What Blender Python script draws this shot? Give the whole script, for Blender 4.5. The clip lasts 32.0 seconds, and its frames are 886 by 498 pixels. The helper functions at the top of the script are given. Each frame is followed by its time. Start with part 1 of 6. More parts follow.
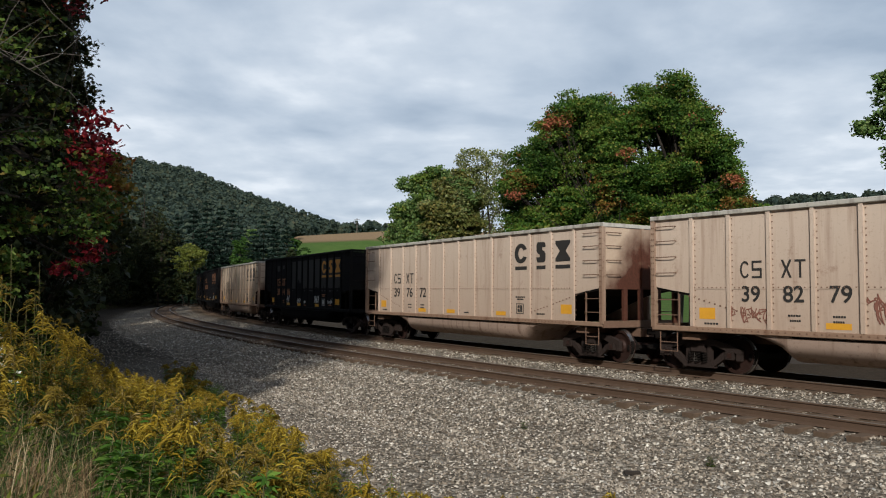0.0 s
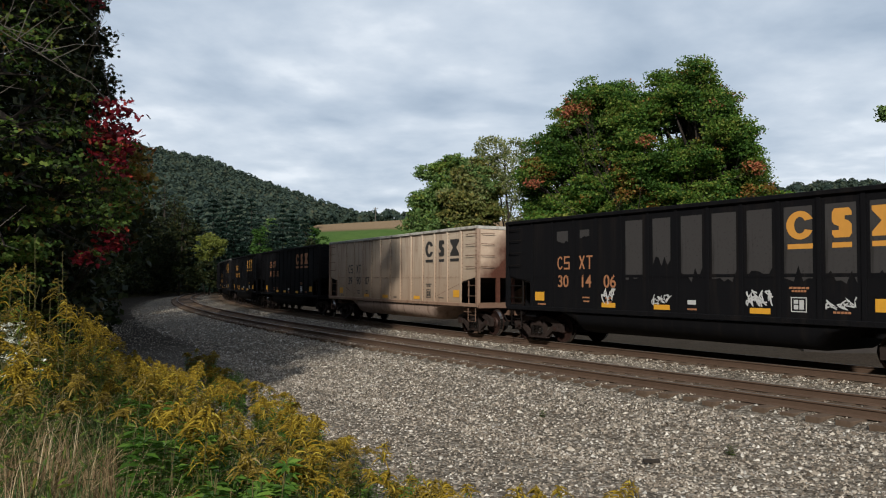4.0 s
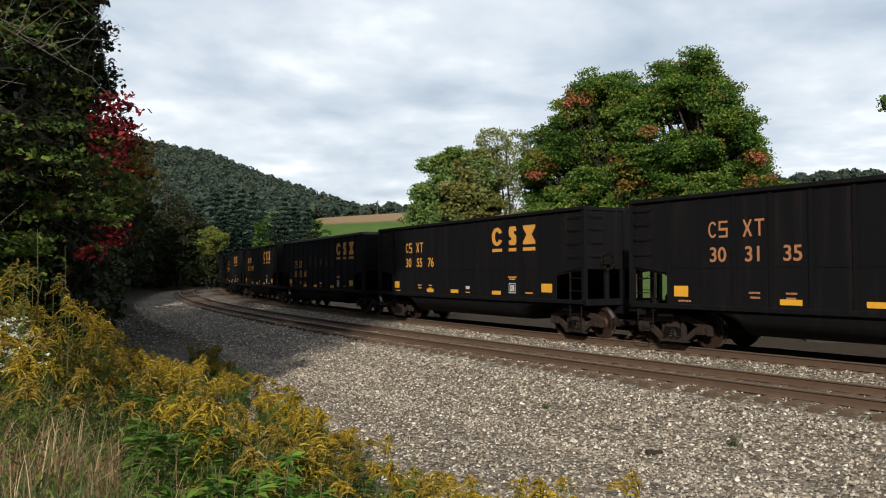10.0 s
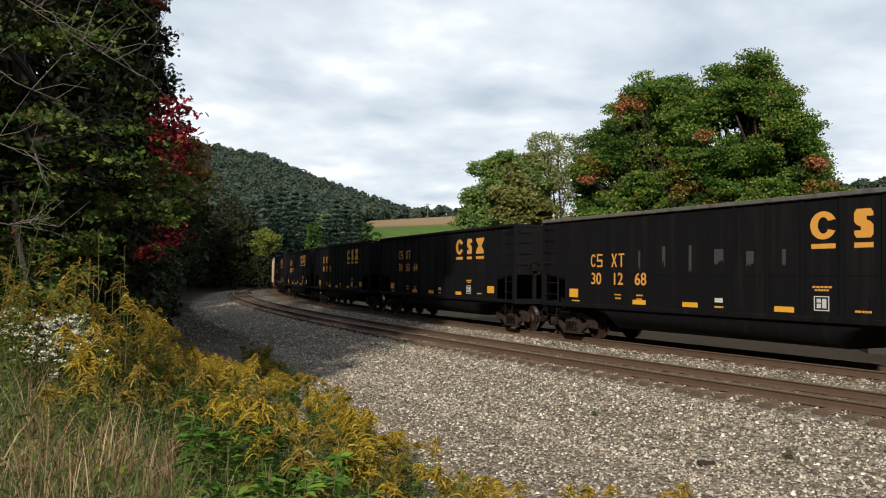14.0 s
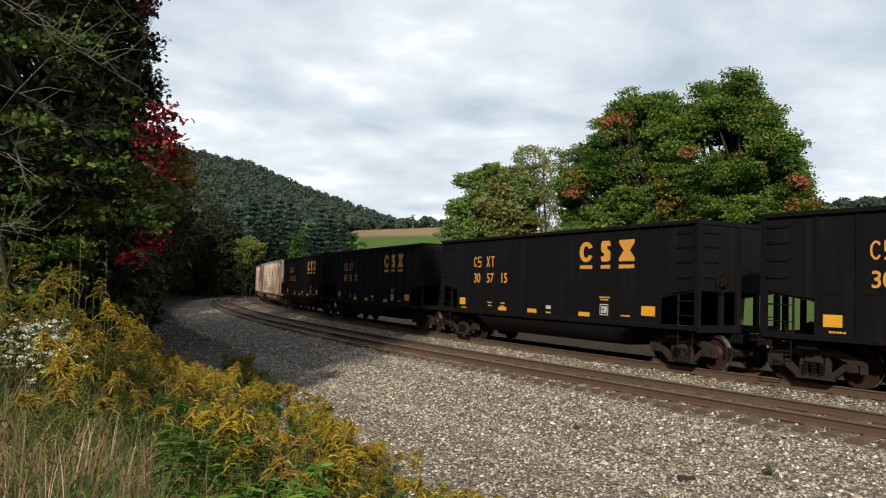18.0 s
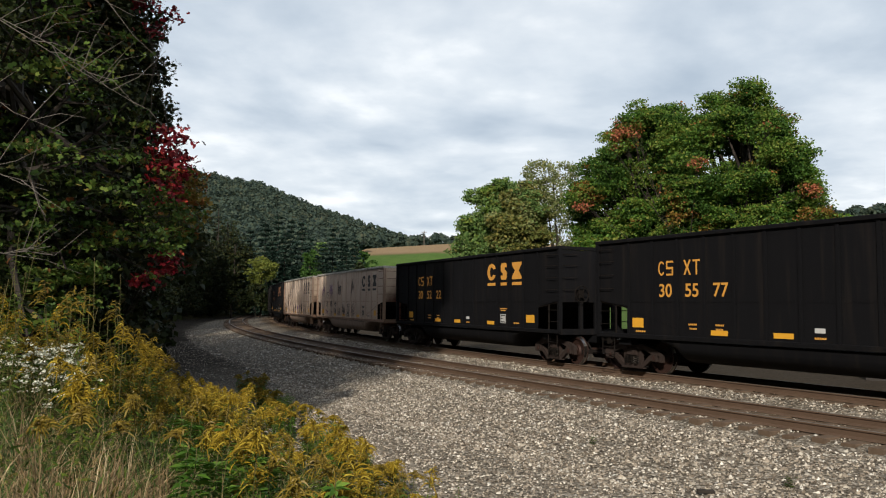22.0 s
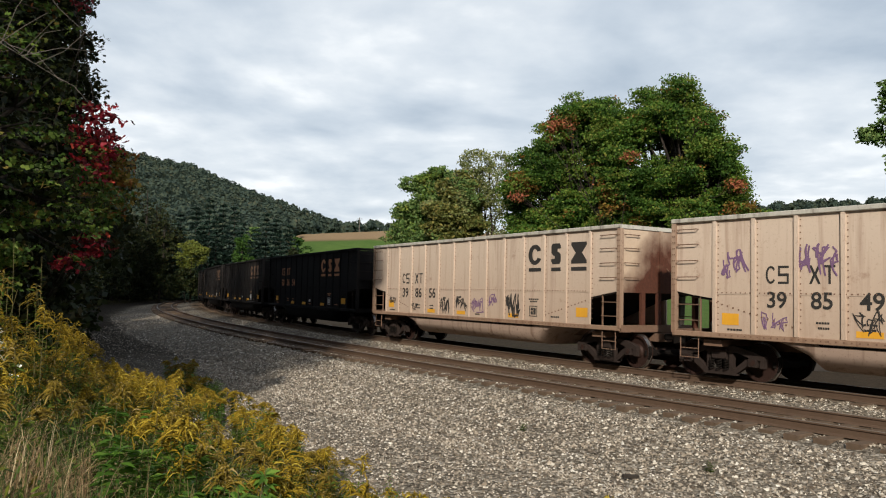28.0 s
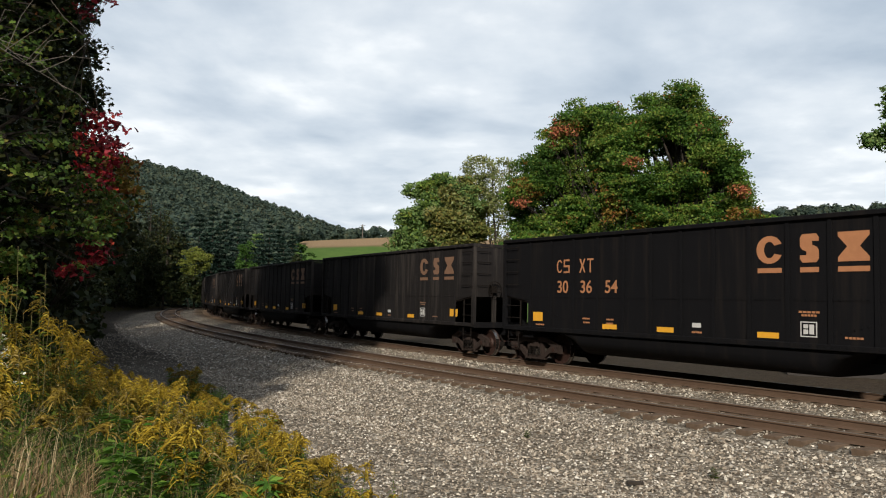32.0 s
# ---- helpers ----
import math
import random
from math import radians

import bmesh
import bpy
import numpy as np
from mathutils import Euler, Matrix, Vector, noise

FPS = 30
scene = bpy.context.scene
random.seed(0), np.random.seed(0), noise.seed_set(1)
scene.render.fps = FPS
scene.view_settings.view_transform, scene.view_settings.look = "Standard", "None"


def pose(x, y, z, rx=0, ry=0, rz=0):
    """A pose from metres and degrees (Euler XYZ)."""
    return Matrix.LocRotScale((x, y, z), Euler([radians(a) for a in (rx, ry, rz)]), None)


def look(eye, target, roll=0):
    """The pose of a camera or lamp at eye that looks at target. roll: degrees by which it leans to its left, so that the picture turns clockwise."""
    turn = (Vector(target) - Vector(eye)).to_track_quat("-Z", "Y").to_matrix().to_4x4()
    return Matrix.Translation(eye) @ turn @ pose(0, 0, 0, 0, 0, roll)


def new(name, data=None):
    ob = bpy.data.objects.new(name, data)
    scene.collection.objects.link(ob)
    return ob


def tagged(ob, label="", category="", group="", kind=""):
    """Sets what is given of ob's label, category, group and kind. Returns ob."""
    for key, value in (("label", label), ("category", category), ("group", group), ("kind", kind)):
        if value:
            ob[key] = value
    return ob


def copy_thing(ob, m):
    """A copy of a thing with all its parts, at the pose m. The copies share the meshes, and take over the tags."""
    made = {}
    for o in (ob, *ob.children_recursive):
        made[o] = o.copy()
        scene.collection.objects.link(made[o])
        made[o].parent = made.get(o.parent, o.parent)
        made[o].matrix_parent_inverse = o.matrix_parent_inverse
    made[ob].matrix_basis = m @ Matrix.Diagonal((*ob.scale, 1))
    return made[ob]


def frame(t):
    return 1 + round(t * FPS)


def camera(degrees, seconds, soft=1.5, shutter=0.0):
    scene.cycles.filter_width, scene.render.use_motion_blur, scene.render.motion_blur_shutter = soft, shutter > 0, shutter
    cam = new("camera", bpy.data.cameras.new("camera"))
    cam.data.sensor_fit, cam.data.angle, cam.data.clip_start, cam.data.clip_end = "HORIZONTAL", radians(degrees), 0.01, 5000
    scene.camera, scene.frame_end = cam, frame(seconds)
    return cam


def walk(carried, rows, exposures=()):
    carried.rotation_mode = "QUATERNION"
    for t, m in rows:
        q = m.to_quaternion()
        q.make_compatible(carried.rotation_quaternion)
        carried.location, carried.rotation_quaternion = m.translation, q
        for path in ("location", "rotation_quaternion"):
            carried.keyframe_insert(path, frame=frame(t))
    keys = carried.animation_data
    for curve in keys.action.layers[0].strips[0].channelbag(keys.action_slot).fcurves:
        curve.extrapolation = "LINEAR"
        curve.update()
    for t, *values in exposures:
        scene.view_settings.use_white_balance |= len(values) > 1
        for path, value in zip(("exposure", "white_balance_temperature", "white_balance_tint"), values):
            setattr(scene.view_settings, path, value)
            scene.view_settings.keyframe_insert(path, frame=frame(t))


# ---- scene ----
cam = camera(58.8, 32.0, soft=1.1)
EYE = (0.0, 0.0, 1.877)
# seconds, yaw, pitch, roll of the hand-held camera, which stands in one spot
TURNS = [
    (0, -0, 3.285, -0.423), (0.5, 0.431, 3.027, -0.418), (1, 0.527, 3.127, -0.269), (1.5, 0.551, 3.042, -0.26),
    (2, 0.624, 3.436, -0.208), (2.5, 0.831, 3.41, -0.291), (3, 1.099, 2.891, -0.327), (3.5, 1.468, 2.48, -0.276),
    (5.5, 0.714, 2.403, -0.688), (6, 1, 2.428, -0.792), (6.5, 0.97, 2.461, -0.701), (7, 0.968, 2.571, -0.726),
    (7.5, 0.858, 2.699, -0.798), (8, 0.419, 2.56, -0.731), (8.5, 0.393, 2.2, -0.618), (9, 0.544, 1.856, -0.466),
    (9.5, 1.026, 2.034, -0.158), (10, 1.51, 1.882, -0.025), (10.5, 2.232, 1.344, -0.924), (11, 3.691, 1.333, -0.954),
    (11.5, 4.788, 1.443, -0.766), (12, 5.197, 1.936, -0.897), (12.5, 5.453, 2.129, -0.982), (13, 5.39, 1.977, -1.017),
    (13.5, 5.243, 2.054, -0.871), (14, 5.116, 2.126, -0.834), (14.5, 5.249, 2.065, -0.841), (16.5, 4.689, 2.756, -1.714),
    (17, 4.416, 2.794, -1.825), (17.5, 4.058, 2.625, -1.881), (18, 3.96, 2.966, -1.8), (18.5, 4.004, 2.803, -0.819),
    (19, 3.945, 3.156, 0.131), (19.5, 4.482, 3.191, 0.821), (20, 3.948, 3.658, 1.166), (20.5, 4.165, 3.987, 0.794),
    (21, 4.554, 3.971, 0.355), (21.5, 4.799, 3.923, -0.244), (22, 4.861, 4.143, -0.643), (22.5, 4.798, 4.376, -0.705),
    (23, 4.696, 4.705, -0.685), (23.5, 4.093, 4.761, -0.68), (24, 3.513, 4.228, -0.668), (24.5, 2.949, 3.848, -0.57),
    (25, 2.257, 3.782, -0.685), (25.5, 2.304, 3.809, -0.979), (27.5, 0.09, 3.435, -1.516), (28, 0.094, 3.329, -1.33),
    (28.5, 0.232, 3.074, -1.577), (29, 0.089, 3.16, -1.31), (29.5, -0.108, 3.451, -1.397), (30, -0.459, 3.418, -1.24),
    (30.5, -0.292, 3.514, -1.163), (31, -0.081, 3.615, -1.262), (31.5, 0.017, 3.705, -1.344), (32, 0.338, 3.783, -1.205),
]
walk(cam, [(t, pose(*EYE, 90 + p, r, y)) for t, y, p, r in TURNS],
     exposures=[(0.0, -0.27, 6050, 10), (3.5, -0.26, 6050, 10), (6.0, -0.18, 6250, 10), (8.0, -0.1, 6300, 10), (10.0, 0.05, 6400, 10),
                (13.0, 0.12, 6500, 10), (17.0, 0.08, 6550, 10), (19.0, 0.08, 6500, 10), (23.0, 0.0, 6400, 10), (28.0, 0.0, 6450, 10), (32.0, 0.02, 6450, 10)])

# ---- light ----
SUN_AZ, SUN_EL = 187.0, 29.0   # compass bearing (clockwise from +y) and height of the sun
world = bpy.data.worlds.new("sky")
scene.world = world
world.use_nodes = True


def build_sky():
    nt = world.node_tree
    nt.nodes.clear()
    N = lambda kind, **kw: make_node(nt, kind, **kw)
    out = N("ShaderNodeOutputWorld")
    bg = N("ShaderNodeBackground")
    sky = N("ShaderNodeTexSky", sky_type="NISHITA", sun_disc=False, sun_elevation=radians(SUN_EL),
            sun_rotation=radians(SUN_AZ), dust_density=2.0)
    co = N("ShaderNodeTexCoord")
    sep = N("ShaderNodeSeparateXYZ")
    nt.links.new(co.outputs["Generated"], sep.inputs[0])
    zz = math_node(nt, "ADD", math_node(nt, "MAXIMUM", sep.outputs[2], 0.0), 0.16)
    comb = N("ShaderNodeCombineXYZ")
    nt.links.new(math_node(nt, "DIVIDE", sep.outputs[0], zz), comb.inputs[0])
    nt.links.new(math_node(nt, "DIVIDE", sep.outputs[1], zz), comb.inputs[1])
    warp = N("ShaderNodeTexNoise")
    set_in(warp, Scale=0.9, Detail=7.0, Roughness=0.52, Distortion=0.35)
    nt.links.new(comb.outputs[0], warp.inputs["Vector"])
    small = N("ShaderNodeTexNoise")
    set_in(small, Scale=3.4, Detail=6.0, Roughness=0.5)
    nt.links.new(comb.outputs[0], small.inputs["Vector"])
    mixed = math_node(nt, "ADD", math_node(nt, "MULTIPLY", warp.outputs[0], 0.72), math_node(nt, "MULTIPLY", small.outputs[0], 0.28))
    ramp = ramp_node(nt, mixed, [(0.36, (0.52, 0.61, 0.71)), (0.46, (0.70, 0.78, 0.86)), (0.54, (0.88, 0.94, 0.99)), (0.60, (1.12, 1.15, 1.16))])
    # thin blue shows through the cloud from the clear sky above it
    clear = N("ShaderNodeMix", data_type="RGBA", blend_type="MULTIPLY")
    clear.inputs[0].default_value = 1.0
    nt.links.new(sky.outputs[0], clear.inputs[6])
    clear.inputs[7].default_value = (0.1, 0.1, 0.1, 1)
    veil = N("ShaderNodeMix", data_type="RGBA")
    # the cloud cover thins towards the zenith
    thin = N("ShaderNodeMapRange")
    for i, v in ((1, 0.3), (2, 0.85), (3, 0.93), (4, 0.25)):
        thin.inputs[i].default_value = v
    nt.links.new(sep.outputs[2], thin.inputs[0])
    nt.links.new(thin.outputs[0], veil.inputs[0])
    nt.links.new(clear.outputs[2], veil.inputs[6])
    nt.links.new(ramp, veil.inputs[7])
    nt.links.new(veil.outputs[2], bg.inputs[0])
    bg.inputs[1].default_value = 0.95
    nt.links.new(bg.outputs[0], out.inputs[0])


def make_node(nt, kind, **kw):
    n = nt.nodes.new(kind)
    for k, v in kw.items():
        setattr(n, k, v)
    return n


def set_in(n, **kw):
    for k, v in kw.items():
        n.inputs[k].default_value = v


def math_node(nt, op, a, b=0.0, clamp=False):
    n = nt.nodes.new("ShaderNodeMath")
    n.operation, n.use_clamp = op, clamp
    for i, v in enumerate((a, b)):
        if isinstance(v, (int, float)):
            n.inputs[i].default_value = v
        else:
            nt.links.new(v, n.inputs[i])
    return n.outputs[0]


def ramp_node(nt, fac, stops):
    n = nt.nodes.new("ShaderNodeValToRGB")
    while len(n.color_ramp.elements) < len(stops):
        n.color_ramp.elements.new(0.5)
    for e, (p, c) in zip(n.color_ramp.elements, stops):
        e.position, e.color = p, (*c, 1)
    nt.links.new(fac, n.inputs[0])
    return n.outputs[0]


build_sky()
sun = new("sun", bpy.data.lights.new("sun", "SUN"))
sun.data.energy, sun.data.angle, sun.data.color = 5.0, radians(1.5), (1.0, 0.92, 0.79)
_a, _e = radians(SUN_AZ), radians(SUN_EL)
sun.matrix_world = look((0, 0, 0), (-math.sin(_a) * math.cos(_e), -math.cos(_a) * math.cos(_e), -math.sin(_e)))

# ---- materials ----


class Mat:
    """A node material under construction."""

    def __init__(self, name, rough=0.8, metal=0.0, spec=0.3):
        self.m = bpy.data.materials.new(name)
        self.m.use_nodes = True
        self.nt = self.m.node_tree
        self.b = self.nt.nodes["Principled BSDF"]
        set_in(self.b, Roughness=rough, Metallic=metal)
        self.b.inputs["Specular IOR Level"].default_value = spec
        self.co = self.nt.nodes.new("ShaderNodeTexCoord")

    def noise(self, scale, detail=4.0, rough=0.55, stretch=None, coord="Object"):
        n = self.nt.nodes.new("ShaderNodeTexNoise")
        set_in(n, Scale=scale, Detail=detail, Roughness=rough)
        v = self.co.outputs[coord]
        if stretch:
            mp = self.nt.nodes.new("ShaderNodeMapping")
            mp.inputs["Scale"].default_value = stretch
            self.nt.links.new(v, mp.inputs[0])
            v = mp.outputs[0]
        self.nt.links.new(v, n.inputs["Vector"])
        return n.outputs[0]

    def voronoi(self, scale, feature="F1", out="Distance"):
        n = self.nt.nodes.new("ShaderNodeTexVoronoi")
        n.feature = feature
        n.inputs["Scale"].default_value = scale
        self.nt.links.new(self.co.outputs["Object"], n.inputs["Vector"])
        return n.outputs[out]

    def island(self):
        return self.nt.nodes.new("ShaderNodeNewGeometry").outputs["Random Per Island"]

    def each(self):
        return self.nt.nodes.new("ShaderNodeObjectInfo").outputs["Random"]

    def attr(self, name):
        n = self.nt.nodes.new("ShaderNodeAttribute")
        n.attribute_name = name
        return n

    def ramp(self, fac, stops):
        return ramp_node(self.nt, fac, stops)

    def mix(self, fac, a, b, blend="MIX"):
        n = self.nt.nodes.new("ShaderNodeMix")
        n.data_type, n.blend_type = "RGBA", blend
        for i, v in ((0, fac), (6, a), (7, b)):
            if isinstance(v, (int, float)):
                n.inputs[i].default_value = v
            elif isinstance(v, tuple):
                n.inputs[i].default_value = (*v, 1)
            else:
                self.nt.links.new(v, n.inputs[i])
        return n.outputs[2]

    def math(self, op, a, b=0.0, clamp=False):
        return math_node(self.nt, op, a, b, clamp)

    def color(self, c):
        if isinstance(c, tuple):
            self.b.inputs["Base Color"].default_value = (*c, 1)
        else:
            self.nt.links.new(c, self.b.inputs["Base Color"])
        return self

    def rough(self, v):
        self.nt.links.new(v, self.b.inputs["Roughness"])
        return self

    def bump(self, h, strength=0.3, dist=0.02):
        n = self.nt.nodes.new("ShaderNodeBump")
        set_in(n, Strength=strength, Distance=dist)
        self.nt.links.new(h, n.inputs["Height"])
        self.nt.links.new(n.outputs[0], self.b.inputs["Normal"])
        return self

    def leafy(self, weight=0.25):
        """Thin leaves let part of the light through."""
        tr = self.nt.nodes.new("ShaderNodeBsdfTranslucent")
        src = self.b.inputs["Base Color"]
        if src.is_linked:
            self.nt.links.new(src.links[0].from_socket, tr.inputs[0])
        mx = self.nt.nodes.new("ShaderNodeMixShader")
        mx.inputs[0].default_value = weight
        out = self.nt.nodes["Material Output"]
        self.nt.links.new(self.b.outputs[0], mx.inputs[1])
        self.nt.links.new(tr.outputs[0], mx.inputs[2])
        self.nt.links.new(mx.outputs[0], out.inputs[0])
        return self


def ramp_v(self, fac, lo, hi):
    n = self.nt.nodes.new("ShaderNodeMapRange")
    n.inputs["From Min"].default_value, n.inputs["From Max"].default_value = lo, hi
    self.nt.links.new(fac, n.inputs["Value"])
    return n.outputs[0]


Mat.ramp_v = ramp_v


def leaf_mat(name, stops, weight=0.25, rough=0.6):
    k = Mat(name, rough, spec=0.2)
    return k.color(k.ramp(k.island(), stops)).leafy(weight).m


def ground_mat():
    k = Mat("ground_cover", 1.0, spec=0.02)
    zone = k.attr("cover")
    sep = k.nt.nodes.new("ShaderNodeSeparateColor")
    k.nt.links.new(zone.outputs["Color"], sep.inputs[0])
    big, mid, fine = k.noise(0.25, 3), k.noise(2.2, 5), k.noise(28, 4)
    # crushed stone, grey with pale and brown pieces
    cell = k.nt.nodes.new("ShaderNodeTexVoronoi")
    cell.inputs["Scale"].default_value = 17
    k.nt.links.new(k.co.outputs["Object"], cell.inputs["Vector"])
    bw = k.nt.nodes.new("ShaderNodeSeparateColor")
    k.nt.links.new(cell.outputs["Color"], bw.inputs[0])
    stone = k.ramp(bw.outputs[0], [(0.0, (0.07, 0.058, 0.045)), (0.45, (0.21, 0.182, 0.146)), (0.8, (0.35, 0.31, 0.25)), (1.0, (0.54, 0.495, 0.42))])
    # darker towards cell edges: the shade between stones is put into the colour
    gap = k.ramp(cell.outputs["Distance"], [(0.0, (0.95, 0.95, 0.95)), (0.45, (0.8, 0.8, 0.8)), (0.8, (0.33, 0.31, 0.28))])
    gravel = k.mix(1.0, stone, gap, "MULTIPLY")
    gravel = k.mix(k.math("MULTIPLY", big, 0.5), gravel, (0.15, 0.132, 0.108))
    # dirt tone with the shade of trees and train put into it
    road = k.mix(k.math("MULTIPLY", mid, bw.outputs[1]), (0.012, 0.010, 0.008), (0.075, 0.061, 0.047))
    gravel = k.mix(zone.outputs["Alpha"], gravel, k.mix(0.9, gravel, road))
    # dark soil tones, with the shade under the thatch put in as well
    rough_grass = k.ramp(mid, [(0.3, (0.022, 0.020, 0.009)), (0.5, (0.045, 0.042, 0.017)), (0.7, (0.095, 0.072, 0.036))])
    field = k.ramp(k.math("ADD", k.math("MULTIPLY", big, 0.6), k.math("MULTIPLY", fine, 0.4)), [(0.3, (0.05, 0.092, 0.024)), (0.7, (0.08, 0.125, 0.034))])
    corn = k.ramp(mid, [(0.3, (0.19, 0.135, 0.08)), (0.7, (0.27, 0.19, 0.11))])
    c = k.mix(sep.outputs[1], rough_grass, field)
    c = k.mix(sep.outputs[2], c, corn)
    c = k.mix(sep.outputs[0], c, gravel)
    dirt = k.mix(fine, (0.05, 0.035, 0.024), (0.16, 0.112, 0.072))
    c = k.mix(k.math("MULTIPLY", k.attr("dirt").outputs["Fac"], k.ramp_v(mid, 0.25, 0.5)), c, dirt)
    k.color(c)
    k.bump(k.math("ADD", k.math("MULTIPLY", cell.outputs["Distance"], -1.0), fine), 0.6, 0.03)
    return k.m


GROUND = ground_mat()


def plain(name, base, rough=0.8, metal=0.0, vary=0.35, scale=6.0, spec=0.3, bump=0.15):
    k = Mat(name, rough, metal, spec)
    n1, n2 = k.noise(scale, 5), k.noise(scale * 0.17, 3)
    lo = tuple(c * (1 - vary) for c in base)
    hi = tuple(min(1, c * (1 + vary)) for c in base)
    k.color(k.mix(k.math("ADD", k.math("MULTIPLY", n1, 0.6), k.math("MULTIPLY", n2, 0.4)), lo, hi))
    k.bump(n1, bump, 0.01)
    return k.m


def paint(name, base, rust, streak, rough=0.6, splash=0.0):
    """Weathered car paint: blotches, vertical run-off streaks, dirt film and rust."""
    k = Mat(name, rough, spec=0.16 if base[0] > 0.1 else 0.07)
    run = k.noise(1.0, 4, 0.6, (5.0, 5.0, 0.35))
    blot = k.noise(0.8, 5)
    grain = k.noise(14, 5, 0.65)
    c = k.mix(k.math("MULTIPLY", blot, 0.5), base, tuple(v * 0.72 for v in base))
    c = k.mix(k.math("MULTIPLY", k.ramp_v(run, 0.52, 0.74), streak), c, rust)
    c = k.mix(k.math("MULTIPLY", k.ramp_v(grain, 0.56, 0.72), streak * 0.6), c, tuple(v * 0.6 for v in rust))
    if splash:
        sep = k.nt.nodes.new("ShaderNodeSeparateXYZ")
        k.nt.links.new(k.co.outputs["Object"], sep.inputs[0])
        low = k.math("SUBTRACT", 1.0, k.ramp_v(k.math("ADD", sep.outputs[2], k.math("MULTIPLY", k.math("ADD", blot, run), 1.1)), 2.0, 4.6))
        c = k.mix(k.math("MULTIPLY", low, splash), c, tuple(v * f for v, f in zip(base, (0.5, 0.40, 0.33))))
    if base[0] > 0.4:
        c = k.mix(k.math("MULTIPLY", k.ramp_v(k.noise(2.6, 6, 0.7), 0.60, 0.72), 0.5), c, rust)
    k.color(c)
    k.bump(grain, 0.08, 0.01)
    return k.m




def rusty(name):
    """End sheets: pale paint at the top, a broad rust stain that runs down from the middle."""
    k = Mat(name, 0.75, spec=0.2)
    sep = k.nt.nodes.new("ShaderNodeSeparateXYZ")
    k.nt.links.new(k.co.outputs["Object"], sep.inputs[0])
    blot, grain = k.noise(1.3, 4), k.noise(11, 5, 0.65)
    low = k.math("SUBTRACT", 1.0, k.ramp_v(sep.outputs[2], 1.6, 3.9))
    mid = k.math("SUBTRACT", 1.0, k.ramp_v(k.math("ABSOLUTE", sep.outputs[1]), 0.3, 1.4))
    stain = k.ramp_v(k.math("ADD", k.math("ADD", low, k.math("MULTIPLY", mid, 0.75)), blot), 1.05, 1.6)
    c = k.mix(k.math("MULTIPLY", grain, 0.6), (0.52, 0.41, 0.31), (0.36, 0.25, 0.17))
    rust = k.mix(grain, (0.035, 0.014, 0.010), (0.12, 0.045, 0.027))
    k.color(k.mix(stain, c, rust))
    k.bump(grain, 0.1, 0.01)
    return k.m


WHITE = paint("weathered_white_paint", (0.58, 0.47, 0.38), (0.20, 0.10, 0.06), 0.45, splash=0.5)
CHORD = paint("dusty_grey_white_paint", (0.46, 0.44, 0.39), (0.12, 0.10, 0.085), 0.9)
DUSTY = paint("coal_dusted_grey_paint", (0.11, 0.105, 0.095), (0.05, 0.045, 0.04), 0.9)
DINGY = paint("grimy_white_paint", (0.51, 0.415, 0.315), (0.17, 0.08, 0.05), 0.7, splash=0.75)
WHITE_RUST = rusty("rust_stained_white_paint")
WHITE_EDGE = paint("rust_edged_white_paint", (0.37, 0.265, 0.195), (0.10, 0.042, 0.026), 1.0, splash=0.6)
RIVET = plain("rusty_rivet_heads", (0.16, 0.09, 0.06), 0.85, 0, 0.4, 20)
LADDER = plain("rust_brown_ladder_steel", (0.15, 0.09, 0.06), 0.8, 0, 0.4, 15)
TUB = paint("dusty_white_tub_paint", (0.36, 0.265, 0.21), (0.13, 0.075, 0.05), 0.9)
BLACK = paint("weathered_black_paint", (0.0065, 0.0065, 0.0075), (0.018, 0.0145, 0.0125), 0.55, 0.7)
PATCHED = paint("patched_black_paint", (0.015, 0.0135, 0.0135), (0.05, 0.043, 0.038), 0.9, 0.65)
STEEL_DARK = plain("grimy_dark_steel", (0.010, 0.008, 0.007), 0.85, 0.0, spec=0.08)
TRUCK_MAT = plain("rusty_truck_casting", (0.026, 0.017, 0.014), 0.8, 0.1, 0.5, 9)
WHEEL_MAT = plain("brown_wheel_steel", (0.034, 0.017, 0.013), 0.65, 0.3, 0.4, 7)
TREAD = plain("polished_wheel_rim", (0.45, 0.43, 0.41), 0.35, 1.0, 0.15)
COAL = plain("coal_dust", (0.02, 0.02, 0.02), 0.95)
YELLOW = plain("yellow_reflective_sheet", (0.62, 0.31, 0.028), 0.5, 0, 0.25)
ORANGE = plain("orange_stencil_paint", (0.55, 0.26, 0.045), 0.6, 0, 0.2)
FADED = plain("faded_orange_stencil_paint", (0.34, 0.15, 0.07), 0.7, 0, 0.3)
GREY_MARK = plain("dull_brown_stencil_paint", (0.16, 0.09, 0.055), 0.7, 0, 0.3)
INK = plain("black_stencil_paint", (0.03, 0.028, 0.026), 0.6, 0, 0.3)
PLACARD = plain("white_placard", (0.45, 0.45, 0.44), 0.5, 0, 0.1)
RAIL_MAT = plain("rusty_rail_steel", (0.10, 0.064, 0.043), 0.7, 0.2, 0.35, 5)
RAIL_TOP = plain("worn_rail_head", (0.17, 0.14, 0.115), 0.5, 0.4, 0.2, 5)
TIE_MAT = plain("creosoted_timber", (0.10, 0.068, 0.045), 0.9, 0, 0.7, 9)
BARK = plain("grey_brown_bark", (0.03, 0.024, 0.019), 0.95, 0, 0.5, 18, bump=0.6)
DEADWOOD = plain("bare_grey_twig", (0.12, 0.105, 0.09), 0.9, 0, 0.3, 18)

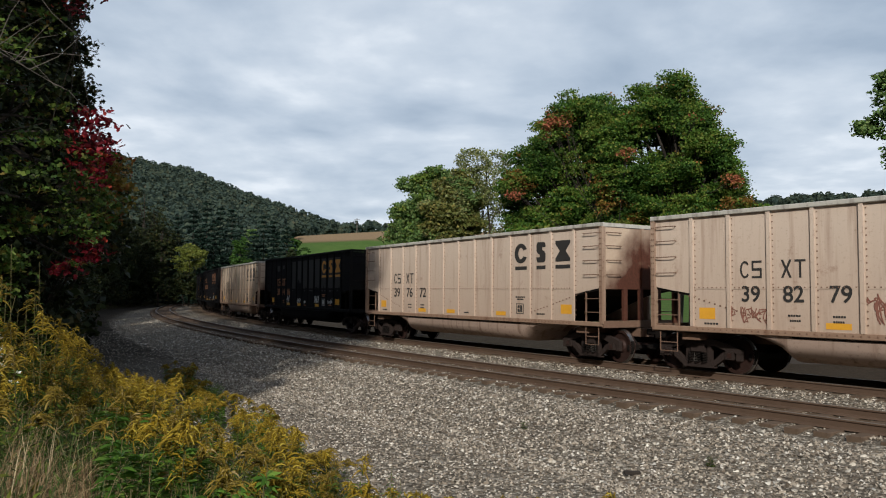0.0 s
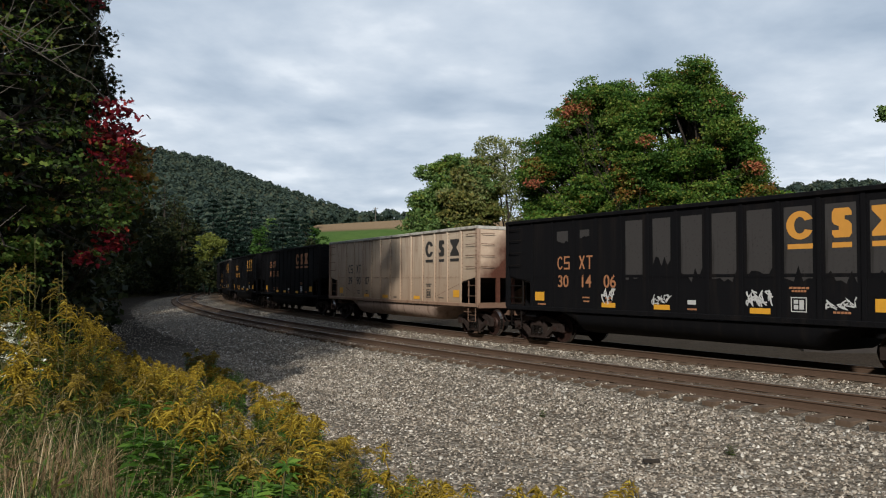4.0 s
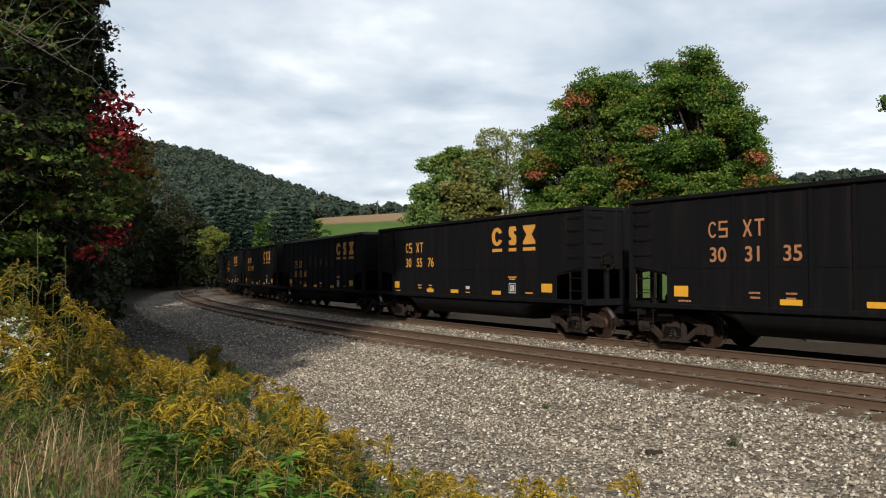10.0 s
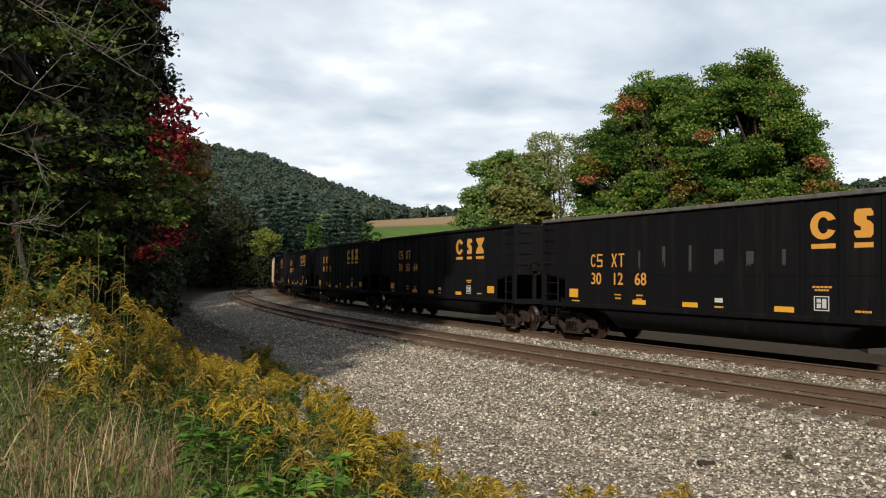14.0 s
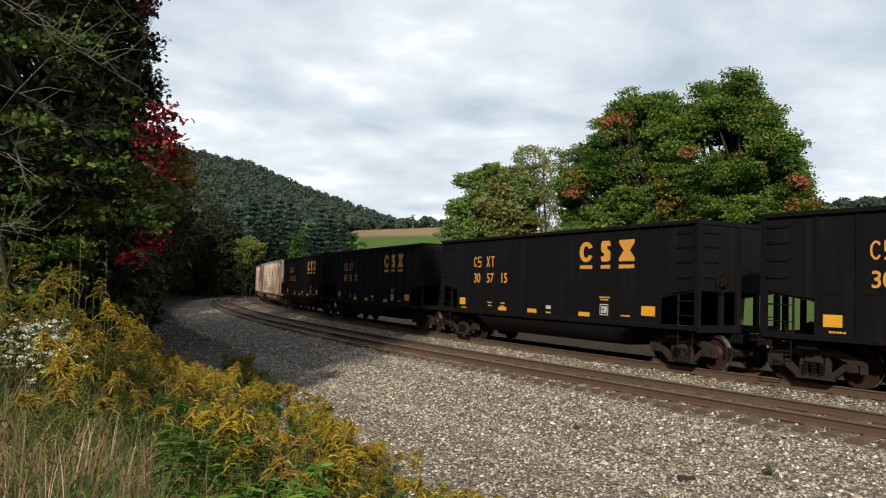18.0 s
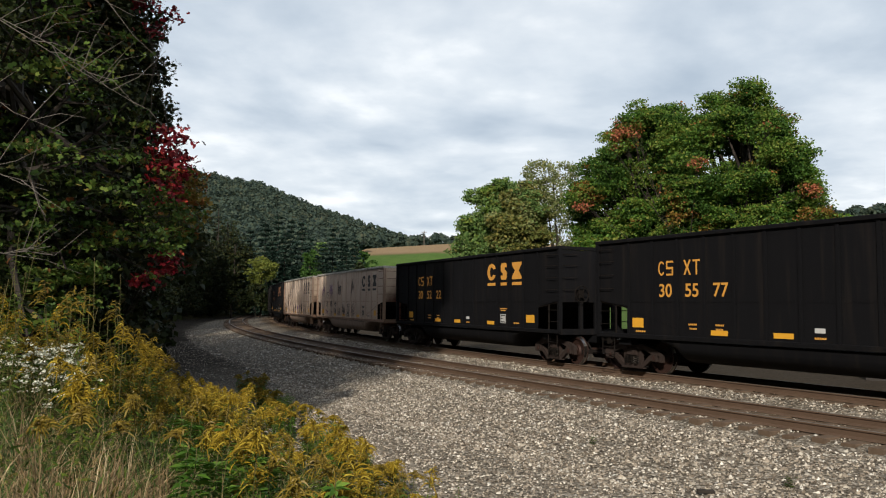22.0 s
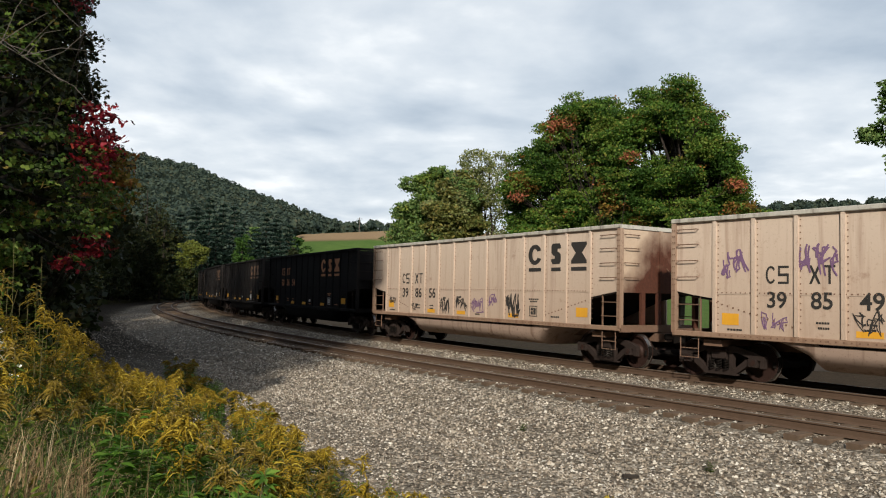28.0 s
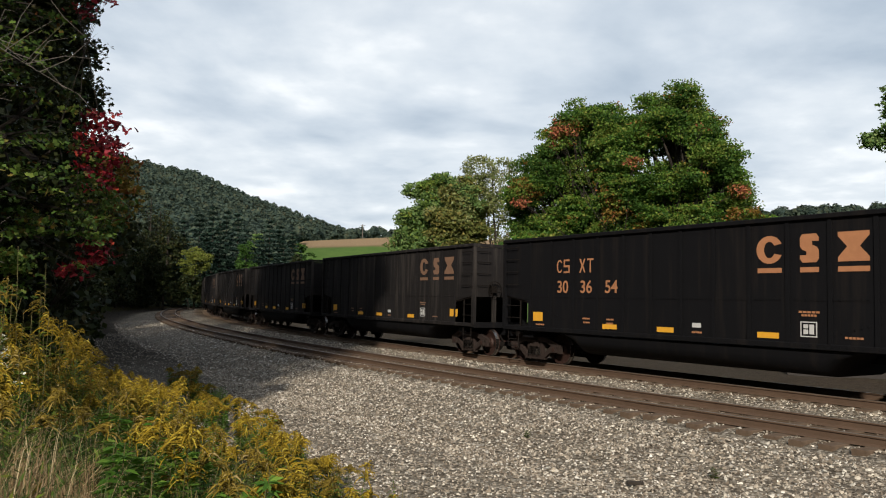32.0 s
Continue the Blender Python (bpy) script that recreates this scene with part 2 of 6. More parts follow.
# ---- geometry helpers ----


def link_mesh(name, verts, faces, mats, face_mat=None, smooth=False):
    me = bpy.data.meshes.new(name)
    me.from_pydata([tuple(v) for v in verts], [], faces)
    for m in mats if isinstance(mats, (list, tuple)) else [mats]:
        me.materials.append(m)
    if face_mat is not None:
        me.polygons.foreach_set("material_index", face_mat)
    if smooth:
        me.polygons.foreach_set("use_smooth", [True] * len(me.polygons))
    me.update()
    return me


def array_mesh(name, verts, k, mats, face_mat=None):
    """A mesh of separate k-sided faces from an array of n*k corners."""
    n = len(verts) // k
    me = bpy.data.meshes.new(name)
    me.vertices.add(len(verts))
    me.vertices.foreach_set("co", np.asarray(verts, dtype=np.float32).ravel())
    me.loops.add(n * k)
    me.loops.foreach_set("vertex_index", np.arange(n * k, dtype=np.int32))
    me.polygons.add(n)
    me.polygons.foreach_set("loop_start", np.arange(0, n * k, k, dtype=np.int32))
    for m in mats if isinstance(mats, (list, tuple)) else [mats]:
        me.materials.append(m)
    if face_mat is not None:
        me.polygons.foreach_set("material_index", np.asarray(face_mat, dtype=np.int32))
    me.update(calc_edges=True)
    return me


def indexed_mesh(name, verts, tris, mats, face_mat=None, smooth=False):
    """A triangle mesh from arrays."""
    me = bpy.data.meshes.new(name)
    n = len(tris)
    me.vertices.add(len(verts))
    me.vertices.foreach_set("co", np.asarray(verts, dtype=np.float32).ravel())
    me.loops.add(n * 3)
    me.loops.foreach_set("vertex_index", np.asarray(tris, dtype=np.int32).ravel())
    me.polygons.add(n)
    me.polygons.foreach_set("loop_start", np.arange(0, n * 3, 3, dtype=np.int32))
    for m in mats if isinstance(mats, (list, tuple)) else [mats]:
        me.materials.append(m)
    if face_mat is not None:
        me.polygons.foreach_set("material_index", np.asarray(face_mat, dtype=np.int32))
    if smooth:
        me.polygons.foreach_set("use_smooth", np.ones(n, dtype=bool))
    me.update(calc_edges=True)
    return me


class Solid:
    """Collects boxes, prisms and tubes into one mesh."""

    def __init__(self):
        self.v, self.f, self.m = [], [], []

    def add(self, verts, faces, mat=0):
        o = len(self.v)
        self.v += [tuple(p) for p in verts]
        self.f += [tuple(o + i for i in f) for f in faces]
        self.m += [mat] * len(faces)
        return self

    def box(self, x0, x1, y0, y1, z0, z1, mat=0, bevel=0.0):
        if bevel:
            b = bevel
            return self.prism([(y0 + b, z0), (y1 - b, z0), (y1, z0 + b), (y1, z1 - b), (y1 - b, z1), (y0 + b, z1), (y0, z1 - b), (y0, z0 + b)], x0, x1, mat)
        v = [(x, y, z) for x in (x0, x1) for y in (y0, y1) for z in (z0, z1)]
        return self.add(v, [(0, 1, 3, 2), (4, 6, 7, 5), (0, 4, 5, 1), (2, 3, 7, 6), (0, 2, 6, 4), (1, 5, 7, 3)], mat)

    def prism(self, section, x0, x1, mat=0):
        """A closed (y, z) section drawn out along x."""
        n = len(section)
        v = [(x0, y, z) for y, z in section] + [(x1, y, z) for y, z in section]
        f = [tuple(range(n - 1, -1, -1)), tuple(range(n, 2 * n))]
        f += [(i, (i + 1) % n, n + (i + 1) % n, n + i) for i in range(n)]
        return self.add(v, f, mat)

    def plate(self, outline, y0, y1, mat=0):
        """A closed (x, z) outline drawn out along y."""
        n = len(outline)
        v = [(x, y0, z) for x, z in outline] + [(x, y1, z) for x, z in outline]
        f = [tuple(range(n)), tuple(range(2 * n - 1, n - 1, -1))]
        f += [((i + 1) % n, i, n + i, n + (i + 1) % n) for i in range(n)]
        return self.add(v, f, mat)

    def tube(self, path, r, sides=6, mat=0, r1=None):
        pts = [Vector(p) for p in path]
        rings = []
        for i, p in enumerate(pts):
            d = (pts[min(i + 1, len(pts) - 1)] - pts[max(i - 1, 0)]).normalized()
            a = d.orthogonal().normalized() if i == 0 else (rings_a - d * rings_a.dot(d)).normalized()
            rings_a = a
            b = d.cross(a)
            rr = r if r1 is None else r + (r1 - r) * i / (len(pts) - 1)
            rings.append([p + (a * math.cos(q) + b * math.sin(q)) * rr for q in (2 * math.pi * j / sides for j in range(sides))])
        v = [q for ring in rings for q in ring]
        f = [(i * sides + j, i * sides + (j + 1) % sides, (i + 1) * sides + (j + 1) % sides, (i + 1) * sides + j)
             for i in range(len(rings) - 1) for j in range(sides)]
        f += [tuple(range(sides - 1, -1, -1)), tuple((len(rings) - 1) * sides + j for j in range(sides))]
        return self.add(v, f, mat)

    def lathe(self, profile, sides=24, mat=0, mats=None):
        """Rings of (y, radius) about the y axis."""
        n = len(profile)
        v = [(r * math.cos(a), y, r * math.sin(a)) for y, r in profile for a in (2 * math.pi * j / sides for j in range(sides))]
        for i in range(n - 1):
            f = [(i * sides + j, (i + 1) * sides + j, (i + 1) * sides + (j + 1) % sides, i * sides + (j + 1) % sides) for j in range(sides)]
            if i == 0:
                self._o = len(self.v)
                self.v += v
            self.f += [tuple(self._o + q for q in t) for t in f]
            self.m += [mats[i] if mats else mat] * len(f)
        return self

    def mesh(self, name, mats, smooth=False):
        return link_mesh(name, self.v, self.f, mats, self.m, smooth)


def part(name, data, parent, label="", m=None):
    ob = new(name, data)
    ob.parent = parent
    if m is not None:
        ob.matrix_basis = m
    return tagged(ob, label) if label else ob


def thing(name, m, label, category, group="", kind=""):
    ob = new(name)
    ob.empty_display_size = 0.2
    ob.matrix_basis = m
    return tagged(ob, label, category, group, kind)


# ---- the line of the two tracks ----
# s runs along the far track's centre, away from the viewer; offsets are positive towards the viewer
TX, TY, HEAD, CURVE, EASE = 5.846, 22.346, 123.459, 0.0042429, -2.2093e-05
S_LO, S_HI, S_STEP = -330.0, 460.0, 0.5


def lay_line():
    s = np.arange(S_LO, S_HI + S_STEP, S_STEP)
    sc = np.clip(s, -60, 110)
    beyond = np.where(s > sc, 0.009, CURVE + EASE * sc)     # the bend tightens past the wood
    th = radians(HEAD) - (CURVE * sc + EASE * sc * sc / 2 + beyond * (s - sc))
    x = np.concatenate([[0], np.cumsum((np.cos(th[1:]) + np.cos(th[:-1])) / 2 * S_STEP)])
    y = np.concatenate([[0], np.cumsum((np.sin(th[1:]) + np.sin(th[:-1])) / 2 * S_STEP)])
    i0 = int(round(-S_LO / S_STEP))
    return s, x - x[i0] + TX, y - y[i0] + TY, th


LS, LX, LY, LT = lay_line()


def on_line(s, off=0.0):
    """x, y and heading at s along the far track, off metres towards the viewer."""
    th = np.interp(s, LS, LT)
    return np.interp(s, LS, LX) - np.sin(th) * off, np.interp(s, LS, LY) + np.cos(th) * off, th


def near_off(s):
    return 4.10 + 0.01455 * np.clip(s, -60, 120)


def line_of(x, y):
    """s and offset of plan points."""
    x, y = np.asarray(x, float), np.asarray(y, float)
    best, bi = np.full(x.shape, 1e18), np.zeros(x.shape, int)
    for i in range(0, len(LS), 4):
        d = (x - LX[i]) ** 2 + (y - LY[i]) ** 2
        m = d < best
        best[m], bi[m] = d[m], i
    dx, dy = x - LX[bi], y - LY[bi]
    return LS[bi] + dx * np.cos(LT[bi]) + dy * np.sin(LT[bi]), -dx * np.sin(LT[bi]) + dy * np.cos(LT[bi])


def step(a, b, v):
    t = np.clip((v - a) / (b - a), 0, 1)
    return t * t * (3 - 2 * t)


def ripple(x, y, scale, seed=0.0):
    """A cheap smooth unevenness between -1 and 1."""
    x, y = x * scale + seed, y * scale - seed * 1.7
    return (np.sin(x * 1.3 + 1.7 * np.sin(y * 0.9)) + np.sin(y * 1.7 + 1.3 * np.sin(x * 0.7 + 2)) + np.sin((x + y) * 2.3 + seed)) / 3


def ground_z(x, y):
    x, y = np.asarray(x, float), np.asarray(y, float)
    s, o = line_of(x, y)
    d = o - (near_off(s) - 4.10)          # offsets as if the tracks ran parallel
    z = np.interp(d, [-14, -5.5, -2.4, -1.5, 1.4, 2.1, 2.7, 2.9, 5.2, 5.36, 5.5, 6.2, 8.4, 13.3, 15.0, 17.2, 21, 30, 60],
                  [-1.3, -1.05, -0.34, -0.19, -0.185, -0.32, -0.32, -0.294, -0.296, -0.355, -0.405, -0.47, -0.78, -0.85, -0.45, 0.15, 0.5, 1.2, 5.0])
    z = z + 0.3 * step(14.4, 16.8, d) * step(-13, -7.5, s) * (1 - step(20, 40, s))
    r = np.hypot(x, y)
    az = np.degrees(np.arctan2(x, y))
    out = np.maximum(step(-12, -40, d), step(18, 60, d) * step(70, 140, s))
    rise = np.interp(r, [60, 120, 200, 250, 300, 360, 420, 600, 900, 1500, 3500], [0, 1, 5, 12, 22.3, 30.8, 31.5, 33, 35, 40, 60])
    # the wooded ridge behind
    ridge = np.interp(az, [-180, -60, -40, -22.3, -18.3, -14.4, -10.8, -7.6, -3, 5, 15, 22, 26, 32, 60, 180],
                      [20, 60, 106, 101, 93, 75, 60.5, 50, 36, 33, 48, 69, 71, 69, 40, 20])
    rise = rise * np.interp(az, [-15, -10.6, -4], [0.25, 0.735, 0.83])
    hill = np.clip((r - 200) / 500, 0, 1) ** np.interp(az, [-12, -9], [1.25, 3.0]) * (1 - 0.5 * step(800, 1600, r))
    far = np.maximum(rise, ridge * hill)
    z = z + out * (far + ripple(x, y, 0.02) * 0.6) 
    z = z + ripple(x, y, 0.9, 3) * 0.05 * step(13, 16, np.abs(d)) + ripple(x, y, 2.1, 1) * 0.02
    return z


def build_ground():
    rings = np.concatenate([[0.0], np.geomspace(1.2, 3600, 250)])
    az = np.radians(np.concatenate([np.linspace(-60, 60, 321), np.linspace(60, 300, 81)[1:-1]]))
    na = len(az)
    R, A = np.meshgrid(rings[1:], az, indexing="ij")
    X, Y = np.concatenate([[0], (R * np.sin(A)).ravel()]), np.concatenate([[0], (R * np.cos(A)).ravel()])
    Z = ground_z(X, Y)
    idx = lambda i, j: 1 + i * na + (j % na)
    I, J = np.meshgrid(np.arange(len(rings) - 2), np.arange(na), indexing="ij")
    I, J = I.ravel(), J.ravel()
    a, b, c, d = idx(I, J), idx(I + 1, J), idx(I + 1, J + 1), idx(I, J + 1)
    tris = np.concatenate([np.stack([np.zeros(na, int), idx(0, np.arange(na) + 1), idx(0, np.arange(na))], 1)[:, ::-1],
                           np.stack([a, d, c], 1)[:, ::-1], np.stack([a, c, b], 1)[:, ::-1]])
    me = indexed_mesh("ground", np.stack([X, Y, Z], 1), tris, GROUND, smooth=True)
    s, o = line_of(X, Y)
    dd = o - (near_off(s) - 4.10)
    r, az_d = np.hypot(X, Y), np.degrees(np.arctan2(X, Y))
    wob = ripple(X, Y, 1.4, 5) * 0.5
    gravel = step(-24.0, -17.0, dd + wob) * (1 - step(13.2, 14.4, dd + wob))
    gravel = np.maximum(gravel, 0)
    corn = step(298, 302, r + ripple(X, Y, 0.03) * 3) * (1 - step(366, 374, r))
    green = step(100, 140, r) * (1 - corn) * step(12, 40, np.abs(dd)) * step(-11.6, -10.9, az_d)
    meadow = np.maximum(step(-17, -24, dd), 0.45 * step(170, 200, r) * (1 - step(-11.6, -10.9, az_d)))
    # where the shade-darkened tone goes: road under the trees, strip behind the train
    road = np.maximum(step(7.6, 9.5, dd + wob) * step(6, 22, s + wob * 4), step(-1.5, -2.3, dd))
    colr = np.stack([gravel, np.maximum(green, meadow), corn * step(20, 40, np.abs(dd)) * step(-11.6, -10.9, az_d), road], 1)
    dirt = np.maximum(step(2.9, 3.3, dd) * (1 - step(4.85, 5.1, dd + wob * 0.15)), step(-1.2, -0.9, dd) * (1 - step(0.9, 1.3, dd)))
    dirt = np.maximum(dirt, 0.05 * step(-2.6, -4.5, dd) * (1 - step(60, 90, np.abs(dd))))
    me.attributes.new("dirt", "FLOAT", "POINT").data.foreach_set("value", dirt.astype(np.float32))
    at = me.color_attributes.new("cover", "FLOAT_COLOR", "POINT")
    at.data.foreach_set("color", colr.astype(np.float32).ravel())
    return tagged(new("ground", me), "gravel trackside, weedy bank and rising farm fields", "ground", kind="structure")


build_ground()


def sweep(offsets, section, s0, s1, ds, z):
    """A section (sideways, up) swept along the line at a varying offset."""
    s = np.arange(s0, s1 + 1e-6, ds)
    off = offsets(s)
    x, y, th = on_line(s)
    n = len(section)
    V = []
    for so, sz in section:
        o = off + so
        V.append(np.stack([x - np.sin(th) * o, y + np.cos(th) * o, np.full(len(s), z + sz)], 1))
    V = np.stack(V, 1).reshape(-1, 3)
    f = [(i * n + j, i * n + (j + 1) % n, (i + 1) * n + (j + 1) % n, (i + 1) * n + j) for i in range(len(s) - 1) for j in range(n)]
    fm = [1 if section[j % n][1] > -0.02 and section[(j + 1) % n][1] > -0.02 else 0 for i in range(len(s) - 1) for j in range(n)]
    return V, f, fm


RAIL_SEC = [(-0.07, -0.17), (-0.065, -0.155), (-0.012, -0.13), (-0.012, -0.045), (-0.036, -0.03), (-0.036, -0.006), (-0.028, 0.0),
            (0.028, 0.0), (0.036, -0.006), (0.036, -0.03), (0.012, -0.045), (0.012, -0.13), (0.065, -0.155), (0.07, -0.17)]


def build_track(label, offs, z, s0, s1):
    tr = thing("railway_track", pose(0, 0, 0), label, "track", "parallel tracks", "structure")
    for side in (-0.753, 0.753):
        V, f, fm = sweep(lambda s: offs(s) + side, RAIL_SEC, s0, s1, 1.0, z)
        part("rail", link_mesh("rail", V, f, [RAIL_MAT, RAIL_TOP], fm), tr, "rust-brown steel rail")
    return tr


def add_ties(tr, offs, z, s0, s1, singly):
    """Timber ties: single parts where the camera passes, one joined part elsewhere."""
    rng = np.random.default_rng(3)
    so = Solid()
    so.prism([(-0.115, -0.18), (0.115, -0.18), (0.12, -0.01), (0.105, 0.0), (-0.105, 0.0), (-0.12, -0.01)], -1.30, 1.30)
    me = so.mesh("tie", [TIE_MAT])
    rest = Solid()
    for s in np.arange(s0, s1, 0.5):
        o = float(offs(np.array([s]))[0]) + rng.normal(0, 0.035)
        x, y, th = on_line(s + rng.normal(0, 0.02), o)
        m = pose(float(x), float(y), z - 0.172 + rng.normal(0, 0.008), 0, rng.normal(0, 0.3), math.degrees(float(th)) + 90 + rng.normal(0, 1.2))
        if singly[0] <= s < singly[1]:
            part("tie", me, tr, m=m)
        else:
            rest.add([m @ Vector(v) for v in so.v], so.f)
    if rest.v:
        tagged(part("ties", rest.mesh("ties", [TIE_MAT]), tr), kind="stuff")


near_track = build_track("empty rusty track on timber ties in crushed stone", near_off, -0.109, -60, 170)
far_track = build_track("curved track under the coal train", lambda s: s * 0.0, 0.0, -240, 380)

add_ties(near_track, near_off, -0.109, -60, 160, (-20, 110))
add_ties(far_track, lambda s: s * 0.0, 0.0, -60, 120, (-14, 20))

# ---- coal cars ----
HW, ZT, ZS = 1.50, 3.80, 1.11     # half width over the sheets, top and sill heights
WHEEL_R, AXLE = 0.457, 0.91
# three builds of car: body length, bay width, length over the couplers
WIDE, MIDDLE, SHORT = (14.72, 1.027, 16.41), (14.25, 0.975, 15.94), (14.0, 0.94, 15.85)


def size_car(build):
    """Take the measures of one build of car and make its shared shapes."""
    global LB, BAY, RIBS, END0, TRUCK_X, REACH, CAR
    LB, BAY, REACH = build[0], build[1], build[2] / 2
    RIBS = [(-6 + i) * BAY for i in range(13)]
    END0, TRUCK_X = RIBS[-1], LB / 2 - 1.02
    CAR = build_car_meshes()


def side_sheet(sign):
    so = Solid()
    y0, y1 = sorted((sign * HW, sign * (HW - 0.03)))
    h = LB / 2
    outline = [(-END0, ZS), (END0, ZS), (END0, 1.93), (h - 0.55, 2.02), (h, 2.12), (h, ZT), (-h, ZT), (-h, 2.12), (-h + 0.55, 2.02), (-END0, 1.93)]
    so.plate(outline, y0, y1)
    return so


def build_car_meshes():
    """Shared shapes for every car; paint slots 0 main, 1 rust-stained."""
    M = {}
    h = LB / 2
    for key, sg in (("near", 1), ("far", -1)):
        M["side_" + key] = side_sheet(sg)
    e = Solid()
    e.box(h - 0.03, h, -HW + 0.031, HW - 0.031, 2.05, ZT - 0.02)
    M["end_wall"] = e
    sl = Solid()
    run = [(h - 0.035, 2.10), (END0, 1.91), (END0 - 2.6, 1.0)]
    V = [(x, y, z - d) for x, z in run for y in (-HW + 0.04, HW - 0.04) for d in (0.0, 0.05)]
    F = [q for k in (0, 4) for q in ((k, k + 2, k + 6, k + 4), (k + 1, k + 5, k + 7, k + 3), (k, k + 4, k + 5, k + 1), (k + 2, k + 3, k + 7, k + 6))]
    sl.add(V, F + [(0, 1, 3, 2), (8, 10, 11, 9)])
    M["slope_sheet"] = sl
    fl = Solid()
    fl.box(-END0 + 2.6, END0 - 2.6, -HW + 0.04, HW - 0.04, 0.96, 1.0)
    M["floor"] = fl
    c = Solid()
    for sg in (1, -1):
        ys = sorted((sg * (HW - 0.06), sg * (HW + 0.075)))
        c.box(-h - 0.03, h + 0.03, *ys, ZT - 0.01, ZT + 0.10, bevel=0.015)
    for sx in (1, -1):
        xs = sorted((sx * (h - 0.09), sx * (h + 0.03)))
        c.box(*xs, -HW + 0.06, HW - 0.06, ZT - 0.01, ZT + 0.095)
    M["top_chord"] = c
    r = Solid()
    r.plate([(-0.045, ZS + 0.03), (0.045, ZS + 0.03), (0.045, ZT - 0.012), (-0.045, ZT - 0.012)], HW + 0.001, HW + (0.05 if BAY > 1 else 0.028))
    for zz in np.arange(ZS + 0.2, ZT - 0.1, 0.14):
        r.box(-0.097, -0.073, HW + 0.001, HW + 0.012, zz - 0.014, zz + 0.014, 1)
    M["rib"] = r
    s = Solid()
    s.box(-h, h, HW - 0.05, HW + 0.05, ZS - 0.10, ZS + 0.028, bevel=0.012)
    for x in np.arange(-END0 + 0.1, END0, 0.163):
        s.box(x - 0.014, x + 0.014, HW + 0.05, HW + 0.062, ZS - 0.04, ZS - 0.012, 1)
    M["side_sill"] = s
    w = Solid()
    w.box(-END0, END0, HW + 0.001, HW + 0.008, 2.04, 2.12)
    for x in np.arange(-END0 + 0.05, END0, 0.122):
        w.box(x - 0.013, x + 0.013, HW + 0.008, HW + 0.018, 2.067, 2.093, 1)
    M["seam_strip"] = w
    # belly tub between the trucks
    t = Solid()
    sec = [(1.46, 1.0), (1.46, 0.80), (1.41, 0.66), (1.30, 0.54), (1.12, 0.46), (0.9, 0.42), (-0.9, 0.42), (-1.12, 0.46), (-1.30, 0.54), (-1.41, 0.66), (-1.46, 0.80), (-1.46, 1.0)]
    ends = [(-4.55, 0.0), (-3.95, 0.55), (-3.7, 1.0), (3.7, 1.0), (3.95, 0.55), (4.55, 0.0)]
    V, F, n = [], [], len(sec)
    for x, k in ends:
        V += [(x, yy, 1.0 + (zz - 1.0) * k) for yy, zz in sec]
    F = [(i * n + j, i * n + j + 1, (i + 1) * n + j + 1, (i + 1) * n + j) for i in range(len(ends) - 1) for j in range(n - 1)]
    t.add(V, F)
    M["tub"] = t
    # end platform and centre sill
    pl = Solid()
    pl.box(END0 - 0.5, h + 0.02, -HW, HW, ZS - 0.10, ZS - 0.04)
    pl.box(h - 0.1, h + 0.05, -HW, HW, ZS - 0.13, ZS + 0.06)
    pl.box(4.0, h + 0.25, -0.2, 0.2, 0.72, 0.95)
    pl.box(TRUCK_X - 0.25, TRUCK_X + 0.25, -1.35, 1.35, 0.8, 0.95)
    M["end_platform"] = pl
    po = Solid()
    po.box(h - 0.09, h + 0.035, HW - 0.07, HW + 0.06, ZS - 0.03, ZT - 0.012, bevel=0.01)
    for zz in np.arange(ZS + 0.25, ZT - 0.1, 0.15):
        po.box(h - 0.075, h - 0.05, HW + 0.06, HW + 0.072, zz - 0.012, zz + 0.012, 1)
        po.box(h - 0.02, h + 0.005, HW + 0.06, HW + 0.072, zz - 0.012, zz + 0.012, 1)
    M["corner_post"] = po
    # diagonal and upright braces in the open bay
    br = Solid()
    br.tube([(h - 0.75, HW - 0.06, ZS - 0.03), (h - 0.75, HW - 0.06, 2.05)], 0.028, 6)
    M["ladder_stile"] = br
    es = Solid()
    es.box(h - 0.06, h + 0.03, -0.12, 0.02, ZS - 0.03, 2.06)
    M["end_stake"] = es
    eu = Solid()
    eu.box(h + 0.001, h + 0.05, -0.05, 0.05, 2.06, ZT - 0.012)
    M["end_stiffener"] = eu
    g = Solid()
    g.tube([(h - 0.72, HW + 0.005, 0), (h - 0.72, HW + 0.09, 0), (h - 0.16, HW + 0.09, 0), (h - 0.16, HW + 0.005, 0)], 0.013, 5)
    M["grab_iron"] = g
    ge = Solid()
    ge.tube([(h + 0.005, HW - 0.62, 0), (h + 0.09, HW - 0.62, 0), (h + 0.09, HW - 0.12, 0), (h + 0.005, HW - 0.12, 0)], 0.013, 5)
    M["end_grab_iron"] = ge
    st = Solid()
    st.tube([(h - 0.72, HW - 0.02, ZS - 0.1), (h - 0.72, HW - 0.02, 0.5), (h - 0.2, HW - 0.02, 0.5), (h - 0.2, HW - 0.02, ZS - 0.1)], 0.016, 5)
    st.tube([(h - 0.72, HW - 0.02, 0.72), (h - 0.2, HW - 0.02, 0.72)], 0.014, 5)
    M["sill_step"] = st
    co = Solid()
    co.box(h + 0.2, REACH - 0.07, -0.09, 0.09, 0.78, 0.94, bevel=0.03)
    co.plate([(REACH - 0.19, 0.7), (REACH - 0.005, 0.74), (REACH - 0.005, 0.98), (REACH - 0.19, 1.0)], -0.17, 0.13)
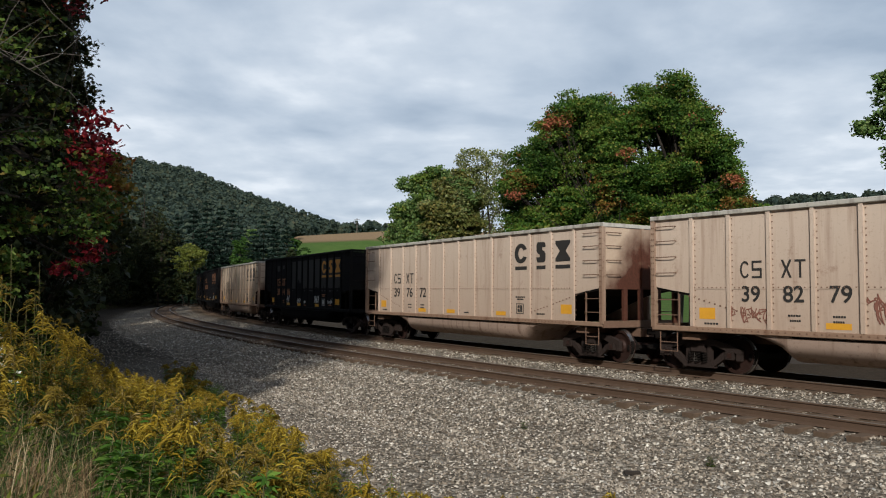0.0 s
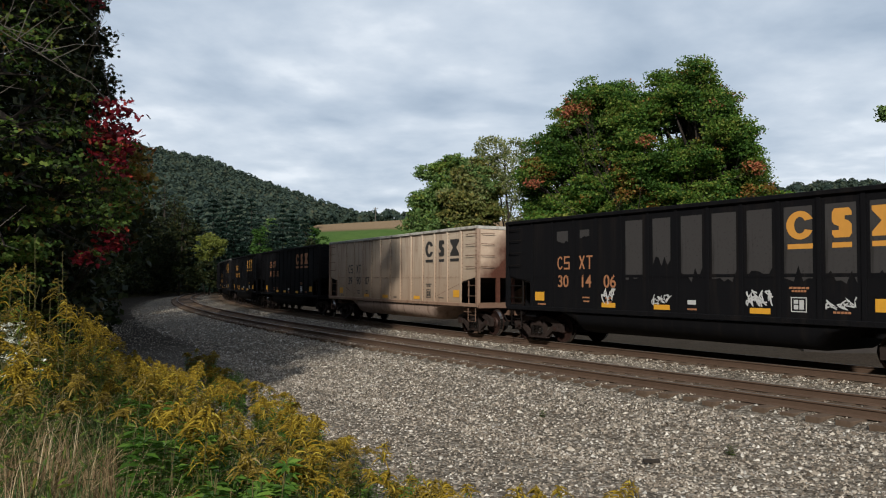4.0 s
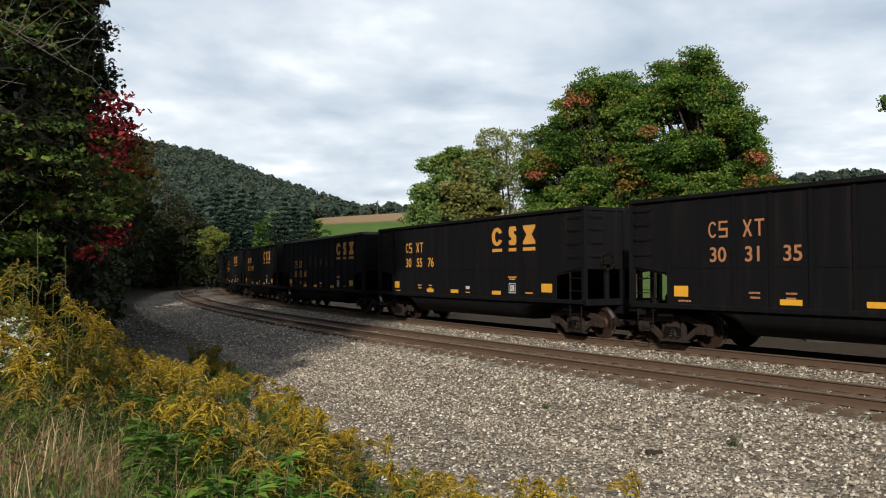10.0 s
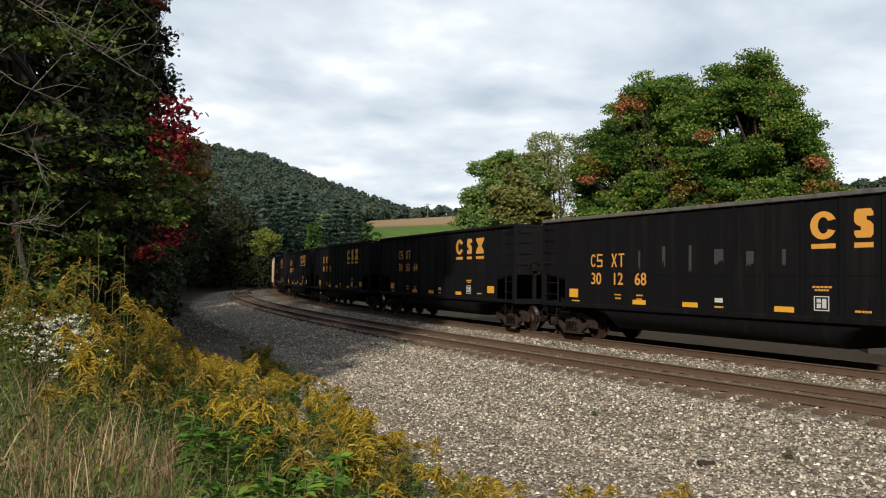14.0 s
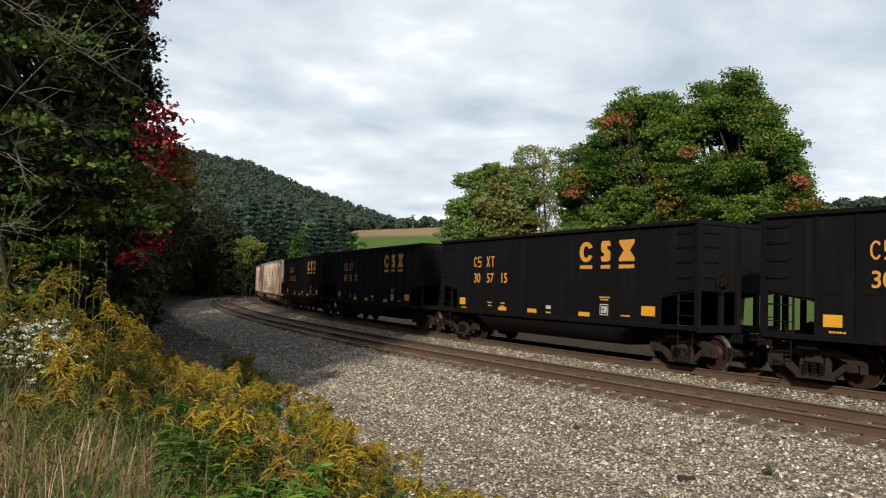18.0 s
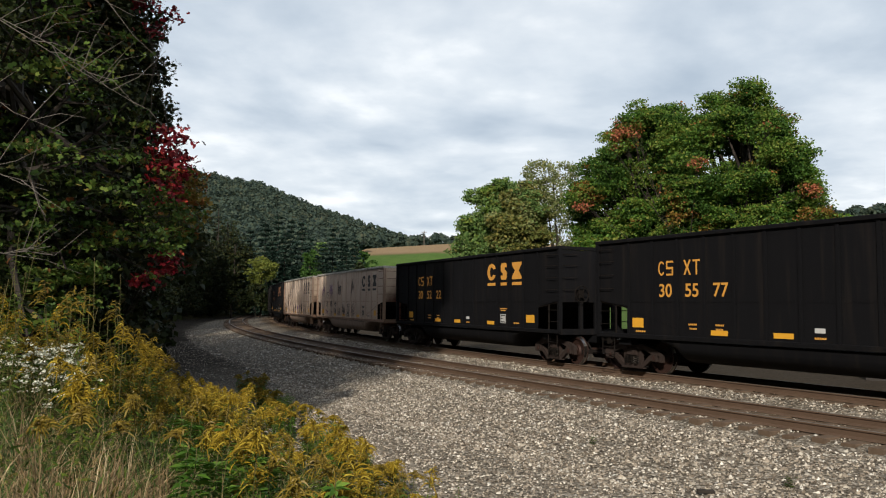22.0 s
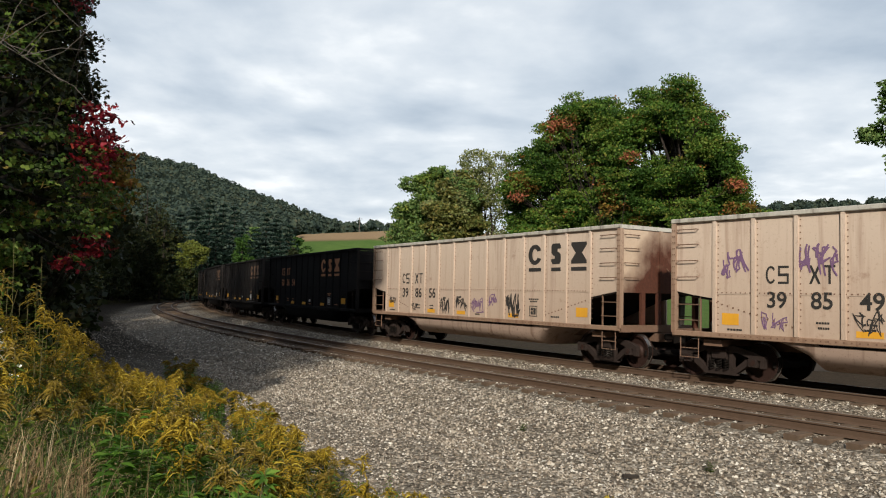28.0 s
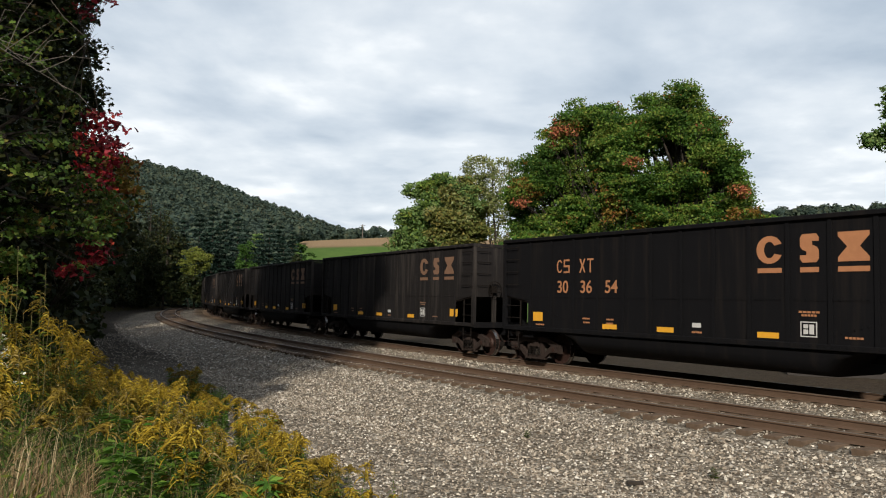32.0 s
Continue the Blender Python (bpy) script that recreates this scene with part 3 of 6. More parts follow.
    co.tube([(h + 0.02, -0.42, 0.72), (h + 0.3, -0.4, 0.42), (REACH - 0.01, -0.3, 0.4)], 0.03, 6)
    M["coupler"] = co
    bw = Solid()
    n = 20
    ring = [(h + 0.16, -0.75 + 0.27 * math.cos(a), 2.32 + 0.27 * math.sin(a)) for a in (2 * math.pi * i / n for i in range(n + 1))]
    bw.tube(ring, 0.018, 5)
    for i in range(6):
        a = math.pi * i / 3
        bw.tube([(h + 0.14, -0.75, 2.32), (h + 0.16, -0.75 + 0.26 * math.cos(a), 2.32 + 0.26 * math.sin(a))], 0.012, 4)
    bw.box(h + 0.0, h + 0.14, -0.85, -0.65, 2.2, 2.44)
    M["brake_wheel"] = bw
    av = Solid()
    av.box(h - 1.05, h - 0.75, 0.55, 0.9, ZS - 0.04, ZS + 0.30, bevel=0.05)
    av.tube([(h - 1.25, 0.7, ZS + 0.12), (h - 0.55, 0.7, ZS + 0.16)], 0.11, 10)
    av.tube([(h - 0.9, 1.0, ZS + 0.2), (h - 0.9, 0.4, ZS + 0.22)], 0.08, 8)
    M["brake_valve"] = av
    ro = Solid()
    ro.tube([(h + 0.09, HW - 0.62, 2.85), (h + 0.10, HW - 0.85, 2.62), (h + 0.10, 0.35, 2.58), (h + 0.06, 0.2, 2.75)], 0.014, 5)
    M["end_rod"] = ro
    # trucks
    fr = Solid()
    y0, y1 = -0.07, 0.07
    fr.plate([(-0.5, 0.66), (0.5, 0.66), (0.42, 0.82), (-0.42, 0.82)], y0, y1)
    fr.plate([(-0.46, 0.12), (0.46, 0.12), (0.40, 0.25), (-0.40, 0.25)], y0, y1)
    for sx in (1, -1):
        X = lambda *pts: [(sx * x, z) for x, z in pts]
        fr.plate(X((0.48, 0.66), (0.42, 0.82), (1.0, 0.68), (1.18, 0.60), (1.18, 0.50), (0.86, 0.54)), y0 + 0.004, y1 - 0.004)
        fr.plate(X((0.40, 0.12), (0.36, 0.25), (0.70, 0.52), (0.86, 0.54), (0.78, 0.40)), y0 + 0.008, y1 - 0.008)
        fr.plate(X((0.26, 0.24), (0.36, 0.24), (0.36, 0.67), (0.26, 0.67)), y0 + 0.012, y1 - 0.012)
        fr.plate(X((1.06, 0.51), (1.18, 0.52), (1.18, 0.34), (1.06, 0.34)), y0 + 0.012, y1 - 0.012)
        fr.plate(X((0.79, 0.55), (1.0, 0.56), (1.0, 0.36), (0.79, 0.36)), y0 - 0.03, y1 + 0.035)
    M["side_frame"] = fr
    bo = Solid()
    bo.box(-0.2, 0.2, -1.1, 1.1, 0.48, 0.74, bevel=0.03)
    M["bolster"] = bo
    sp = Solid()
    pts = [(0.065 * math.cos(a), 1.09 + 0.05 * math.sin(a), 0.24 + 0.25 * i / 32) for i, a in ((i, i * math.pi / 4) for i in range(33))]
    sp.tube(pts, 0.016, 4)
    M["spring_group"] = sp
    ws = Solid()
    for sg in (1, -1):
        prof = [(0.645, 0.20), (0.655, 0.34), (0.645, 0.40), (0.645, WHEEL_R + 0.026), (0.68, WHEEL_R + 0.02), (0.69, WHEEL_R), (0.785, WHEEL_R - 0.006),
                (0.785, 0.385), (0.735, 0.37), (0.72, 0.2), (0.78, 0.16), (0.78, 0.1), (1.1, 0.085), (1.1, 0.0)]
        ws.lathe([(sg * y, r) for y, r in prof], 28, mats=[0, 0, 0, 0, 1, 1, 0, 0, 0, 0, 0, 0, 0])
    ws.lathe([(-0.66, 0.085), (0.66, 0.085)], 12)
    ws.box(-0.05, 0.05, 1.08, 1.12, -0.06, 0.06)
    M["wheelset"] = ws
    br2 = Solid()
    br2.box(1.23, 1.31, -0.8, 0.8, 0.36, 0.5)
    for sg in (1, -1):
        br2.plate([(1.33, 0.25), (1.40, 0.45), (1.38, 0.62), (1.30, 0.58), (1.28, 0.30)], sg * 0.68, sg * 0.78)
    M["brake_beam"] = br2
    return M


FLIP = pose(0, 0, 0, 0, 0, 180)


def yel(w, hh):
    so = Solid()
    so.box(-w / 2, w / 2, HW + 0.001, HW + 0.006, 0, hh)
    return so


def quad_plate(x0, x1, z0, z1, y=None, mat=0):
    so = Solid()
    so.box(x0, x1, HW + 0.002, HW + 0.007, z0, z1, mat)
    return so


def ragged_plate(seed, w, z0, z1):
    """A painted patch with an uneven lower edge."""
    rng = np.random.default_rng(seed)
    lower = [(-w / 2 + w * k / 6, z0 + rng.uniform(-0.5, 0.5) * min(0.4, (z1 - z0) * 0.5)) for k in range(7)]
    so = Solid()
    so.plate(lower + [(w / 2, z1), (-w / 2, z1)], HW + 0.002, HW + 0.005)
    return so


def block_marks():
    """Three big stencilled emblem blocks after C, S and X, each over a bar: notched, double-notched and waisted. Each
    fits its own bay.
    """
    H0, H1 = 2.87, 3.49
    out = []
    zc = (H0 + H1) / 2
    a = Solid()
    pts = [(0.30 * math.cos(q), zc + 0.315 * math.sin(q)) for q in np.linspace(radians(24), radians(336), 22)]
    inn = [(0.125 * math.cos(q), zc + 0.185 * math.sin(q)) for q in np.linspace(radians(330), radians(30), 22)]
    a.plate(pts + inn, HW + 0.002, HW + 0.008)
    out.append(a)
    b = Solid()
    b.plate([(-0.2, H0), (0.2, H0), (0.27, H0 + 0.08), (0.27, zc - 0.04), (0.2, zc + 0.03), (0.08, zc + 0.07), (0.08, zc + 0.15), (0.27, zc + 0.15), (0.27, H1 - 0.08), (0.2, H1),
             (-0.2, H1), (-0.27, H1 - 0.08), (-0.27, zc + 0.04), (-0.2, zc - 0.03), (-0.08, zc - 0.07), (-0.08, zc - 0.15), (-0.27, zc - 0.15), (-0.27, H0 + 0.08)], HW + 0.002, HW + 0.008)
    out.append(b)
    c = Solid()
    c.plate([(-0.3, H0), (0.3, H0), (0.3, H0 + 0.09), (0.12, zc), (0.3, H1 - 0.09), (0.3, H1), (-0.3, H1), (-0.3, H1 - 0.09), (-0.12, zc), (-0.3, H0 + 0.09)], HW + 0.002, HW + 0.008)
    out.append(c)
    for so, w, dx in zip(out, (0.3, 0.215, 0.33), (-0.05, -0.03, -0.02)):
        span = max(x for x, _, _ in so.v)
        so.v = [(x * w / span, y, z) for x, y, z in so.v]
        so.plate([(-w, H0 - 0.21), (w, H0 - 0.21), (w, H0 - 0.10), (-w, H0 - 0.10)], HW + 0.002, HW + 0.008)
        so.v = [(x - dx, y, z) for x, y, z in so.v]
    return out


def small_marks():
    """Four small stencil letters about z = 0: notched C, double-notched S, waisted X and capped T."""
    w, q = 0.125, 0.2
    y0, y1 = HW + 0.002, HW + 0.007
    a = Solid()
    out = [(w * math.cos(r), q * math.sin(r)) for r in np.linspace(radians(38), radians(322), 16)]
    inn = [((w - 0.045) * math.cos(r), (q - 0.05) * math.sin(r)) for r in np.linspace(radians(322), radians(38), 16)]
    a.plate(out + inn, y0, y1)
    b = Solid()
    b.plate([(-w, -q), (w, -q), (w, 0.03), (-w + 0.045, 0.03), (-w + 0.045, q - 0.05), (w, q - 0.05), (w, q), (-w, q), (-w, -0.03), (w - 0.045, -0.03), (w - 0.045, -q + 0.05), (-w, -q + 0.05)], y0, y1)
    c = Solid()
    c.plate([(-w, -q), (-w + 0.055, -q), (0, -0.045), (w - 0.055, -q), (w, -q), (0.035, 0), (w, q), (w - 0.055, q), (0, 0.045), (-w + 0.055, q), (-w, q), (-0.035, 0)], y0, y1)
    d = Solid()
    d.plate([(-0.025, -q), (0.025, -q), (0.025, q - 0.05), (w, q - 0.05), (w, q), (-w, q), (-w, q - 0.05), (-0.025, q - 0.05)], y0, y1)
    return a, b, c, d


def text_mesh(body, size, mat, key={}):
    if (body, size, mat.name) in key:
        return key[(body, size, mat.name)]
    cu = bpy.data.curves.new("digits", "FONT")
    cu.body, cu.size, cu.align_x, cu.extrude = body, size, "CENTER", 0.002
    cu.offset = 0.007
    ob = bpy.data.objects.new("tmp", cu)
    scene.collection.objects.link(ob)
    me = bpy.data.meshes.new_from_object(ob.evaluated_get(bpy.context.evaluated_depsgraph_get()))
    bpy.data.objects.remove(ob)
    me.materials.clear()
    me.materials.append(mat)
    key[(body, size, mat.name)] = me
    return me


def bay_mid(i):
    """Middle of bay i, counted 1 to 12 from the trailing end, which is +x."""
    return -(RIBS[i - 1] + BAY / 2)


def car_shell(scheme, name, label, bays=(10, 11, 12), dusty=False):
    """A whole car in one paint scheme, at the origin, trailing end +x, viewer's side +y."""
    main, stain, tub, mark, dull = scheme
    pale = main in (WHITE, DINGY)
    edge, dots, steel = (WHITE_EDGE, RIVET, LADDER) if pale else (main, main, STEEL_DARK)
    car = thing(name, pose(0, 0, 0), label, "freight car", "coal train")
    mesh = {}

    def get(key, mats, smooth=False):
        k = (key, mats[0].name)
        if k not in mesh:
            mesh[k] = CAR[key].mesh(key, list(mats), smooth)
        return mesh[k]
    part("side_sheet", get("side_near", [main]), car)
    part("side_sheet", get("side_far", [main]), car)
    part("top_chord", get("top_chord", [CHORD if pale else DUSTY if dusty else main]), car)
    part("floor", get("floor", [COAL]), car)
    t = part("tub", get("tub", [tub], True), car, "rounded belly tub hung between the trucks")
    for side in (pose(0, 0, 0), FLIP):
        part("side_sill", get("side_sill", [edge, dots]), car, m=side)
        part("seam_strip", get("seam_strip", [main, dots]), car, m=side)
    for x in RIBS:
        part("rib", get("rib", [main, dots]), car, m=pose(x, 0, 0))
        part("rib", get("rib", [main, dots]), car, m=pose(x, 0, 0) @ FLIP)
    for end in (pose(0, 0, 0), FLIP):
        part("end_wall", get("end_wall", [stain]), car, m=end)
        part("slope_sheet", get("slope_sheet", [STEEL_DARK]), car, m=end)
        part("end_platform", get("end_platform", [LADDER if pale else tub]), car, m=end)
        part("coupler", get("coupler", [STEEL_DARK]), car, m=end)
        part("end_stake", get("end_stake", [stain]), car, m=end)
        part("end_stake", get("end_stake", [stain]), car, m=end @ pose(0, 0.72, 0))
        part("end_stake", get("end_stake", [stain]), car, m=end @ pose(0, -0.62, 0))
        part("end_stiffener", get("end_stiffener", [stain]), car, m=end)
        for mir in (1, -1):
            mm = end @ Matrix.Diagonal((1, mir, 1, 1))
            part("corner_post", get("corner_post", [edge, dots]), car, m=mm)
            part("ladder_stile", get("ladder_stile", [steel]), car, m=mm)
            part("sill_step", get("sill_step", [steel]), car, m=mm)
            for z in (2.45, 2.85, 3.25, 3.62):
                part("grab_iron", get("grab_iron", [steel]), car, m=mm @ pose(0, 0, z))
            for z in (1.4, 1.78):
                part("grab_iron", get("grab_iron", [steel]), car, m=mm @ pose(0, -0.06, z))
            for z in (2.45, 2.85, 3.25, 3.62):
                part("end_grab_iron", get("end_grab_iron", [steel]), car, m=mm @ pose(0, 0, z))
    part("brake_valve", get("brake_valve", [DUSTY if pale else STEEL_DARK]), car, "grey brake valve on the end platform")
    for end in (pose(0, 0, 0), FLIP):
        part("end_rod", get("end_rod", [steel]), car, m=end)
    if not pale:
        part("brake_wheel", get("brake_wheel", [STEEL_DARK]), car, m=FLIP)
    for sx in (TRUCK_X, -TRUCK_X):
        tr = part("truck", get("bolster", [TRUCK_MAT]), car, "rusty cast two-axle truck", m=pose(sx, 0, 0))
        for sg in (1, -1):
            part("side_frame", get("side_frame", [TRUCK_MAT]), tr, m=pose(0, sg * 1.0, 0))
            for dx in (-0.2, 0.0, 0.2):
                part("spring", get("spring_group", [STEEL_DARK]), tr, m=(pose(0, 0, 0) if sg > 0 else FLIP) @ pose(dx, 0, 0))
            part("brake_beam", get("brake_beam", [STEEL_DARK]), tr, m=pose(0, 0, 0) if sg > 0 else FLIP)
        for ax in (AXLE, -AXLE):
            part("wheelset", get("wheelset", [WHEEL_MAT, TREAD], False), tr, m=pose(ax, 0, WHEEL_R))
    # rivets where the slope sheets meet the side
    rv = Solid()
    along = lambda b: bay_mid(10) + (bay_mid(11) - bay_mid(10)) * (b - 10)
    for i in range(15):
        f = i / 14
        for b in (10.6 + 2.0 * f, 2.4 - 2.0 * f):
            rv.box(along(b) - 0.017, along(b) + 0.017, HW, HW + 0.014, 1.33 + 0.53 * f, 1.364 + 0.53 * f)
    tagged(part("slope_rivets", rv.mesh("slope_rivets", [dots]), car), kind="stuff")
    # markings on the viewer's side
    big, small = yel(0.54, 0.27).mesh("patch_large", [YELLOW]), yel(0.54, 0.13).mesh("patch_small", [YELLOW])
    part("reflective_patch", yel(0.44, 0.27).mesh("patch_large", [YELLOW]), car, "yellow reflective patch", pose(bay_mid(1) + 0.1, 0, 1.33))
    part("reflective_patch", big, car, "yellow reflective patch", pose(bay_mid(12) - (0.2 if pale else 0.4 if main is PATCHED else 0.0), 0, 1.33))
    for b in (4, 6, 9):
        part("reflective_patch", small, car, "yellow reflective patch", pose(bay_mid(b), 0, 1.2))
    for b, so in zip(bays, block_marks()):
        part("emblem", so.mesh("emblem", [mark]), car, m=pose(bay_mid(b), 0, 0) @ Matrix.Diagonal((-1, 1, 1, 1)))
    box = Solid()
    for x0, x1, z0, z1 in ((-0.19, 0.19, 1.27, 1.293), (-0.19, 0.19, 1.577, 1.60), (-0.19, -0.167, 1.293, 1.577), (0.167, 0.19, 1.293, 1.577), (-0.12, -0.015, 1.33, 1.54), (0.015, 0.12, 1.33, 1.43), (0.015, 0.12, 1.455, 1.54)):
        box.box(x0, x1, HW + 0.002, HW + 0.007, z0, z1)
    part("inspection_stencil", box.mesh("inspection_stencil", [INK if pale else PLACARD]), car, m=pose(bay_mid(10), 0, 0))
    if not pale:
        part("placard", quad_plate(-0.13, 0.13, 1.36, 1.47).mesh("placard", [PLACARD]), car, "small white placard", pose(bay_mid(7), 0, 0))
    sm = Solid()
    for b, x0, w, z in ((10, -0.25, 0.5, 1.78), (10, -0.18, 0.36, 1.71), (3, -0.2, 0.3, 1.44), (3, -0.2, 0.26, 1.33), (4, -0.15, 0.28, 1.44), (4, -0.12, 0.24, 1.33), (11, -0.2, 0.4, 1.27), (1, -0.2, 0.4, 1.2), (7, -0.15, 0.3, 1.22)):
        for i in range(5):
            sm.box(bay_mid(b) + x0 + w * i / 5, bay_mid(b) + x0 + w * (i + 0.78) / 5, HW + 0.002, HW + 0.006, z, z + 0.045)
    tagged(part("stencil_data", sm.mesh("stencil_data", [dull]), car, "rows of small stencilled data"), kind="stuff")
    return car


def add_number(car, digits, mat, high):
    """Reporting-mark letters over the road number; the newer black cars carry both higher up."""
    zm, zn = (2.98, 2.20) if high else (2.49, 1.765)
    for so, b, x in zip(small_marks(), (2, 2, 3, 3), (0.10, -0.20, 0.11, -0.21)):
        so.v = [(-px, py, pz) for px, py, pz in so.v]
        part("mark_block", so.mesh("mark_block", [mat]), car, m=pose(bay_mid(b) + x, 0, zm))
    for b, dx, two in ((2, -0.04, digits[:2]), (3, -0.05, digits[2:4]), (4, -0.06, digits[4:])):
        part("road_number", text_mesh(two, 0.50, mat), car, m=pose(bay_mid(b) + dx, HW + 0.0105, zn, 90, 0, 180))


size_car(WIDE)
white_car = car_shell((WHITE, WHITE_RUST, TUB, INK, INK), "hopper_car", "weathered cream-white coal car, rust-stained ends")
dingy_car = car_shell((DINGY, WHITE_RUST, TUB, INK, INK), "hopper_car", "grimy tan-white coal car with rusty seams")
size_car(SHORT)
black_car = car_shell((BLACK, BLACK, BLACK, ORANGE, ORANGE), "hopper_car", "black coal car with orange stencils, dusty", (9, 10, 11))
size_car(MIDDLE)
stained_car = car_shell((BLACK, BLACK, BLACK, ORANGE, ORANGE), "hopper_car", "black coal car with orange stencils, grey paint patches and rust", dusty=True)
patched_car = car_shell((BLACK, BLACK, BLACK, ORANGE, FADED), "hopper_car", "black coal car with orange emblem over grey painted-out panels")
faded_car = car_shell((BLACK, BLACK, BLACK, FADED, FADED), "hopper_car", "black coal car with faded orange stencils", (9, 10, 11))
dull_car = car_shell((PATCHED, PATCHED, BLACK, GREY_MARK, GREY_MARK), "hopper_car", "grimy black coal car with worn-out stencils")
BUILD_OF = {white_car: WIDE, dingy_car: WIDE, black_car: SHORT}
CARS, LENGTH = {}, {}


PURPLE = plain("purple_spray_paint", (0.16, 0.09, 0.17), 0.7, 0, 0.2)
BROWN_INK = plain("red_brown_spray_paint", (0.20, 0.085, 0.06), 0.7, 0, 0.2)


def scrawl(seed, w, h, r=0.014):
    """A tangle of spray strokes that spells nothing."""
    rng = np.random.default_rng(seed)
    so = Solid()
    n = max(3, int(w / 0.16))
    for i in range(n):
        x0 = -w / 2 + w * (i + 0.5) / n
        pts, p = [], np.array([x0, rng.uniform(-h / 2, h / 2)])
        for _ in range(9):
            q = np.array([x0 + rng.uniform(-0.7, 0.7) * w / n, rng.uniform(-h / 2, h / 2)])
            for f in (0.33, 0.66, 1.0):
                pts.append(p + (q - p) * f + np.array([math.sin(f * 3.1) * 0.03, 0]))
            p = q
        so.tube([(x, HW + 0.0085, z) for x, z in pts], r, 4)
    so.v = [(x, HW + 0.0085 + (y - HW - 0.0085) * 0.2, z) for x, y, z in so.v]
    return so


def add_graffiti(i, rows):
    size_car(LENGTH[i])
    for k, (b, dx, z, w, h, mat, r) in enumerate(rows):
        part("graffiti", scrawl(i * 50 + k, w, h, r).mesh("graffiti", [mat]), CARS[i], "spray-painted scrawl", pose(bay_mid(b) + dx, 0, z))


def build_train():
    spec = {-1: (white_car, None), 0: (white_car, "398279"), 1: (white_car, "397672"), 2: (patched_car, "301406"), 3: (dingy_car, "399007"),
            4: (faded_car, "303135"), 5: (black_car, "305576"), 6: (stained_car, "301268"), 7: (black_car, "305364"), 8: (black_car, "305715"),
            9: (black_car, "305577"), 10: (black_car, "305222"), 11: (white_car, "398549"), 12: (white_car, "398656"), 13: (faded_car, "303654")}
    used = set()
    for i in range(-1, 22):
        proto, num = spec.get(i, (dull_car, None))
        if proto.name in used:
            car = copy_thing(proto, pose(0, 0, 0))
        else:
            used.add(proto.name)
            car = proto
        CARS[i] = car
        LENGTH[i] = BUILD_OF.get(proto, MIDDLE)
    for i, (proto, num) in spec.items():
        size_car(LENGTH[i])
        if num:
            add_number(CARS[i], num, INK if proto in (white_car, dingy_car) else (FADED if proto in (faded_car, patched_car) else ORANGE), num[:3] in ("303", "305"))

    add_graffiti(12, [(1, 0, 1.62, 0.5, 0.3, INK, 0.011), (3, 0.2, 1.4, 0.6, 0.3, INK, 0.011), (5, 0, 1.5, 0.65, 0.62, INK, 0.02), (6, 0, 1.6, 0.75, 0.55, INK, 0.02), (7, 0, 1.55, 0.7, 0.5, PURPLE, 0.018),
                      (8, 0.1, 1.75, 0.45, 0.45, PURPLE, 0.018), (9, 0, 1.6, 0.7, 0.8, INK, 0.028)])
    add_graffiti(11, [(1, 0, 2.75, 0.7, 0.7, PURPLE, 0.022), (3, 0.05, 2.8, 0.85, 0.7, PURPLE, 0.022), (5, 0, 2.9, 0.75, 0.9, INK, 0.026), (2, 0, 1.45, 0.6, 0.5, PURPLE, 0.012), (4, 0, 1.5, 0.6, 0.6, INK, 0.012), (5, 0, 1.5, 0.6, 0.55, INK, 0.012), (6, 0, 1.6, 0.8, 0.7, INK, 0.016), (7, 0, 1.55, 0.5, 0.8, INK, 0.016), (8, 0, 1.6, 0.6, 0.75, INK, 0.016), (8, 0.2, 2.9, 0.5, 1.0, INK, 0.016)])
    add_graffiti(0, [(2, 0.0, 1.45, 0.9, 0.4, BROWN_INK, 0.013), (5, 0.0, 1.65, 0.8, 0.65, BROWN_INK, 0.016), (7, 0.0, 1.65, 0.9, 0.6, BROWN_INK, 0.016)])
    add_graffiti(2, [(4, 0, 1.5, 0.5, 0.5, PLACARD, 0.018), (6, 0, 1.45, 0.6, 0.3, PLACARD, 0.014), (9, 0, 1.55, 0.7, 0.4, PLACARD, 0.018), (11, 0, 1.5, 0.6, 0.3, PLACARD, 0.014)])
    # painted-over squares on two worn cars
    for i, spots in ((2, ((5, 2.85, 0.62, 1.5), (6, 3.0, 0.6, 1.2), (7, 2.85, 0.66, 1.5), (8, 2.85, 0.7, 1.5), (9, 2.85, 0.66, 1.5), (10, 2.85, 0.68, 1.5), (11, 2.85, 0.68, 1.5), (12, 2.85, 0.7, 1.5), (2, 3.3, 0.5, 0.3), (3, 3.35, 0.4, 0.2))), (6, ((5, 2.6, 0.12, 0.5), (6, 2.5, 0.1, 0.7), (7, 2.55, 0.3, 0.35), (8, 2.5, 0.22, 0.3), (4, 2.5, 0.08, 0.5), (9, 2.5, 0.1, 0.35)))):
        size_car(LENGTH[i])
        for b, z, w, h in spots:
            part("primer_patch", ragged_plate(int(b * 7 + z * 100) + i, w, z - h / 2, z + h / 2).mesh("primer_patch", [PRIMER]), CARS[i], "dull grey painted-over patch", pose(bay_mid(b), 0, 0))


PRIMER = paint("dull_grey_primer", (0.05, 0.047, 0.046), (0.018, 0.016, 0.015), 1.0)
build_train()

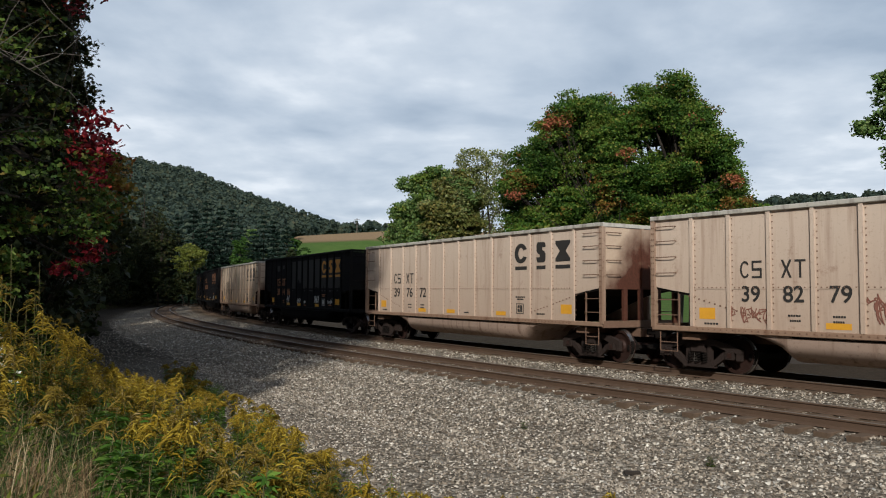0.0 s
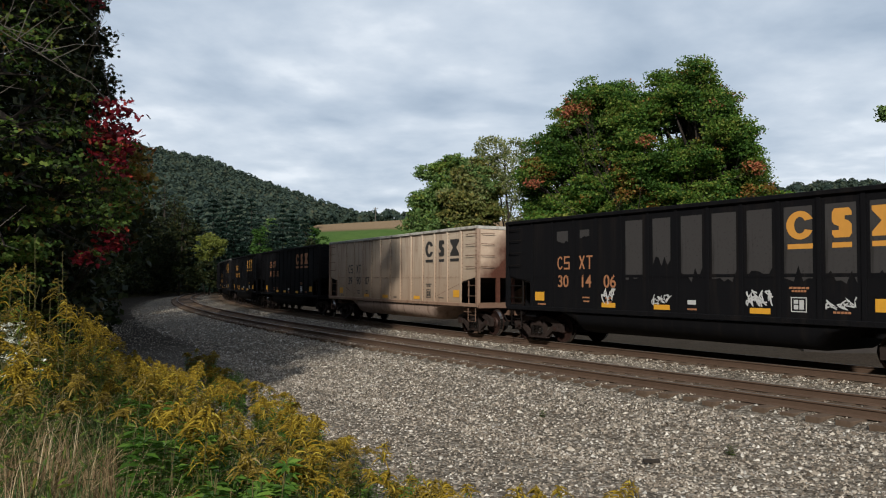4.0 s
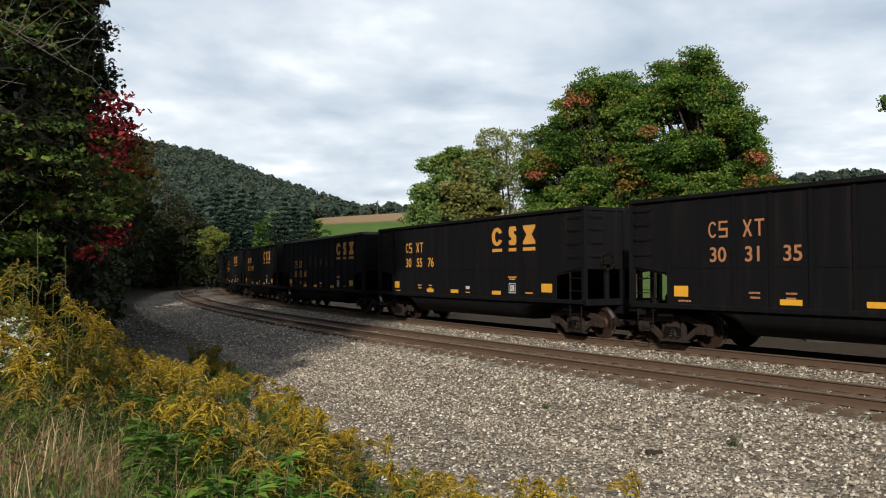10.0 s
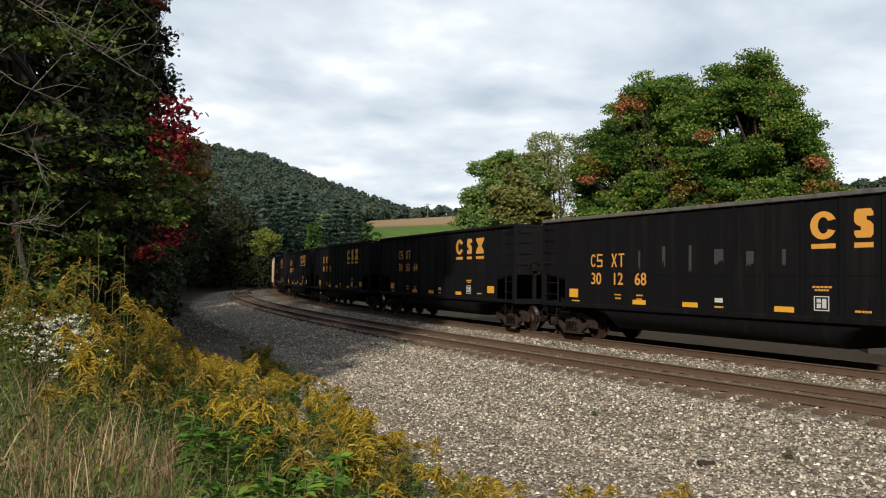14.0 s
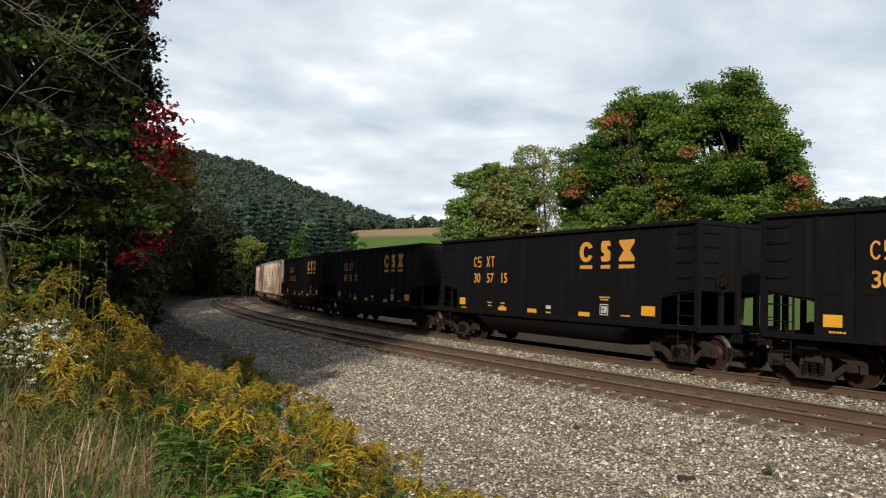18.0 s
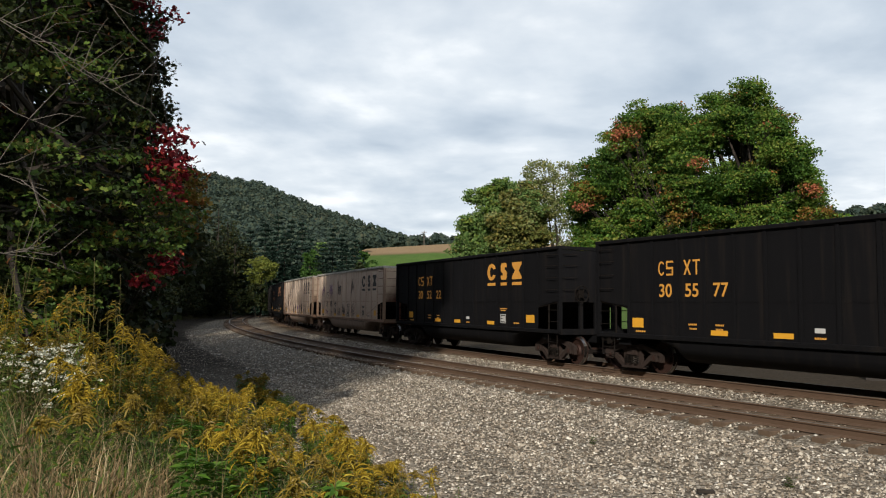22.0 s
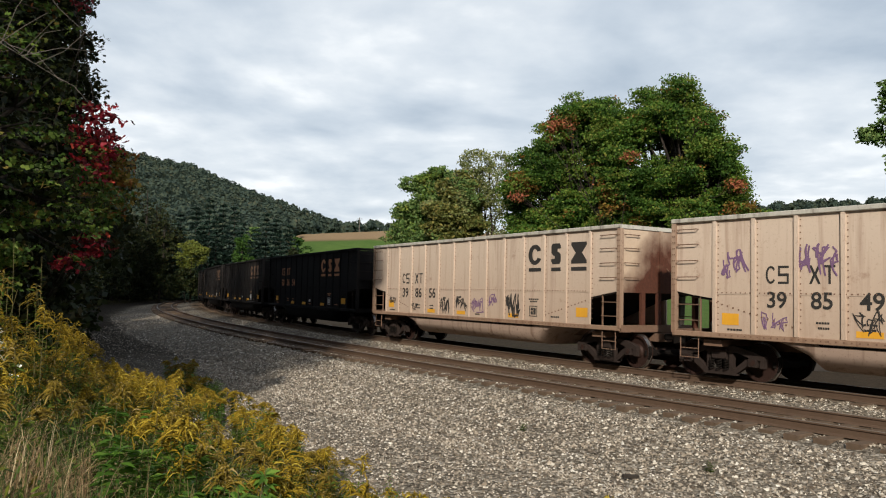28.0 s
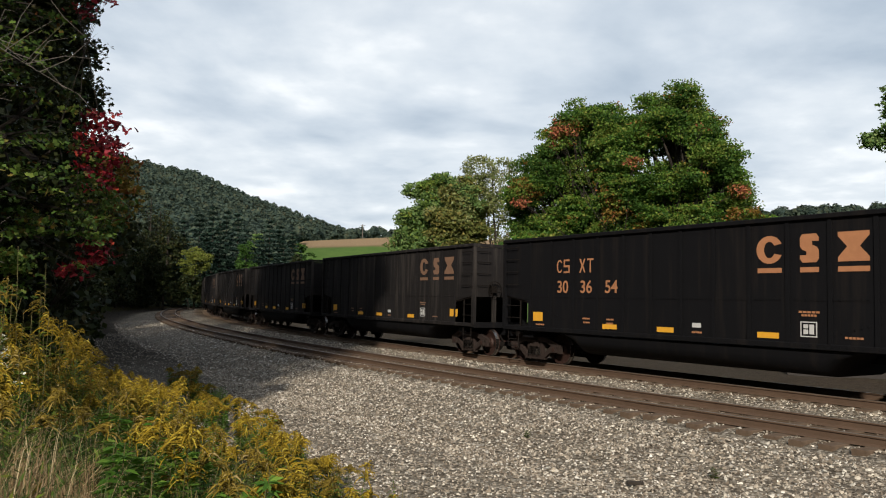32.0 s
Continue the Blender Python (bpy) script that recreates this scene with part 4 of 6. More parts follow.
# ---- trees ----
LEAF_KITE = np.array([(0, -0.5, 0), (0.32, 0.0, 0.06), (0, 0.5, 0), (-0.32, 0.0, 0.06)])
LEAF_LOBED = np.array([(0.0, -0.5, 0.0), (0.16, -0.22, 0.02), (0.48, -0.1, 0.05), (0.22, 0.08, 0.03), (0.3, 0.36, 0.05), (0.08, 0.26, 0.0), (0.0, 0.55, -0.04),
                       (-0.08, 0.26, 0.0), (-0.3, 0.36, 0.05), (-0.22, 0.08, 0.03), (-0.48, -0.1, 0.05), (-0.16, -0.22, 0.02)])
LEAF_OAK = np.array([(0.0, -0.5, 0.0), (0.36, -0.2, 0.04), (0.16, 0.02, 0.02), (0.30, 0.32, 0.05), (0.0, 0.55, -0.04), (-0.30, 0.32, 0.05), (-0.16, 0.02, 0.02), (-0.36, -0.2, 0.04)])
LEAF_BLADE = np.array([(0.0, -0.5, 0.0), (0.07, -0.1, 0.02), (0.0, 0.5, -0.08), (-0.07, -0.1, 0.02)])


def unit(rng, n):
    v = rng.normal(size=(n, 3))
    return v / np.linalg.norm(v, axis=1)[:, None]


def frames_for(rng, n, up=0.8):
    """Random leaf frames whose faces lean towards the sky."""
    nz = unit(rng, n) + np.array([0, 0, up])
    nz /= np.linalg.norm(nz, axis=1)[:, None]
    a = np.cross(nz, unit(rng, n))
    a /= np.linalg.norm(a, axis=1)[:, None] + 1e-9
    return a, np.cross(nz, a), nz


def facing(rng, nz, jitter):
    """Leaf frames about given face normals."""
    nz = nz + unit(rng, len(nz)) * jitter
    nz = nz / (np.linalg.norm(nz, axis=1)[:, None] + 1e-9)
    a = np.cross(nz, unit(rng, len(nz)))
    a /= np.linalg.norm(a, axis=1)[:, None] + 1e-9
    return a, np.cross(nz, a), nz


def leaf_cloud(rng, pts, size, shape, up=0.8, spread=0.35, normals=None, jitter=0.55):
    """Leaf corners at the points; each leaf is a face of its own."""
    n, k = len(pts), len(shape)
    a, b, c = frames_for(rng, n, up) if normals is None else facing(rng, normals, jitter)
    sz = np.asarray(size) * rng.uniform(1 - spread, 1 + spread, n)
    v = pts[:, None, :] + (a[:, None, :] * shape[None, :, 0:1] + b[:, None, :] * shape[None, :, 1:2] + c[:, None, :] * shape[None, :, 2:3]) * sz[:, None, None]
    return v.reshape(-1, 3), k


def sprays(rng, centres, per, rx, rz):
    """Points in small flat sprays about the centres."""
    d = unit(rng, len(centres) * per) * (rng.random(len(centres) * per)[:, None] ** 0.5)
    d *= np.array([rx, rx, rz])
    return np.repeat(centres, per, axis=0) + d


def shell_points(rng, lobes, n, inner=0.7, gap=0.35, gscale=0.9, seed=0.0):
    """Points near the skin of a set of ellipsoid lobes (x, y, z, rx, ry, rz), with gaps."""
    L = np.asarray(lobes, float)
    w = (L[:, 3] * L[:, 4] + L[:, 3] * L[:, 5] + L[:, 4] * L[:, 5])
    pick = rng.choice(len(L), int(n * 1.6), p=w / w.sum())
    rad = inner + (1.06 - inner) * rng.random(len(pick)) ** 0.6
    d = unit(rng, len(pick))
    p = L[pick, :3] + d * L[pick, 3:6] * rad[:, None]
    keep = ripple(p[:, 0] + p[:, 2] * 0.7, p[:, 1] - p[:, 2] * 0.9, gscale, seed) > -gap
    return p[keep][:n]


def bumpy(rng, lobes, k, lo=0.34, hi=0.55):
    """Break each lobe into k smaller ones about its skin, for an uneven outline."""
    out = []
    for x, y, z, rx, ry, rz in lobes:
        out.append((x, y, z, rx * 0.72, ry * 0.72, rz * 0.72))
        for d in unit(rng, k):
            f = rng.uniform(lo, hi)
            g = rng.uniform(0.55, 0.85)
            out.append((x + d[0] * rx * g, y + d[1] * ry * g, z + d[2] * rz * g, rx * f, ry * f, rz * f * 0.8))
    return out


def limbs(rng, base, top, r, lobes, kinks=5):
    """A tapering trunk with one limb into each lobe."""
    so = Solid()
    b, t = Vector(base), Vector(top)
    pts = [b.lerp(t, i / kinks) + Vector((rng.normal(0, r * 0.5), rng.normal(0, r * 0.5), 0)) * (0 if i == 0 else 1) for i in range(kinks + 1)]
    pts.insert(1, b + (t - b) * 0.03)
    so.tube(pts, r * 1.25, 8, r1=r * 0.3)
    for lx, ly, lz, lr, *_ in lobes:
        e = Vector((lx, ly, lz))
        k = rng.uniform(0.25, 0.7)
        a = b.lerp(t, min(0.9, max(0.15, (lz - b.z) / (t.z - b.z) * k + 0.1)))
        mid = a.lerp(e, 0.5) + Vector((rng.normal(0, 0.3), rng.normal(0, 0.3), -0.2))
        so.tube([a, mid, e], r * 0.38, 6, r1=r * 0.07)
        for _ in range(4):
            q = e + Vector(unit(rng, 1)[0]) * 0.8 * lr
            so.tube([mid.lerp(e, 0.6), q], r * 0.12, 4, r1=r * 0.03)
    return so


MAPLE_GREEN = leaf_mat("maple_leaves", [(0.0, (0.045, 0.10, 0.015)), (0.4, (0.085, 0.175, 0.024)), (0.8, (0.14, 0.235, 0.035)), (1.0, (0.22, 0.22, 0.042))], 0.4)
MAPLE_PALE = leaf_mat("yellow_green_maple_leaves", [(0.0, (0.08, 0.145, 0.022)), (0.6, (0.135, 0.205, 0.034)), (1.0, (0.22, 0.22, 0.045))], 0.35)
MAPLE_DEEP = leaf_mat("deep_green_maple_leaves", [(0.0, (0.028, 0.068, 0.013)), (1.0, (0.065, 0.135, 0.022))], 0.35)
MAPLE_TURN = leaf_mat("turning_maple_leaves", [(0.0, (0.12, 0.10, 0.018)), (0.4, (0.22, 0.13, 0.022)), (0.7, (0.24, 0.08, 0.03)), (1.0, (0.13, 0.13, 0.024))], 0.3)
# near-black: the wood's deep shade is put into the leaf colour
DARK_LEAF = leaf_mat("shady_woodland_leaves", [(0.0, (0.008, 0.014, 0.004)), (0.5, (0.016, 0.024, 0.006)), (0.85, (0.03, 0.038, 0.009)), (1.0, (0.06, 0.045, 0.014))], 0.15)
BANK_LEAF = leaf_mat("olive_maple_leaves", [(0.0, (0.02, 0.045, 0.009)), (0.45, (0.05, 0.095, 0.017)), (0.8, (0.088, 0.13, 0.024)), (0.95, (0.11, 0.075, 0.018)), (1.0, (0.16, 0.05, 0.02))], 0.3)
# brighter copy of the olive leaves, for clusters that look lit
OLIVE_LEAF = leaf_mat("light_olive_maple_leaves", [(0.0, (0.05, 0.10, 0.017)), (0.5, (0.10, 0.16, 0.028)), (0.85, (0.15, 0.195, 0.036)), (1.0, (0.2, 0.13, 0.036))], 0.35)
RED_LEAF = leaf_mat("scarlet_leaves", [(0.0, (0.05, 0.005, 0.007)), (0.5, (0.13, 0.008, 0.014)), (0.85, (0.25, 0.013, 0.026)), (1.0, (0.38, 0.06, 0.03))])
CORAL_LEAF = leaf_mat("coral_maple_leaves", [(0.0, (0.20, 0.06, 0.03)), (0.5, (0.34, 0.11, 0.06)), (1.0, (0.42, 0.18, 0.07))])
PALE_LEAF = leaf_mat("pale_thin_leaves", [(0.0, (0.10, 0.13, 0.045)), (0.5, (0.18, 0.21, 0.075)), (1.0, (0.29, 0.28, 0.12))])
WILLOW_LEAF = leaf_mat("grey_green_leaves", [(0.0, (0.06, 0.12, 0.03)), (0.6, (0.12, 0.195, 0.055)), (1.0, (0.2, 0.26, 0.085))])
TAN_LEAF = leaf_mat("olive_tan_leaves", [(0.0, (0.08, 0.10, 0.024)), (0.6, (0.145, 0.155, 0.038)), (1.0, (0.22, 0.18, 0.05))])
NEEDLE = leaf_mat("spruce_needles", [(0.0, (0.007, 0.019, 0.013)), (0.6, (0.016, 0.036, 0.024)), (1.0, (0.034, 0.058, 0.04))], 0.1)
def forest_mat():
    """Far crowns: the colour drifts from tree to tree more than from leaf to leaf."""
    k = Mat("far_woodland_leaves", 0.7, spec=0.1)
    tone = k.math("ADD", k.math("MULTIPLY", k.island(), 0.3), k.math("MULTIPLY", k.noise(0.11, 3), 0.7))
    # the distance haze is put into these paler, bluish leaf tones
    return k.color(k.ramp(tone, [(0.25, (0.042, 0.066, 0.058)), (0.5, (0.060, 0.085, 0.064)), (0.66, (0.082, 0.100, 0.064)), (0.8, (0.12, 0.10, 0.066))])).leafy(0.4).m


FOREST = forest_mat()
BUSH_LEAF = leaf_mat("yellow_green_bush_leaves", [(0.0, (0.10, 0.13, 0.02)), (1.0, (0.19, 0.20, 0.04))])


def sky_place(az, el, dist):
    """The plan point and height at a bearing and elevation from the eye."""
    a = radians(az)
    return dist * math.sin(a), dist * math.cos(a), EYE[2] + dist * math.tan(radians(el))


def broad_tree(name, label, seed, lobes, base, r, mats, n, leaf, shape=LEAF_KITE, up=0.8, spray=(10, 0.45, 0.18), turn=0.0, gap=0.35, gscale=0.9, bumps=0, crest=1.0):
    """A broad-leaved tree: trunk with limbs, crown of leaves in sprays. Lobes are world ellipsoids."""
    rng = np.random.default_rng(seed)
    L = np.asarray(lobes, float)
    tree = thing(name, pose(*base), label, "tree")
    top = (L[:, 0].mean(), L[:, 1].mean(), L[:, 2].max())
    rel = [(x - base[0], y - base[1], z - base[2], *q) for x, y, z, *q in lobes]
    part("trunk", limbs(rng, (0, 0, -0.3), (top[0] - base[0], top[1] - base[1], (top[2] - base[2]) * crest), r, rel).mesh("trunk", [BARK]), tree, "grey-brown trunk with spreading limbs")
    c = shell_points(rng, bumpy(rng, rel, bumps) if bumps else rel, n // spray[0], 0.62, gap, gscale, seed)
    pts = sprays(rng, c, *spray)
    v, k = leaf_cloud(rng, pts, leaf, shape, up)
    fm = None
    if len(mats) > 1:
        patch = ripple(c[:, 0] + c[:, 2], c[:, 1] - c[:, 2] * 0.5, 0.55, seed + 4) + rng.normal(0, 0.15, len(c))
        kind = (patch > turn).astype(int)
        if len(mats) > 2:
            tone = ripple(c[:, 0] * 1.3 - c[:, 2], c[:, 1] + c[:, 2], 0.8, seed + 9) + rng.normal(0, 0.35, len(c))
            kind = np.where(kind == 0, np.where(tone > 0.25, 2, np.where(tone < -0.3, 3, 0)), 1)
        fm = np.repeat(kind, spray[0])
    part("crown", array_mesh("crown", v, k, mats, fm), tree, "crown of many small leaves")
    return tree


def conifer(name, label, seed, base, height, radius, mat=None, tiers=19, per=13):
    rng = np.random.default_rng(seed)
    tree = thing(name, pose(*base), label, "tree", "conifers by the bend")
    so = Solid()
    so.tube([(0, 0, -0.5), (0, 0, height * 0.5), (0, 0, height * 0.97)], height * 0.014, 6, r1=0.03)
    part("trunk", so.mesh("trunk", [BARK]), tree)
    P, D = [], []
    for i in range(tiers):
        f = i / tiers
        z = height * (0.06 + 0.93 * f)
        reach = radius * (1 - f) ** 0.9 * rng.uniform(0.7, 1.25)
        for j in range(max(5, int(per * (1 - f * 0.6)))):
            a = rng.uniform(0, 2 * math.pi)
            ln = reach * rng.uniform(0.65, 1.1) + 0.25
            for q in np.linspace(0.25, 1.0, max(3, int(ln * 2.2))):
                P.append((ln * q * math.cos(a), ln * q * math.sin(a), z - 0.28 * ln * q + 0.18 * ln * q * q))
                D.append((math.cos(a), math.sin(a)))
    P = np.array(P)
    pts = sprays(rng, P, 7, 0.5, 0.2)
    v, k = leaf_cloud(rng, pts, 0.6, np.array([(0, -0.5, 0), (0.2, 0.05, 0.0), (0, 0.5, -0.12), (-0.2, 0.05, 0.0)]), 1.2)
    part("crown", array_mesh("crown", v, k, [mat or NEEDLE]), tree, "dark drooping needle boughs")
    return tree


def g_at(x, y):
    return float(ground_z(np.array([x]), np.array([y]))[0])


def right_side_trees():
    # the big maples beyond the train
    def lobes_from(rows, dist, lead=0.5):
        out = []
        for az, el, rad, dd in rows:
            x, y, z = sky_place(az - lead, el, dist + dd)
            out.append((x, y, z, rad, rad * 0.95, rad * 0.82))
        return out
    d = 62
    crng = np.random.default_rng(64)
    def crown_under(tops, n, floor, dist, rads):
        """Leaf masses that fill the space below a crown line of bearings and heights."""
        az, el = (np.array([q[i] for q in tops]) for i in (0, 1))
        out = []
        while len(out) < n:
            a, e, rad = crng.uniform(az[0], az[-1]), crng.uniform(floor, el.max()), crng.uniform(*rads)
            w = math.degrees((rad * 0.8 + 0.1) / dist)
            ring = [(a + w * math.cos(q), e + 0.55 * w * math.sin(q)) for q in np.linspace(0, 6.2, 12)]
            if all(az[0] < p < az[-1] and f < np.interp(p, az, el) for p, f in ring):
                x, y, z = sky_place(a, e, dist + crng.uniform(-3.5, 2.5))
                out.append((x, y, z, rad, rad * 0.95, rad * 0.82))
        return out
    line = [(3.6, 3.0), (3.85, 7.8), (4.87, 11.0), (5.7, 12.0), (6.8, 12.9), (8.1, 14.1), (9.5, 14.2), (10.95, 14.6), (12.6, 13.9), (14.0, 13.4)]
    big = crown_under([(10.6, 12.0), (12.6, 13.9), (14.4, 15.4), (15.5, 15.8), (17.4, 15.4), (18.9, 14.1), (19.1, 12.8), (20.1, 11.1), (21.5, 10.0), (21.9, 8.0), (22.9, 6.4), (23.1, 3.0)], 125, 3.4, d, (0.7, 2.0))
    x, y, _ = sky_place(16.5, 0, d)
    broad_tree("maple_tree", "tall green maple beyond the train, leaves beginning to turn", 11, big, (x, y, g_at(x, y)), 0.42, [MAPLE_GREEN, MAPLE_TURN, MAPLE_PALE, MAPLE_DEEP], 210000, 0.165, LEAF_KITE * np.array([1.5, 1, 1]), up=0.9, turn=0.68, bumps=4, spray=(16, 0.7, 0.15), gap=0.85, gscale=1.1)
    big += [(*sky_place(az, el, d + dd), 1.2, 1.15, 1.0) for az, el, dd in ((15.1, 10.8, -1), (15.8, 9.6, 0), (14.4, 9.4, 0), (16.6, 8.4, -1), (13.6, 7.6, 0))]
    mid = crown_under(line, 115, 3.4, d + 2, (0.7, 2.0))
    mid += [(*sky_place(az, el, d + 1), 1.0, 1.0, 0.85) for az, el in ((5.5, 7.0), (6.2, 5.8), (5.2, 5.2), (7.4, 6.4))]
    x, y, _ = sky_place(9.3, 0, d + 2)
    broad_tree("maple_tree", "broad green maple with a reddening crown top", 12, mid, (x, y, g_at(x, y)), 0.38, [MAPLE_GREEN, MAPLE_TURN, MAPLE_PALE, MAPLE_DEEP], 195000, 0.165, LEAF_KITE * np.array([1.5, 1, 1]), up=0.9, turn=0.8, bumps=4, spray=(16, 0.7, 0.15), gap=0.85, gscale=1.1)
    tip = lobes_from([(8.3, 13.0, 0.8, -1), (7.9, 12.2, 0.6, -1), (8.9, 12.6, 0.7, -1), (7.4, 11.3, 0.5, -1), (18.0, 12.2, 0.5, -3), (13.2, 10.1, 0.5, -4), (20.2, 7.9, 0.6, -3), (21.2, 6.4, 0.5, -2), (20.2, 6.2, 0.7, -3), (11.5, 6.2, 0.6, -4), (5.2, 7.3, 0.5, -2)], d, 0.0)
    x, y, _ = sky_place(9.0, 0, d - 1)
    broad_tree("red_maple_tree", "maple with coral-red tips among the green", 18, tip, (x, y, g_at(x, y)), 0.1, [MAPLE_TURN, CORAL_LEAF], 1800, 0.2, turn=0.0, spray=(8, 0.5, 0.2), crest=0.45)
    pale = lobes_from([(2.6, 9.6, 1.5, 0), (3.6, 8.6, 1.4, 0), (4.3, 9.6, 1.3, 1), (3.2, 7.4, 1.6, 0), (4.2, 7.0, 1.5, 0), (2.9, 5.6, 1.4, 0), (4.4, 5.2, 1.4, 0)], 72)
    x, y, _ = sky_place(3.5, 0, 72)
    broad_tree("thin_tree", "slender pale tree with sparse yellowing leaves", 13, pale, (x, y, g_at(x, y)), 0.16, [PALE_LEAF], 9000, 0.22, gap=0.3, spray=(6, 0.5, 0.3))
    wil = lobes_from([(-0.1, 9.0, 0.7, 0), (-0.7, 8.4, 1.0, 0), (-1.0, 7.4, 2.0, 0), (0.4, 8.2, 1.8, 1), (-2.2, 5.8, 2.0, 0), (-0.4, 5.8, 2.4, -1), (-2.9, 4.2, 1.8, 0), (-1.4, 4.0, 2.2, -1)], 74)
    x, y, _ = sky_place(-1.2, 0, 74)
    broad_tree("willow_tree", "bushy grey-green tree beyond the train", 14, wil, (x, y, g_at(x, y)), 0.25, [WILLOW_LEAF, TAN_LEAF, MAPLE_PALE, WILLOW_LEAF], 34000, 0.27, up=0.7, turn=0.55, bumps=5, spray=(9, 0.6, 0.16), gap=0.3, gscale=1.3)
    tan = lobes_from([(1.4, 8.8, 0.8, 0), (0.9, 7.8, 1.7, 0), (1.6, 6.6, 1.9, 0), (0.6, 6.0, 2.0, 0), (1.8, 4.9, 2.0, 0), (0.6, 4.2, 2.0, 0)], 70)
    x, y, _ = sky_place(1.3, 0, 70)
    broad_tree("oak_tree", "olive-brown tree with turning leaves", 15, tan, (x, y, g_at(x, y)), 0.25, [TAN_LEAF, WILLOW_LEAF, PALE_LEAF, TAN_LEAF], 30000, 0.27, up=0.7, turn=0.5, bumps=5, spray=(9, 0.6, 0.16), gap=0.3, gscale=1.3)
    low = lobes_from([(6.0, 3.9, 1.6, 0), (8.0, 3.6, 1.7, 0), (10.5, 3.5, 1.8, 0), (13.0, 3.8, 1.9, 0), (15.5, 3.6, 1.9, 0), (18.0, 3.7, 1.9, 0), (20.2, 3.8, 1.7, 0)], 56)
    x, y, _ = sky_place(12, 0, 57)
    broad_tree("shrub_row", "yellow-green undergrowth below the maples", 16, low, (x, y, g_at(x, y)), 0.1, [BUSH_LEAF, MAPLE_GREEN], 20000, 0.28, turn=-0.1, bumps=4)
    edge = lobes_from([(30.7, 12.9, 1.6, 0), (30.2, 10.9, 1.4, 0), (32.5, 11.0, 2.2, 0), (31.4, 8.6, 1.6, 0), (33.0, 7.0, 2.2, 0)], 52)
    x, y, _ = sky_place(32.2, 0, 52)
    broad_tree("poplar_tree", "light green tree with an airy crown", 17, edge, (x, y, g_at(x, y)), 0.25, [WILLOW_LEAF], 20000, 0.24, gap=0.2, bumps=6)


right_side_trees()


def clear_spot(az, d_min, lo):
    """The first place along a bearing, past lo metres, that keeps d_min from the track."""
    r = np.arange(lo, 260, 1.0)
    x, y = r * math.sin(radians(az)), r * math.cos(radians(az))
    s, o = line_of(x, y)
    ok = np.nonzero((o - (near_off(s) - 4.1)) > d_min)[0]
    return float(r[ok[0]]) if len(ok) else 200.0


def lobe(az, el, dist, rad, flat=0.8):
    x, y, z = sky_place(az, el, dist)
    return (x, y, z, rad, rad, rad * flat)


